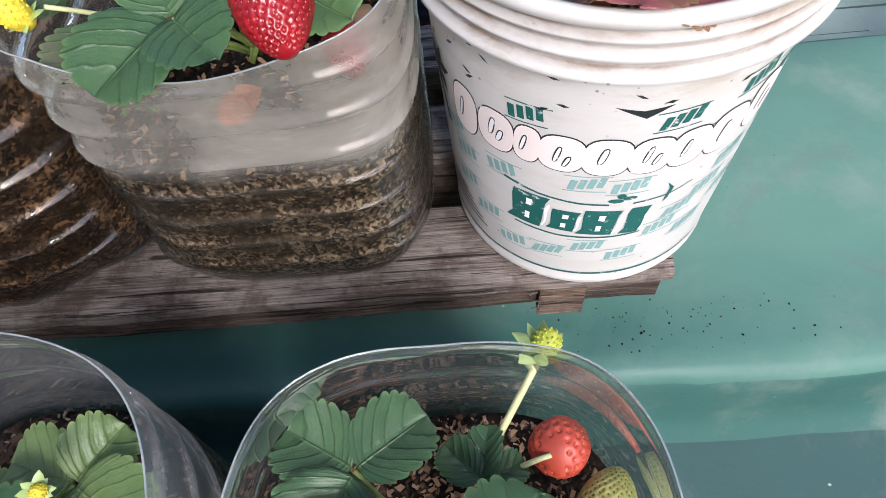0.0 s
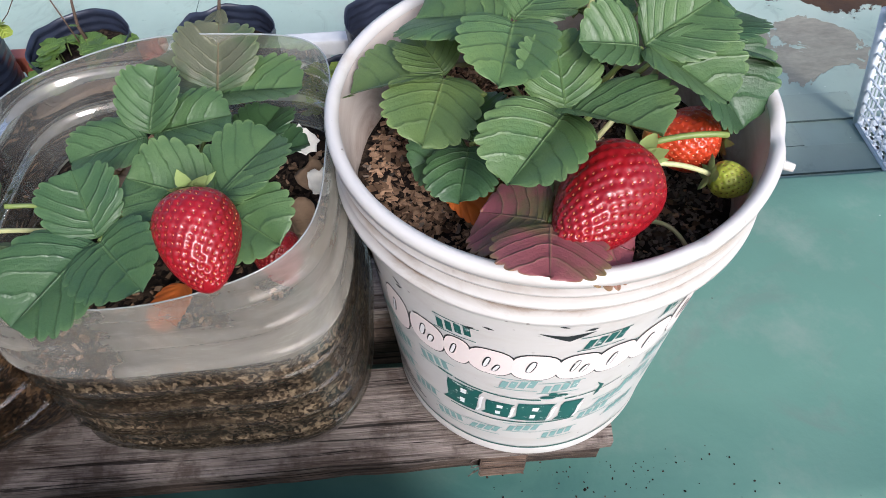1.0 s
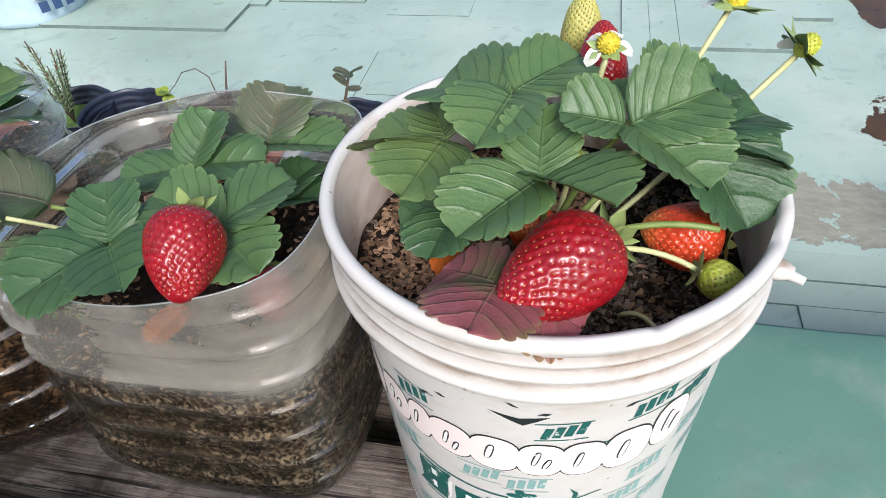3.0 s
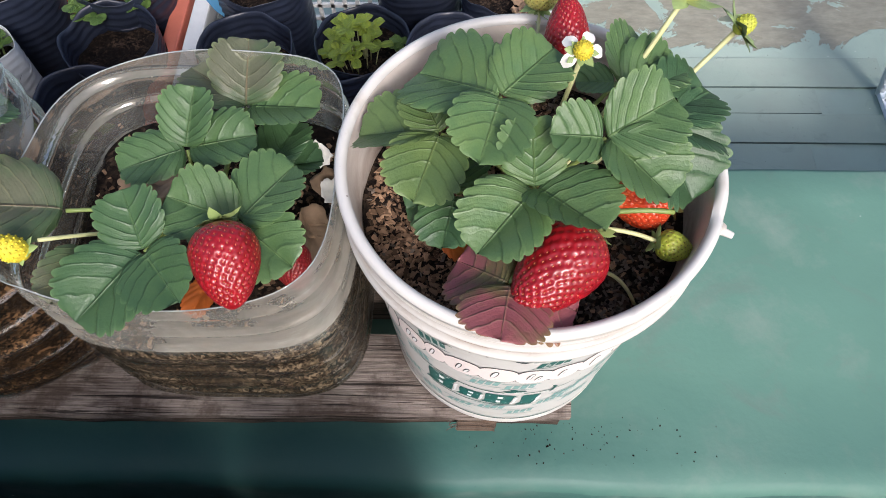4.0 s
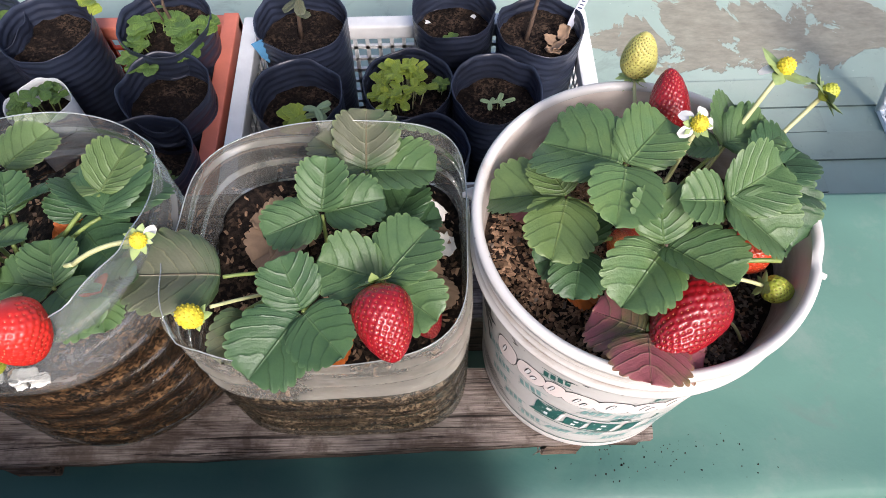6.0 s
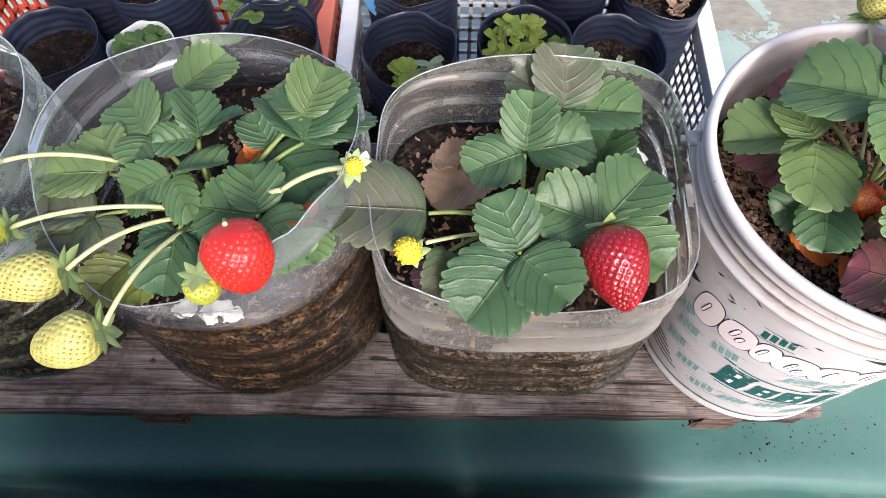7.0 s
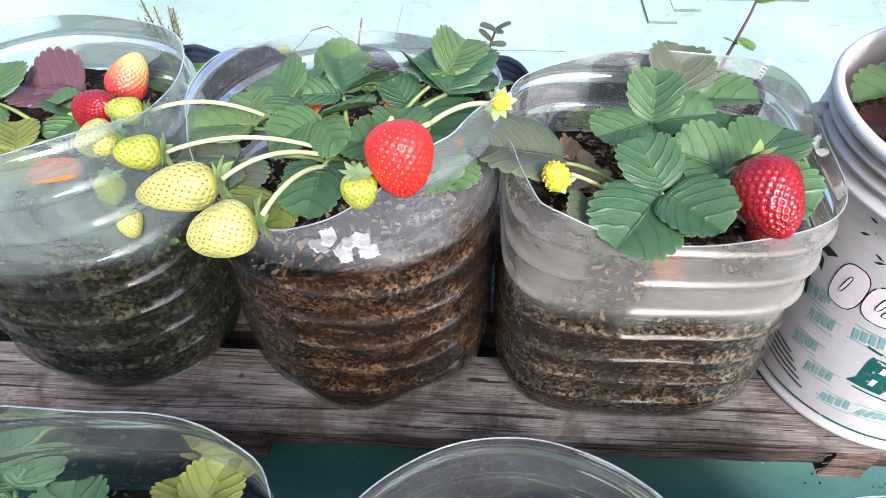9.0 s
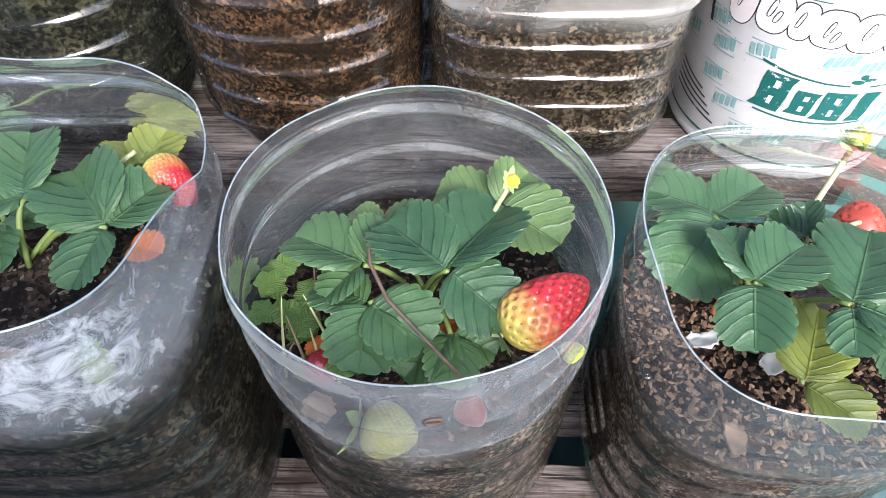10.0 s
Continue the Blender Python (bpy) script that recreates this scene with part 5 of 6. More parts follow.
P.berry((-0.388, -0.080, 0.297), (-0.381, -0.097, 0.257), 0.0385, M_RED_BRIGHT, M_SEED_PALE, label="bright red ripe strawberry resting on the cut edge", shape=0.75, seeds=200, calyx=False)
P.berry((-0.407, -0.098, 0.273), (-0.407, -0.103, 0.252), 0.0215, M_GREEN_BERRY, M_SEED_GREEN, seeds=70, label="small unripe green strawberry")
P.berry((-0.459, -0.126, 0.263), (-0.494, -0.139, 0.258), 0.0305, M_WHITE_BERRY, M_SEED_GREEN, seeds=160, label="unripe cream strawberry hanging outside the bottle", shape=0.8)
P.berry((-0.493, -0.088, 0.256), (-0.541, -0.096, 0.250), 0.0300, M_WHITE_BERRY, M_SEED_GREEN, seeds=160, label="unripe cream strawberry hanging outside the bottle", shape=0.58)
P.berry((-0.538, -0.058, 0.252), (-0.567, -0.062, 0.254), 0.0225, M_GREEN_BERRY, M_SEED_GREEN, seeds=80, label="small green-yellow strawberry", shape=0.75)
P.berry((-0.569, -0.010, 0.247), (-0.593, -0.014, 0.252), 0.0195, M_GREEN_BERRY, M_SEED_GREEN, seeds=80, label="small green-yellow strawberry", shape=0.75)
P.berry((-0.570, -0.046, 0.258), (-0.594, -0.056, 0.252), 0.0240, M_WHITE_BERRY, M_SEED_GREEN, seeds=90, label="unripe cream strawberry beside the misted wall", shape=0.75)
for p, q in (((-0.436, -0.048, 0.236), (-0.456, -0.124, 0.265)), ((-0.440, -0.042, 0.240), (-0.490, -0.088, 0.258)), ((-0.446, -0.036, 0.242), (-0.536, -0.058, 0.252)), ((-0.490, 0.000, 0.240), (-0.567, -0.010, 0.247))):
    P.stem(p, q, 0.010, 0.0015)
P.stem((-0.425, -0.035, 0.225), (-0.407, -0.098, 0.273), 0.006, 0.0014)
P.stem((-0.42, -0.03, 0.22), (-0.389, -0.078, 0.297), 0.0, 0.0015)
P.stem((-0.372, -0.034, 0.262), (-0.331, -0.021, 0.268), 0.006, 0.0017)
P.stem((-0.42, -0.022, 0.215), (-0.372, -0.034, 0.262), 0.004, 0.0017)
P.flower((-0.329, -0.021, 0.270), (0.3, -0.6, 0.5), 0.0085, 1, M_POLLEN, "yellow flower with one white petal left")

# ---- strawberries in the dark mossy bottle ----
P = Plant((-0.650, 0.010, 0.195), "strawberry plant with red and blushing berries in the dark bottle")
P.leaf((-0.645, 0.046, 0.222), ((-0.696, 0.052, 0.226), (-0.664, 0.020, 0.224)), M_LEAF_PURPLE, wide=1.2, label="purple-brown old leaf")
P.leaf((-0.632, 0.016, 0.222), ((-0.662, 0.026, 0.230), (-0.648, -0.010, 0.222)), wide=0.95)
P.leaf((-0.660, -0.030, 0.225), ((-0.640, -0.062, 0.222), (-0.690, -0.050, 0.222), (-0.672, 0.0, 0.23)), M_LEAF_YELLOW)
P.leaf((-0.700, 0.020, 0.230), ((-0.735, 0.030, 0.232), (-0.705, 0.06, 0.24), (-0.70, -0.02, 0.228)))
P.leaf((-0.590, -0.062, 0.240), ((-0.622, -0.074, 0.244),), M_LEAF_ORANGE, stem=False, wide=0.8)
P.leaf((-0.66, 0.06, 0.205), ((-0.69, 0.075, 0.212),), M_DRY, stem=False, wide=0.9)
P.berry((-0.628, 0.060, 0.208), (-0.607, 0.076, 0.240), 0.032, M_BLUSH, M_SEED, label="blushing half-ripe strawberry")
P.berry((-0.628, 0.014, 0.226), (-0.598, 0.002, 0.246), 0.030, M_RED, M_SEED, label="dark red strawberry")
P.berry((-0.585, -0.050, 0.225), (-0.588, -0.060, 0.205), 0.020, M_GREEN_BERRY, M_SEED_GREEN, seeds=70)
P.berry((-0.580, -0.058, 0.200), (-0.578, -0.064, 0.180), 0.018, M_WHITE_BERRY, M_SEED_GREEN, seeds=70)

# ---- front row: middle bottle ----
P = Plant((-0.316, -0.303, 0.095), "young strawberry plant with a half-ripe berry in the round bottle")
P.leaf((-0.299, -0.320, 0.158), ((-0.334, -0.288, 0.160), (-0.268, -0.276, 0.162), (-0.267, -0.345, 0.150)), M_LEAF_DARK, wide=0.98)
P.leaf((-0.345, -0.312, 0.150), ((-0.387, -0.290, 0.150), (-0.366, -0.332, 0.146), (-0.333, -0.280, 0.150)), wide=0.95)
P.leaf((-0.341, -0.332, 0.143), ((-0.343, -0.372, 0.140), (-0.308, -0.356, 0.142), (-0.372, -0.318, 0.140)), wide=1.05)
P.leaf((-0.272, -0.266, 0.146), ((-0.236, -0.292, 0.147), (-0.308, -0.253, 0.144), (-0.252, -0.240, 0.150)), M_LEAF_LIGHT, wide=1.1)
P.leaf((-0.297, -0.342, 0.130), ((-0.297, -0.374, 0.130), (-0.322, -0.366, 0.124), (-0.272, -0.352, 0.128)), M_LEAF)
P.leaf((-0.341, -0.270, 0.125), ((-0.311, -0.262, 0.13), (-0.358, -0.255, 0.13)), M_LEAF_LIGHT)
P.leaf((-0.302, -0.325, 0.115), ((-0.286, -0.348, 0.118),), M_LEAF_ORANGE, stem=False, wide=0.9)
P.leaf((-0.361, -0.335, 0.108), ((-0.376, -0.348, 0.112),), M_LEAF_ORANGE, stem=False, wide=0.9)
P.leaf((-0.251, -0.315, 0.100), ((-0.248, -0.338, 0.104),), M_LEAF_RED, stem=False, wide=0.9)
P.berry((-0.270, -0.350, 0.144), (-0.226, -0.324, 0.158), 0.036, M_RED_PALE, M_SEED, label="half-ripe strawberry, red tip and yellow shoulder", seeds=110)
P.berry((-0.238, -0.352, 0.128), (-0.226, -0.350, 0.132), 0.012, M_GREEN_BERRY, M_SEED_GREEN, seeds=40)
P.berry((-0.346, -0.378, 0.089), (-0.314, -0.384, 0.087), 0.032, M_WHITE_BERRY, M_SEED_GREEN, label="cream strawberry lying against the bottle wall")
P.berry((-0.374, -0.345, 0.110), (-0.362, -0.360, 0.106), 0.022, M_RED, M_SEED, calyx=False)
P.berry((-0.278, -0.372, 0.108), (-0.294, -0.378, 0.104), 0.020, M_RED, M_SEED, calyx=False)
P.stem((-0.311, -0.330, 0.10), (-0.270, -0.350, 0.144), 0.004, 0.0014)
P.stem((-0.286, -0.285, 0.12), (-0.267, -0.277, 0.177), 0.004, 0.0014)
P.flower((-0.266, -0.276, 0.180), (0.514, -0.300, 0.6), 0.0055, 0, M_POLLEN, "small yellow flower head")
Shape().tube([(-0.338, -0.296, 0.158), (-0.342, -0.304, 0.166), (-0.340, -0.318, 0.160), (-0.330, -0.336, 0.154), (-0.313, -0.352, 0.148), (-0.291, -0.371, 0.138)], 0.0011, 7).make("dry_runner", M_STEM_BROWN, P.ob)

# ---- front row: square bottle before the bucket ----
P = Plant((-0.108, -0.300, 0.082), "strawberry plant with a tall flower stalk in the square bottle")
P.leaf((-0.144, -0.266, 0.142), ((-0.178, -0.244, 0.141), (-0.110, -0.243, 0.146), (-0.174, -0.312, 0.134)), M_LEAF_DARK, wide=0.98)
P.leaf((-0.137, -0.320, 0.152), ((-0.148, -0.284, 0.154), (-0.103, -0.294, 0.154), (-0.144, -0.358, 0.146)), M_LEAF_DARK, wide=1.0)
P.leaf((-0.090, -0.331, 0.150), ((-0.062, -0.280, 0.152), (-0.095, -0.360, 0.148), (-0.052, -0.348, 0.150)), M_LEAF_DARK, wide=0.95)
P.leaf((-0.112, -0.363, 0.122), ((-0.090, -0.316, 0.126), (-0.084, -0.386, 0.122)), M_LEAF_YELLOW, wide=0.85)
P.leaf((-0.086, -0.272, 0.130), ((-0.082, -0.246, 0.134), (-0.104, -0.252, 0.128), (-0.066, -0.262, 0.128)), M_LEAF_DARK, wide=0.8, rolls=(0.5, 0.2, -0.2))
P.leaf((-0.137, -0.296, 0.096), ((-0.122, -0.312, 0.100),), M_LEAF_ORANGE, stem=False, wide=1.0)
P.leaf((-0.060, -0.330, 0.125), ((-0.030, -0.320, 0.13), (-0.060, -0.36, 0.12), (-0.05, -0.30, 0.128)), M_LEAF_DARK)
P.berry((-0.054, -0.262, 0.134), (-0.040, -0.246, 0.108), 0.029, M_RED_DULL, M_SEED_PALE, calyx=False, label="overripe dull red strawberry", shape=0.75, seeds=90)
P.berry((-0.036, -0.296, 0.116), (-0.021, -0.266, 0.120), 0.029, M_WHITE_BERRY, M_SEED_GREEN, label="unripe cream strawberry")
P.stem((-0.092, -0.27, 0.09), (-0.054, -0.262, 0.134), 0.01, 0.0014)
P.stem((-0.092, -0.28, 0.09), (-0.036, -0.302, 0.108), 0.012, 0.0014)
P.stem((-0.100, -0.279, 0.098), (-0.054, -0.219, 0.152), 0.0, 0.0018)
P.flower((-0.053, -0.217, 0.155), (0.35, 0.2, 0.9), 0.0105, 0, M_BUD, "spent flower on a tall pale stalk", 1.2, 1.5)

# ---- front row: torn bottle ----
P = Plant((-0.545, -0.300, 0.132), "strawberry plant with a pink half-ripe berry in the torn bottle")
P.leaf((-0.484, -0.301, 0.165), ((-0.520, -0.258, 0.166), (-0.463, -0.268, 0.166), (-0.494, -0.338, 0.160)), M_LEAF_DARK, wide=0.95)
P.leaf((-0.534, -0.283, 0.168), ((-0.550, -0.234, 0.172), (-0.562, -0.252, 0.164), (-0.572, -0.292, 0.164)), M_LEAF_DARK, wide=0.8)
P.leaf((-0.486, -0.246, 0.150), ((-0.478, -0.214, 0.156), (-0.504, -0.220, 0.152)), M_LEAF_YELLOW, wide=1.1)
P.leaf((-0.560, -0.285, 0.145), ((-0.545, -0.318, 0.146), (-0.590, -0.300, 0.146), (-0.53, -0.285, 0.148)), M_LEAF_DARK)
P.leaf((-0.600, -0.230, 0.140), ((-0.630, -0.200, 0.146), (-0.62, -0.26, 0.14), (-0.59, -0.19, 0.15)), M_LEAF_DARK)
P.leaf((-0.480, -0.300, 0.146), ((-0.458, -0.306, 0.150),), M_LEAF_ORANGE, stem=False, wide=1.0)
P.berry((-0.476, -0.252, 0.166), (-0.449, -0.268, 0.148), 0.027, M_RED_PALE, M_SEED, label="pink half-ripe strawberry against the plastic")
P.stem((-0.535, -0.28, 0.13), (-0.484, -0.246, 0.168), 0.004, 0.0014)
P.berry((-0.466, -0.378, 0.168), (-0.462, -0.384, 0.150), 0.016, M_GREEN_BERRY, M_SEED_GREEN, seeds=60)

# ---- crates of seedlings behind the ledge ----
def lattice(own, mat, p, ux, uz, w, h, nx, nz, t, bar):
    """A grid of bars on the plane through p, along ux and uz."""
    p, ux, uz = Vector(p), Vector(ux).normalized(), Vector(uz).normalized()
    nn = ux.cross(uz).normalized()

    def slat(a, b, wide):
        d = (b - a).normalized()
        e = d.cross(nn).normalized() * wide / 2
        q = nn * t / 2
        v = [a - e - q, a + e - q, a + e + q, a - e + q, b - e - q, b + e - q, b + e + q, b - e + q]
        part("slat", v, [(0, 1, 2, 3), (7, 6, 5, 4), (0, 4, 5, 1), (1, 5, 6, 2), (2, 6, 7, 3), (3, 7, 4, 0)], mat, own, smooth=False)

    for i in range(nx + 1):
        x = p + ux * w * i / nx
        slat(x, x + uz * h, bar)
    for j in range(nz + 1):
        z = p + uz * h * j / nz
        slat(z, z + ux * w, bar)


def crate(x0, x1, y0, y1, zb, zr, mat, edge, label):
    c = thing("crate", ((x0 + x1) / 2, (y0 + y1) / 2, zb), label, "crate")
    s = Shape()
    t = 0.013
    s.box(x0 - t, x1 + t, y1 - t, y1 + t, zr - 0.028, zr, 0.004)
    s.box(x0 - t, x1 + t, y0 - t, y0 + t, zr - 0.028, zr, 0.004)
    s.box(x0 - t, x0 + t, y0 - t - 0.002, y1 + t + 0.002, zr - 0.0275, zr + 0.0025, 0.004)
    s.box(x1 - t, x1 + t, y0 - t - 0.002, y1 + t + 0.002, zr - 0.0275, zr + 0.0025, 0.004)
    s.make("rim", edge, c, smooth=False)
    h = zr - 0.028 - zb
    for p, ux, w in (((x0, y1, zb), (1, 0, 0), x1 - x0), ((x0, y0, zb), (1, 0, 0), x1 - x0), ((x0, y0, zb), (0, 1, 0), y1 - y0), ((x1, y0, zb), (0, 1, 0), y1 - y0)):
        lattice(c, mat, p, ux, (0, 0, 1), w, h, int(w / 0.02), int(h / 0.026), 0.006, 0.0065)
    lattice(c, mat, (x0, y0, zb + 0.004), (1, 0, 0), (0, 1, 0), x1 - x0, y1 - y0, int((x1 - x0) / 0.024), int((y1 - y0) / 0.024), 0.006, 0.009)
    return c


crate(-0.430, 0.108, 0.285, 0.620, BACK_Z + 0.002, -0.140, M_WHITE_CRATE, M_WHITE_CRATE, "white slotted plastic crate holding black nursery pots")
crate(-1.030, -0.470, 0.285, 0.645, BACK_Z + 0.002, -0.152, M_RED_CRATE, M_PINK_EDGE, "faded red plastic crate holding black nursery pots")


def spill():
    v, f = [], []
    n = 30
    for j in range(n + 1):
        for i in range(n + 1):
            x, y = -0.418 + 0.514 * i / n, 0.297 + 0.311 * j / n
            v.append((x, y, -0.345 + 0.02 * noise.noise((x * 20, y * 20, 1)) + 0.008 * noise.noise((x * 70, y * 70, 4)) + 0.10 * math.exp(-((x + 0.255) / 0.035) ** 2 - ((y - 0.46) / 0.10) ** 2)))
    for j in range(n):
        for i in range(n):
            a = j * (n + 1) + i
            f.append((a, a + 1, a + n + 2, a + n + 1))
    o = len(v)
    v += [(-0.418, 0.297, -0.43), (0.096, 0.297, -0.43), (0.096, 0.608, -0.43), (-0.418, 0.608, -0.43)]
    f.append((o + 3, o + 2, o + 1, o))
    f += [tuple([o, o + 1] + [i for i in range(n, -1, -1)]), tuple([o + 2, o + 3] + [n * (n + 1) + i for i in range(n + 1)])]
    tagged(part("spilled_soil", v, f, M_SOIL), "dark soil spilled in the bottom of the white crate", "soil", kind="stuff")


spill()


def pot(cx, cy, r, zr, zb, drop, seed, label, mat=None, soil_mat=None, lean=(0, 0), dip=0.0):
    """A soft black nursery bag: wavy wall with pressed rings, open top, soil."""
    p = thing("nursery_pot", (cx, cy, zb), label, "plant pot", "nursery pots")
    n = 56
    prof = [(0.80, zb), (0.86, zb + 0.006)] + [(0.86 + 0.14 * i / 110, zb + 0.006 + (zr - zb - 0.006) * i / 110) for i in range(1, 111)]
    depth = drop + 0.006
    inn = [(0.985, zr - 0.0004)] + [(0.975 - 0.03 * i / 20, zr - depth * i / 20) for i in range(1, 21)]
    v = []
    for i, (q, z) in enumerate(prof + inn):
        k = (z - zb) / (zr - zb)
        ringy = 0.012 * math.cos(TAU * (zr - z) / 0.0125) * (k > 0.3)
        for a in range(n):
            t = TAU * a / n
            w = 1 + 0.05 * k * noise.noise((math.cos(t) * 1.4 + seed, math.sin(t) * 1.4, k)) + 0.02 * noise.noise((math.cos(t) * 4, math.sin(t) * 4 + seed, z * 30)) + ringy
            zz = z + (0.010 * noise.noise((math.cos(t) * 1.8 + seed * 2, math.sin(t) * 1.8, 0)) - dip * max(0, -math.sin(t)) ** 3) * (k > 0.85)
            v.append((cx + r * q * w * math.cos(t) + lean[0] * (z - zb), cy + r * q * w * math.sin(t) + lean[1] * (z - zb), zz))
    m = len(prof) + len(inn)
    f = [(i * n + a, i * n + (a + 1) % n, (i + 1) * n + (a + 1) % n, (i + 1) * n + a) for i in range(m - 1) for a in range(n)]
    f.append(tuple(range(n))[::-1])
    part("bag", v, f, mat or M_POT, p)
    zs = zr - drop
    ox, oy = cx + lean[0] * (zs - zb), cy + lean[1] * (zs - zb)

    def top(x, y):
        return zs + 0.005 * noise.noise((x * 60, y * 60, seed)) + 0.0025 * noise.noise((x * 190, y * 190, seed))

    v, f = [(ox, oy, top(ox, oy))], []
    for i in range(1, 12):
        for a in range(n):
            t = TAU * a / n
            x, y = ox + r * 0.98 * i / 11 * math.cos(t), oy + r * 0.98 * i / 11 * math.sin(t)
            v.append((x, y, top(x, y)))
    f += [(0, 1 + a, 1 + (a + 1) % n) for a in range(n)]
    f += [(1 + (i - 1) * n + a, 1 + i * n + a, 1 + i * n + (a + 1) % n, 1 + (i - 1) * n + (a + 1) % n) for i in range(1, 11) for a in range(n)]
    part("soil", v, f, soil_mat or M_SOIL, p)
    return p, top, (ox, oy, zs)


def small_leaf(s, base, d, L, wide=0.9, seed=0, teeth=4, up=0.0):
    d = Vector(d).normalized()
    leaflet(s, base, Vector(base) + d * L + Vector((0, 0, up)), wide, 0, 0.25, 0.12, seed, 0, teeth)


def bush(name, at, n, spread, height, L, mat, stem_mat, seed, label, category, wide=1.0, teeth=4, stems=0.0009):
    """A low tuft: thin stems, each with a few leaves."""
    g = thing(name, at, label, category)
    r = random.Random(seed)
    for i in range(n):
        a, k = r.uniform(0, TAU), math.sqrt(r.uniform(0.02, 1))
        tip = Vector(at) + Vector((math.cos(a) * spread * k, math.sin(a) * spread * k, height * (1.05 - 0.6 * k) * r.uniform(0.75, 1.1)))
        st = Shape().tube(bow(Vector((at[0] + (tip.x - at[0]) * 0.7, at[1] + (tip.y - at[1]) * 0.7, at[2])), tip, 0.004, 5), stems, 6).make("stem", stem_mat, g)
        s = Shape()
        for j in range(3):
            b = a + j * 2.1 + r.uniform(-0.5, 0.5)
            small_leaf(s, tip, (math.cos(b), math.sin(b), r.uniform(-0.1, 0.35)), L * r.uniform(0.7, 1.15), wide, seed + i * 3 + j, teeth)
        s.make("leaf", mat, g)
    return g


ZB = BACK_Z + 0.012
pot(-0.335, 0.572, 0.071, -0.088, ZB, 0.045, 1, "black nursery pot with a woody seedling and blue tag")
pot(-0.333, 0.430, 0.066, -0.096, ZB, 0.055, 2, "black nursery pot with a torn edge and a succulent", dip=0.012)
pot(-0.172, 0.448, 0.066, -0.096, ZB, 0.040, 3, "black nursery pot with yellow-green herbs")
pot(-0.100, 0.585, 0.064, -0.086, ZB, 0.052, 4, "black nursery pot with one tiny seedling")
pot(-0.042, 0.428, 0.066, -0.092, ZB, 0.050, 5, "black nursery pot with a small silvery seedling")
pot(0.032, 0.548, 0.066, -0.088, ZB, 0.030, 6, "black nursery pot with a stem, dry leaves and a label")
pot(-0.148, 0.322, 0.062, -0.092, ZB, 0.050, 7, "black nursery pot half hidden behind the bottle")
pot(-0.546, 0.574, 0.072, -0.088, ZB, 0.030, 8, "black nursery pot with round-leaved herbs and a bare twig")
pot(-0.530, 0.452, 0.067, -0.098, ZB, 0.045, 9, "black nursery pot with bare soil", dip=0.02)
pot(-0.540, 0.336, 0.068, -0.104, ZB, 0.075, 10, "black nursery pot with white grit on its soil")
pot(-0.722, 0.560, 0.070, -0.080, ZB, 0.040, 11, "black nursery pot with a spiny seedling")
pot(-0.835, 0.580, 0.070, -0.092, ZB, 0.030, 12, "black nursery pot with rosemary and mossy soil", soil_mat=M_MOSS)
pot(-0.712, 0.432, 0.046, -0.105, ZB, 0.040, 13, "white plastic cup used as a pot for herbs", mat=M_WHITE_CRATE)
pot(-0.840, 0.430, 0.068, -0.098, ZB, 0.040, 14, "black nursery pot with dark soil")

# seedlings, each in its pot
bush("round_leaved_herb", (-0.560, 0.545, -0.118), 24, 0.055, 0.034, 0.017, M_HERB, M_STEM_DARK, 5, "low round-leaved green herb in a black pot", "herb", 1.1, 5)
bush("round_leaved_herb", (-0.505, 0.560, -0.118), 10, 0.036, 0.034, 0.019, M_HERB, M_STEM_DARK, 6, "low round-leaved green herb in a black pot", "herb", 1.1, 5)
bush("parsley", (-0.178, 0.440, -0.138), 26, 0.042, 0.078, 0.017, M_PARSLEY, M_STEM, 7, "yellow-green parsley seedling in a black pot", "herb", 0.72, 3)
bush("herb_seedling", (-0.128, 0.452, -0.136), 3, 0.012, 0.045, 0.014, M_HERB, M_STEM, 8, "small green herb seedling in a black pot", "herb", 0.95, 3)
bush("mint", (-0.715, 0.430, -0.145), 11, 0.040, 0.075, 0.018, M_HERB, M_STEM_DARK, 9, "small leafy herb in a white cup", "herb", 0.8, 5)
bush("seedling", (-0.100, 0.560, -0.138), 1, 0.004, 0.020, 0.014, M_HERB, M_STEM, 10, "tiny two-leaved green seedling in black soil", "seedling", 1.0, 4)
bush("seedling", (-0.040, 0.425, -0.142), 3, 0.014, 0.025, 0.016, M_SUCCULENT, M_STEM, 11, "small silvery seedling in a black pot", "seedling", 0.45, 3)
bush("seedling", (-0.545, 0.318, -0.178), 4, 0.030, 0.028, 0.015, M_HERB, M_STEM_DARK, 12, "tiny green weeds in white grit", "seedling", 0.9, 4)
bush("seedling", (-0.115, 0.310, -0.142), 2, 0.012, 0.030, 0.022, M_SUCCULENT, M_STEM_DARK, 13, "broad grey-green seedling in a black pot", "seedling", 0.9, 4)
bush("succulent", (-0.310, 0.405, -0.150), 3, 0.016, 0.050, 0.022, M_SUCCULENT, M_STEM, 14, "grey-green succulent cutting in a torn pot", "succulent", 0.5, 3)
bush("succulent", (-0.335, 0.398, -0.150), 3, 0.014, 0.040, 0.024, M_PARSLEY, M_STEM, 15, "pale green succulent cutting in a torn pot", "succulent", 0.8, 4)
bush("weed", (-0.305, 0.262, -0.130), 4, 0.014, 0.050, 0.016, M_HERB, M_STEM, 16, "small clover weed growing behind the bottles", "weed", 1.0, 4)


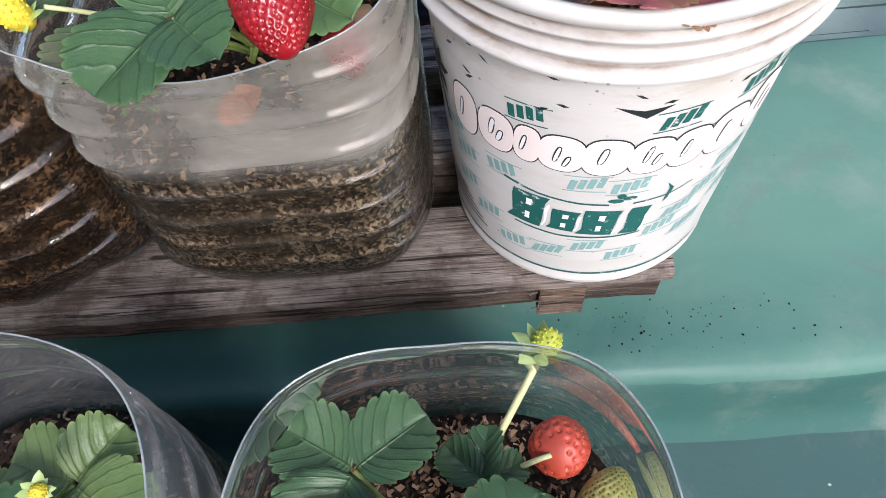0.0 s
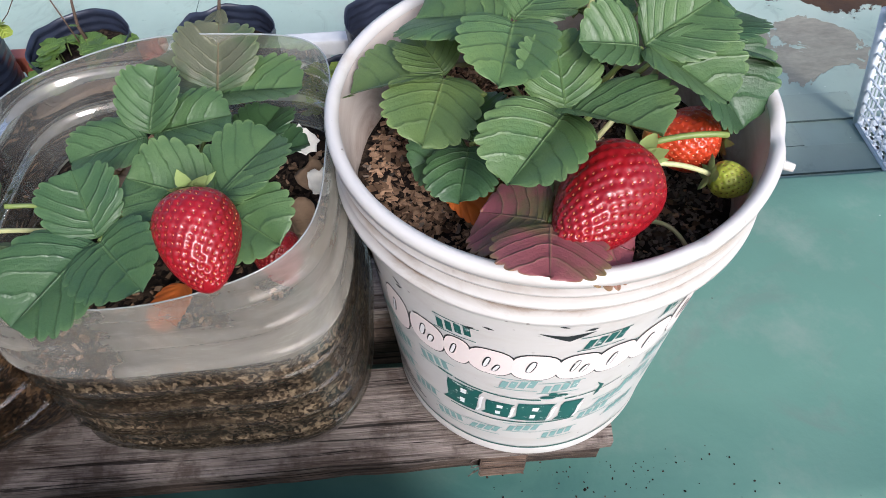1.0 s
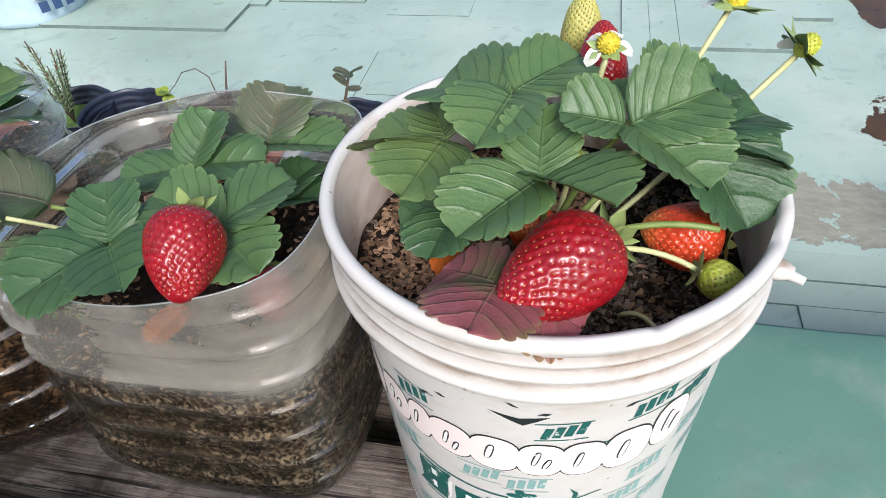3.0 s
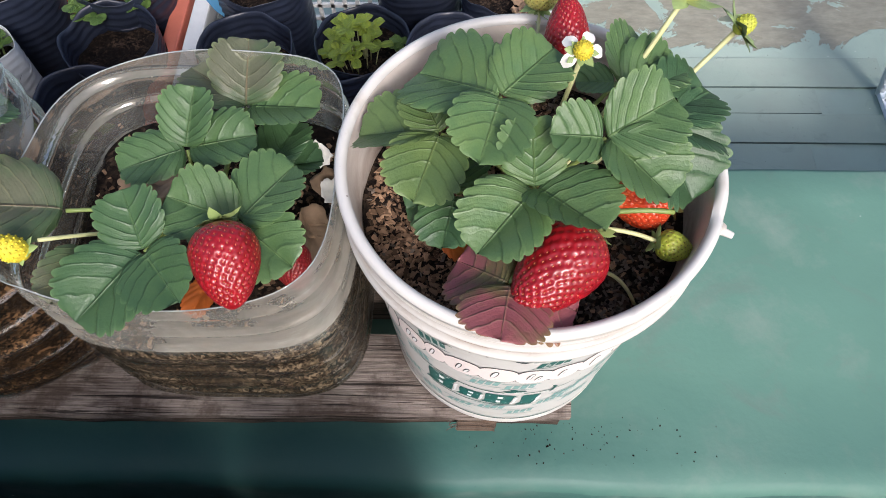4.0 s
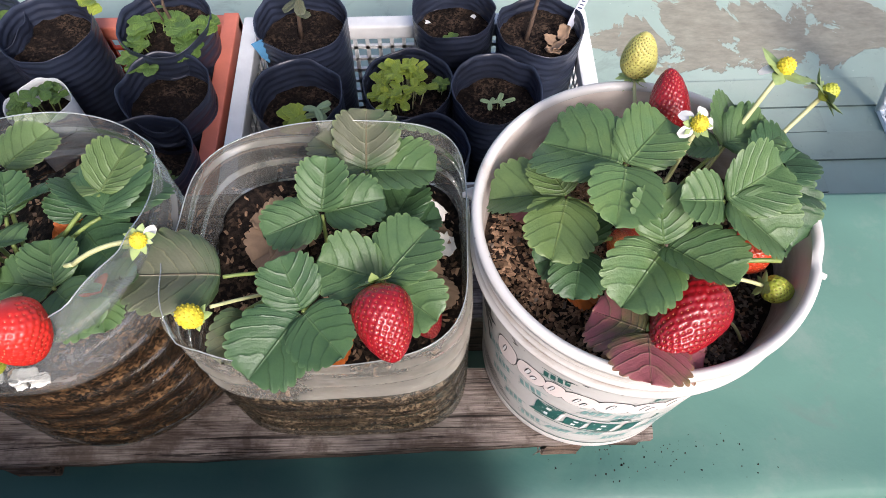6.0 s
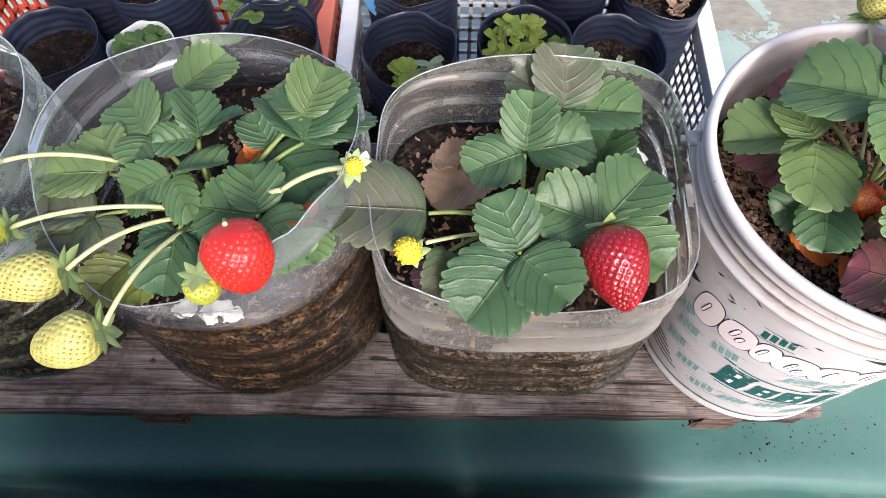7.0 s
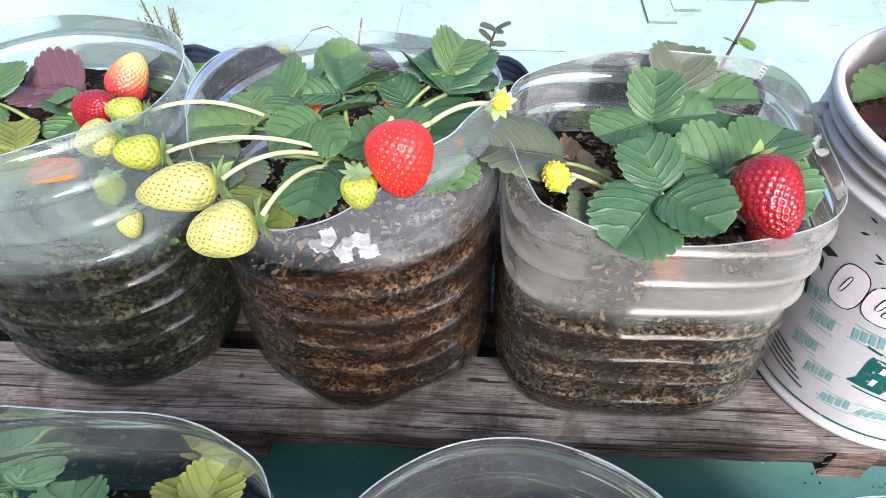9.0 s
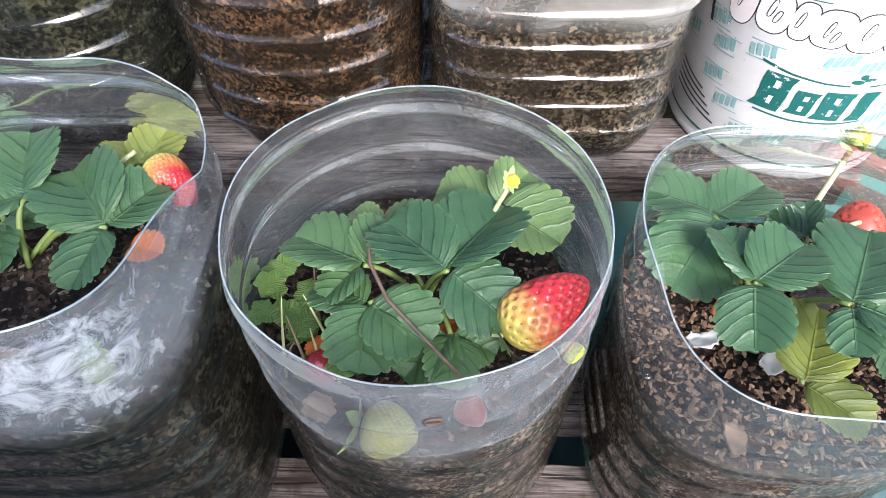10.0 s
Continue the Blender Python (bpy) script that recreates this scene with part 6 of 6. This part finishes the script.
def twig_plant(name, at, pts, r0, leaves, mat, label, category, L=0.02, wide=0.7):
    g = thing(name, at, label, category)
    rad = [r0 * (1 - 0.6 * i / (len(pts) - 1)) for i in range(len(pts))]
    Shape().tube(pts, rad, 8).make("stem", M_STEM_BROWN, g)
    for i, (p, d) in enumerate(leaves):
        s = Shape()
        small_leaf(s, p, d, L, wide, i + 40, 4)
        s.make("leaf", mat, g)
    return g


twig_plant("woody_seedling", (-0.343, 0.580, -0.133), [(-0.343, 0.580, -0.133), (-0.340, 0.578, -0.10), (-0.336, 0.578, -0.060), (-0.322, 0.580, -0.012)], 0.0042,
           [((-0.336, 0.578, -0.06), (-0.8, -0.4, -0.3)), ((-0.334, 0.578, -0.055), (0.2, -1, -0.4)), ((-0.330, 0.578, -0.035), (0.9, -0.2, 0.1)), ((-0.328, 0.58, -0.03), (-0.7, 0.1, 0.6)), ((-0.322, 0.58, -0.012), (0.9, 0, 0.5)),
            ((-0.322, 0.58, -0.012), (-0.9, 0.1, 0.3)), ((-0.322, 0.58, -0.012), (0.2, -0.8, 0.3)), ((-0.338, 0.578, -0.08), (0.6, -0.6, 0.2))], M_LEAF_BROWN, "woody seedling with drooping grey-green leaves in a black pot", "seedling", 0.026, 0.62)
twig_plant("cutting", (0.020, 0.560, -0.118), [(0.012, 0.545, -0.118), (0.018, 0.548, -0.085), (0.024, 0.553, -0.045), (0.035, 0.560, -0.010), (0.044, 0.562, 0.030), (0.050, 0.564, 0.085)], 0.0038,
           [((0.034, 0.56, -0.015), (-0.6, -0.5, 0.5)), ((0.046, 0.562, 0.05), (0.8, 0, 0.2)), ((0.036, 0.56, -0.008), (0.7, -0.5, -0.2))], M_HERB, "woody cutting with a few leaves in a black pot", "cutting", 0.030, 0.7)
twig_plant("bare_twig", (-0.551, 0.590, -0.118), [(-0.540, 0.590, -0.118), (-0.545, 0.592, -0.075), (-0.540, 0.597, -0.045), (-0.532, 0.602, -0.008)], 0.0030, [((-0.545, 0.592, -0.075), (-0.5, -0.6, 0.4))], M_HERB, "dry twig standing in a pot", "twig", 0.012)
twig_plant("trailing_stem", (-0.560, 0.590, -0.118), [(-0.552, 0.590, -0.118), (-0.560, 0.592, -0.060), (-0.566, 0.596, -0.034), (-0.588, 0.600, -0.022), (-0.615, 0.600, -0.030), (-0.636, 0.600, -0.054), (-0.655, 0.598, -0.070)], 0.0013,
           [((-0.655, 0.598, -0.070), (-0.7, -0.3, 0.2)), ((-0.650, 0.598, -0.066), (-0.2, -0.8, 0.3)), ((-0.655, 0.598, -0.07), (0.2, -0.3, -0.8)), ((-0.660, 0.60, -0.072), (-0.5, 0.4, 0.3))], M_PARSLEY, "thin arching stem ending in pale leaves", "stem", 0.018, 1.1)


def rosemary(at):
    g = thing("rosemary", at, "small grey-green rosemary bush in a black pot", "herb")
    r = random.Random(3)
    for i in range(11):
        a = r.uniform(0, TAU)
        d = Vector((math.cos(a) * r.uniform(0.05, 0.42), math.sin(a) * r.uniform(0.05, 0.4), 1)).normalized()
        L = r.uniform(0.09, 0.14)
        pts = [Vector(at) + d * L * k / 5 + Vector((0, 0, 0.01 * (k / 5) ** 2)) for k in range(6)]
        Shape().tube(pts, 0.0011, 6).make("stem", M_STEM_BROWN, g)
        s = Shape()
        for k in range(34):
            t = 0.25 + 0.75 * k / 34
            p = Vector(at) + d * L * t
            b = k * 2.4
            e = (Vector((math.cos(b), math.sin(b), 0)) * 0.8 + d * 0.9).normalized()
            s.tube([p, p + e * 0.005, p + e * 0.010], [0.0007, 0.0011, 0.0003], 5)
        tagged(s.make("needles", M_SUCCULENT, g), kind="stuff")
    return g


rosemary((-0.838, 0.575, -0.120))


def tag(name, p, d, w, L, mat, label, bars=0):
    """A thin plastic plant label pushed into the soil."""
    p, d = Vector(p), Vector(d).normalized()
    e = d.cross(Vector((0.2, -1, 0.1))).normalized()
    n = d.cross(e).normalized()
    g = thing(name, p, label, "plant label")
    v = []
    for q in (-0.0005, 0.0005):
        v += [p - e * w * 0.25 + n * q, p + e * w * 0.25 + n * q, p + d * L * 0.35 + e * w / 2 + n * q, p + d * L + e * w / 2 + n * q, p + d * L - e * w / 2 + n * q, p + d * L * 0.35 - e * w / 2 + n * q]
    f = [(5, 4, 3, 2, 1, 0), (6, 7, 8, 9, 10, 11)] + [(i, (i + 1) % 6, 6 + (i + 1) % 6, 6 + i) for i in range(6)]
    part("strip", v, f, mat, g, smooth=False)
    if bars:
        s = Shape()
        r = random.Random(4)
        for i in range(bars):
            c = p + d * L * (0.42 + 0.5 * i / bars)
            h = w * r.uniform(0.5, 0.8)
            s.add([c - e * h / 2 + n * 0.0009, c + e * h / 2 + n * 0.0009, c + e * h / 2 + d * 0.002 + n * 0.0009, c - e * h / 2 + d * 0.002 + n * 0.0009], [(0, 1, 2, 3)])
            s.add([c - e * h / 2 - n * 0.0009, c + e * h / 2 - n * 0.0009, c + e * h / 2 + d * 0.002 - n * 0.0009, c - e * h / 2 + d * 0.002 - n * 0.0009], [(3, 2, 1, 0)])
        s.make("writing", M_TAG_INK, g, smooth=False)
    return g


tag("plant_label", (0.078, 0.565, -0.125), (0.42, 0.35, 0.9), 0.014, 0.078, M_TAG, "clear grey plastic label with blurred handwriting", 7)
tag("plant_label", (-0.385, 0.530, -0.135), (-0.25, -0.1, 0.9), 0.018, 0.050, M_BLUE_TAG, "blue plastic strip stuck in a black pot")


def litter(name, pts, size, mat, label, category, seed):
    r = random.Random(seed)
    for p in pts:
        s = Shape()
        g = 7
        v = []
        e = Euler((r.uniform(-0.5, 0.5), r.uniform(-0.5, 0.5), r.uniform(0, TAU))).to_matrix()
        for j in range(g):
            for i in range(g):
                x, y = (i / (g - 1) - 0.5), (j / (g - 1) - 0.5)
                k = 1 - 0.35 * (x * x + y * y) * 2 * r.uniform(0.6, 1.4)
                z = 0.35 * (x * x + y * y) + 0.08 * r.uniform(-1, 1)
                v.append(Vector(p) + e @ (Vector((x * k, y * k * 0.75, z)) * size * r.uniform(0.92, 1.08)))
        s.add(v, [(j * g + i, j * g + i + 1, (j + 1) * g + i + 1, (j + 1) * g + i) for j in range(g - 1) for i in range(g - 1)])
        ob = s.make(name, mat)
        m = ob.modifiers.new("thick", "SOLIDIFY")
        m.thickness = 0.0006
        tagged(ob, label, category, category + " pieces")


litter("dry_leaf", [(0.048, 0.535, -0.108), (0.060, 0.520, -0.106), (0.070, 0.545, -0.104), (0.050, 0.510, -0.108)], 0.030, M_DRY, "curled dry brown leaf on the soil of a pot", "dry leaf", 2)
litter("dry_leaf", [(-0.132, 0.030, 0.172), (-0.140, 0.000, 0.168), (-0.275, 0.050, 0.170), (-0.260, 0.020, 0.166)], 0.030, M_DRY, "curled dry brown leaf inside the square bottle", "dry leaf", 3)
litter("eggshell", [(-0.136, 0.040, 0.196), (-0.128, 0.020, 0.176)], 0.024, M_SHELL, "broken white eggshell inside the square bottle", "eggshell", 4)
litter("eggshell", [(-0.432, -0.092, 0.216), (-0.420, -0.093, 0.211), (-0.408, -0.093, 0.205), (-0.424, -0.093, 0.203), (-0.440, -0.092, 0.207), (-0.412, -0.092, 0.214)], 0.0155, M_SHELL, "broken white eggshell against the bottle wall", "eggshell", 5)
litter("eggshell", [(-0.147, -0.323, 0.094), (-0.108, -0.335, 0.094), (-0.286, -0.252, 0.096)], 0.021, M_SHELL, "broken white eggshell on the mulch", "eggshell", 6)
litter("eggshell", [(-0.560, 0.300, -0.176), (-0.520, 0.322, -0.174), (-0.575, 0.318, -0.176), (-0.500, 0.330, -0.174), (-0.585, 0.340, -0.176)], 0.016, M_SHELL, "white grit on pot soil", "grit", 7)
litter("dry_leaf", [(-0.155, -0.365, 0.086), (-0.140, -0.38, 0.086), (-0.52, -0.37, 0.142), (-0.56, -0.36, 0.142), (-0.37, -0.37, 0.094)], 0.022, M_DRY, "dry brown leaf on the mulch", "dry leaf", 8)
litter("wood_chip", [(-0.070, -0.285, 0.088)], 0.040, M_WOOD, "flat chip of weathered wood on the mulch", "wood chip", 9)


def tuft():
    at = (-0.391, -0.325, 0.097)
    g = thing("weed_tuft", at, "small clover and grass growing at the bottle's edge", "weed")
    r = random.Random(12)
    for i in range(16):
        p = Vector((at[0] + r.uniform(-0.015, 0.035), at[1] + r.uniform(-0.028, 0.05), 0.096))
        q = p + Vector((r.uniform(-0.008, 0.008), r.uniform(-0.008, 0.008), r.uniform(0.008, 0.026)))
        Shape().tube([p, p.lerp(q, 0.5) + Vector((0.001, 0, 0)), q], 0.0006, 5).make("stem", M_STEM, g)
        s = Shape()
        for j in range(3):
            b = j * TAU / 3 + i
            small_leaf(s, q, (math.cos(b), math.sin(b), 0.1), 0.009, 1.2, i * 3 + j, 3)
        s.make("leaf", M_HERB, g)
    for i in range(7):
        p = Vector((at[0] + r.uniform(0.0, 0.03), at[1] + r.uniform(-0.03, 0.01), 0.096))
        q = p + Vector((r.uniform(-0.02, 0.02), r.uniform(-0.02, 0.02), r.uniform(0.03, 0.055)))
        Shape().tube(bow(p, q, 0.004, 6), [0.0010, 0.0010, 0.0009, 0.0008, 0.0006, 0.0005, 0.0002], 5).make("blade", M_STEM if i % 2 else M_DRY, g)


tuft()

# punched holes in the round bottle's wall
for p, d in (((-0.4155, -0.312, 0.158), (-1, -0.15, 0)), ((-0.304, -0.3985, 0.146), (0.15, -1, 0))):
    s = Shape()
    q = Vector(d).to_track_quat("Z", "Y").to_matrix()
    ring = [Vector(p) + q @ Vector((0.0042 * math.cos(TAU * i / 16), 0.0030 * math.sin(TAU * i / 16), 0.0)) for i in range(17)]
    s.tube(ring, 0.0009, 6, cap=False)
    s.make("punched_hole", M_STEM_BROWN, bpy.data.objects["planter_bottle.003"], "small punched drain hole")


# ---- white basket on the deck ----
def basket(x0, x1, y0, y1, zb, zr, out):
    b = thing("basket", ((x0 + x1) / 2, (y0 + y1) / 2, zb), "white plastic lattice basket standing on the deck floor", "basket")
    lo = [Vector((x0, y0, zb)), Vector((x1, y0, zb)), Vector((x1, y1, zb)), Vector((x0, y1, zb))]
    hi = [Vector((x0 - out, y0 - out, zr)), Vector((x1 + out, y0 - out, zr)), Vector((x1 + out, y1 + out, zr)), Vector((x0 - out, y1 + out, zr))]
    for k in range(4):
        a, c, d, e = lo[k], lo[(k + 1) % 4], hi[(k + 1) % 4], hi[k]
        nx, nz = (19, 9) if k % 2 == 0 else (16, 9)
        for i in range(1, nx):
            Shape().tube([a.lerp(c, i / nx), e.lerp(d, i / nx)], 0.0024, 4).make("upright", M_BASKET, b, smooth=False)
        for j in range(1, nz):
            Shape().tube([a.lerp(e, j / nz), c.lerp(d, j / nz)], 0.0024, 4).make("rail", M_BASKET, b, smooth=False)
        Shape().tube([a.lerp(e, -0.01), a.lerp(e, 0.5), e], [0.008, 0.0085, 0.009], 10).make("corner_post", M_BASKET, b)
        s = Shape().tube([a, c], 0.0065, 8)
        s.make("bottom_rail", M_BASKET, b)
    s = Shape()
    pts = []
    for k in range(4):
        c, p, n2 = hi[k], hi[(k - 1) % 4], hi[(k + 1) % 4]
        a, d = c + (p - c).normalized() * 0.03, c + (n2 - c).normalized() * 0.03
        pts += [a, a.lerp(c, 0.55).lerp(c.lerp(d, 0.45), 0.4), c.lerp(d, 0.5).lerp(a.lerp(c, 0.5), 0.45), d]
    s.tube(pts + [pts[0], pts[1]], 0.012, 10, cap=False)
    s.make("rim", M_BASKET, b)
    lattice(b, M_BASKET, (x0, y0, zb + 0.004), (1, 0, 0), (0, 1, 0), x1 - x0, y1 - y0, 16, 14, 0.005, 0.010)
    return b


basket(0.779, 1.200, 0.290, 0.648, BACK_Z + 0.008, -0.205, 0.038)


# ---- sack and planter at the far end ----
def sack(cx, cy, r, h):
    g = thing("sack", (cx, cy, BACK_Z), "pale blue and white woven sack with dark print", "sack")
    n, m = 48, 30
    v = []
    for i in range(m + 1):
        t = i / m
        for k in range(n):
            a = TAU * k / n
            q = r * (0.90 + 0.14 * math.sin(math.pi * min(1, t * 1.4)) - 0.25 * max(0, t - 0.75) * 2) * (1 + 0.05 * noise.noise((math.cos(a) * 2, math.sin(a) * 2, t * 4)))
            v.append((cx + q * math.cos(a), cy + q * math.sin(a), BACK_Z + 0.004 + h * t))
    f = [(i * n + k, i * n + (k + 1) % n, (i + 1) * n + (k + 1) % n, (i + 1) * n + k) for i in range(m) for k in range(n)]
    f += [tuple(range(n))[::-1], tuple(m * n + k for k in range(n))]
    part("body", v, f, M_SACK, g)

    def band(name, a0, a1, z0, z1, mat):
        w = []
        nn = 12
        for z in (z0, z1):
            for k in range(nn + 1):
                a = radians(a0 + (a1 - a0) * k / nn)
                w.append((cx + (r * 1.09 + 0.004) * math.cos(a), cy + (r * 1.09 + 0.004) * math.sin(a), BACK_Z + z))
        part(name, w, [(k, k + 1, nn + 2 + k, nn + 1 + k) for k in range(nn)], mat, g)

    band("white_panel", -50, 5, 0.10, 0.40, M_WHITE_CRATE)
    for a0 in (-46, -34, -22, -10):
        band("print_bar", a0, a0 + 8, 0.055, 0.090, M_SACK_INK)
    return g


sack(-1.905, 1.740, 0.185, 0.62)


def planter_box():
    g = thing("planter_box", (-1.95, 2.15, BACK_Z), "dark green plastic planter box raised on pale stones", "planter")
    s = Shape()
    s.box(-2.45, -1.50, 2.02, 2.40, BACK_Z + 0.060, BACK_Z + 0.40, 0.02)
    s.make("box", M_PLANTER, g, smooth=False)
    for i in range(9):
        x = -2.40 + i * 0.105
        Shape().box(x, x + 0.03, 2.005, 2.03, BACK_Z + 0.075, BACK_Z + 0.36, 0.008).make("rib", M_PLANTER, g, smooth=False)
    for x in (-1.80, -2.35):
        thing_ = Shape().box(x, x + 0.11, 2.00, 2.10, BACK_Z, BACK_Z + 0.058, 0.012, jig=0.003, rng=random.Random(5)).make("stone_block", M_STONE, smooth=False)
        tagged(thing_, "pale squared stone under the planter box", "stone", "stone blocks")


planter_box()


# moss behind the walls of two bottles
def moss(owner, label, spots, size, n, seed):
    s = Shape()
    r = random.Random(seed)
    for _ in range(n):
        x, y, z = r.choice(spots)
        s.ball((x + r.uniform(-1, 1) * size * 2.2, y + r.uniform(0, 0.6) * size, z + r.uniform(-1, 1) * size * 1.5), size * r.uniform(0.25, 0.6), (1.3, 0.6, 0.8), 6, 4, 0, None, 0.25, r)
    s.make("moss_patch", M_MOSS, owner, label)


moss(bpy.data.objects["planter_bottle"], "green moss on the soil", [(-0.655 + 0.094 * math.cos(radians(d)), 0.012 + 0.094 * math.sin(radians(d)), 0.170 + 0.012 * math.sin(d * 0.2)) for d in range(-120, -15, 5)], 0.0070, 260, 31)
moss(bpy.data.objects["planter_bottle.002"], "dark mould spots", [(-0.264, -0.083, 0.207), (-0.257, -0.083, 0.193), (-0.250, -0.083, 0.203), (-0.258, -0.083, 0.200)], 0.0050, 26, 32)


# crumbs of soil fallen on the ledge and the lower floor
def crumbs(name, n, x0, x1, y0, y1, z, size, seed, label):
    s = Shape()
    r = random.Random(seed)
    for _ in range(n):
        x, y = r.triangular(x0, x1, x0 + (x1 - x0) * 0.3), r.triangular(y0, y1, (y0 + y1) / 2)
        q = size * r.uniform(0.3, 1.0) ** 2
        s.ball((x, y, z + q * 0.4), q, (1.2, 0.9, 0.6), 6, 4, 0, Euler((0, 0, r.uniform(0, 6))).to_matrix(), 0.3, r)
    tagged(s.make(name, M_SOIL), label, "soil", kind="stuff")


crumbs("soil_crumbs", 110, -0.03, 0.24, -0.128, -0.06, LEDGE_Z, 0.0011, 41, "dark soil crumbs scattered on the ledge by the bucket")
crumbs("soil_crumbs", 90, 0.10, 0.42, -0.45, -0.20, FRONT_Z, 0.0018, 42, "dark soil crumbs scattered on the lower floor")
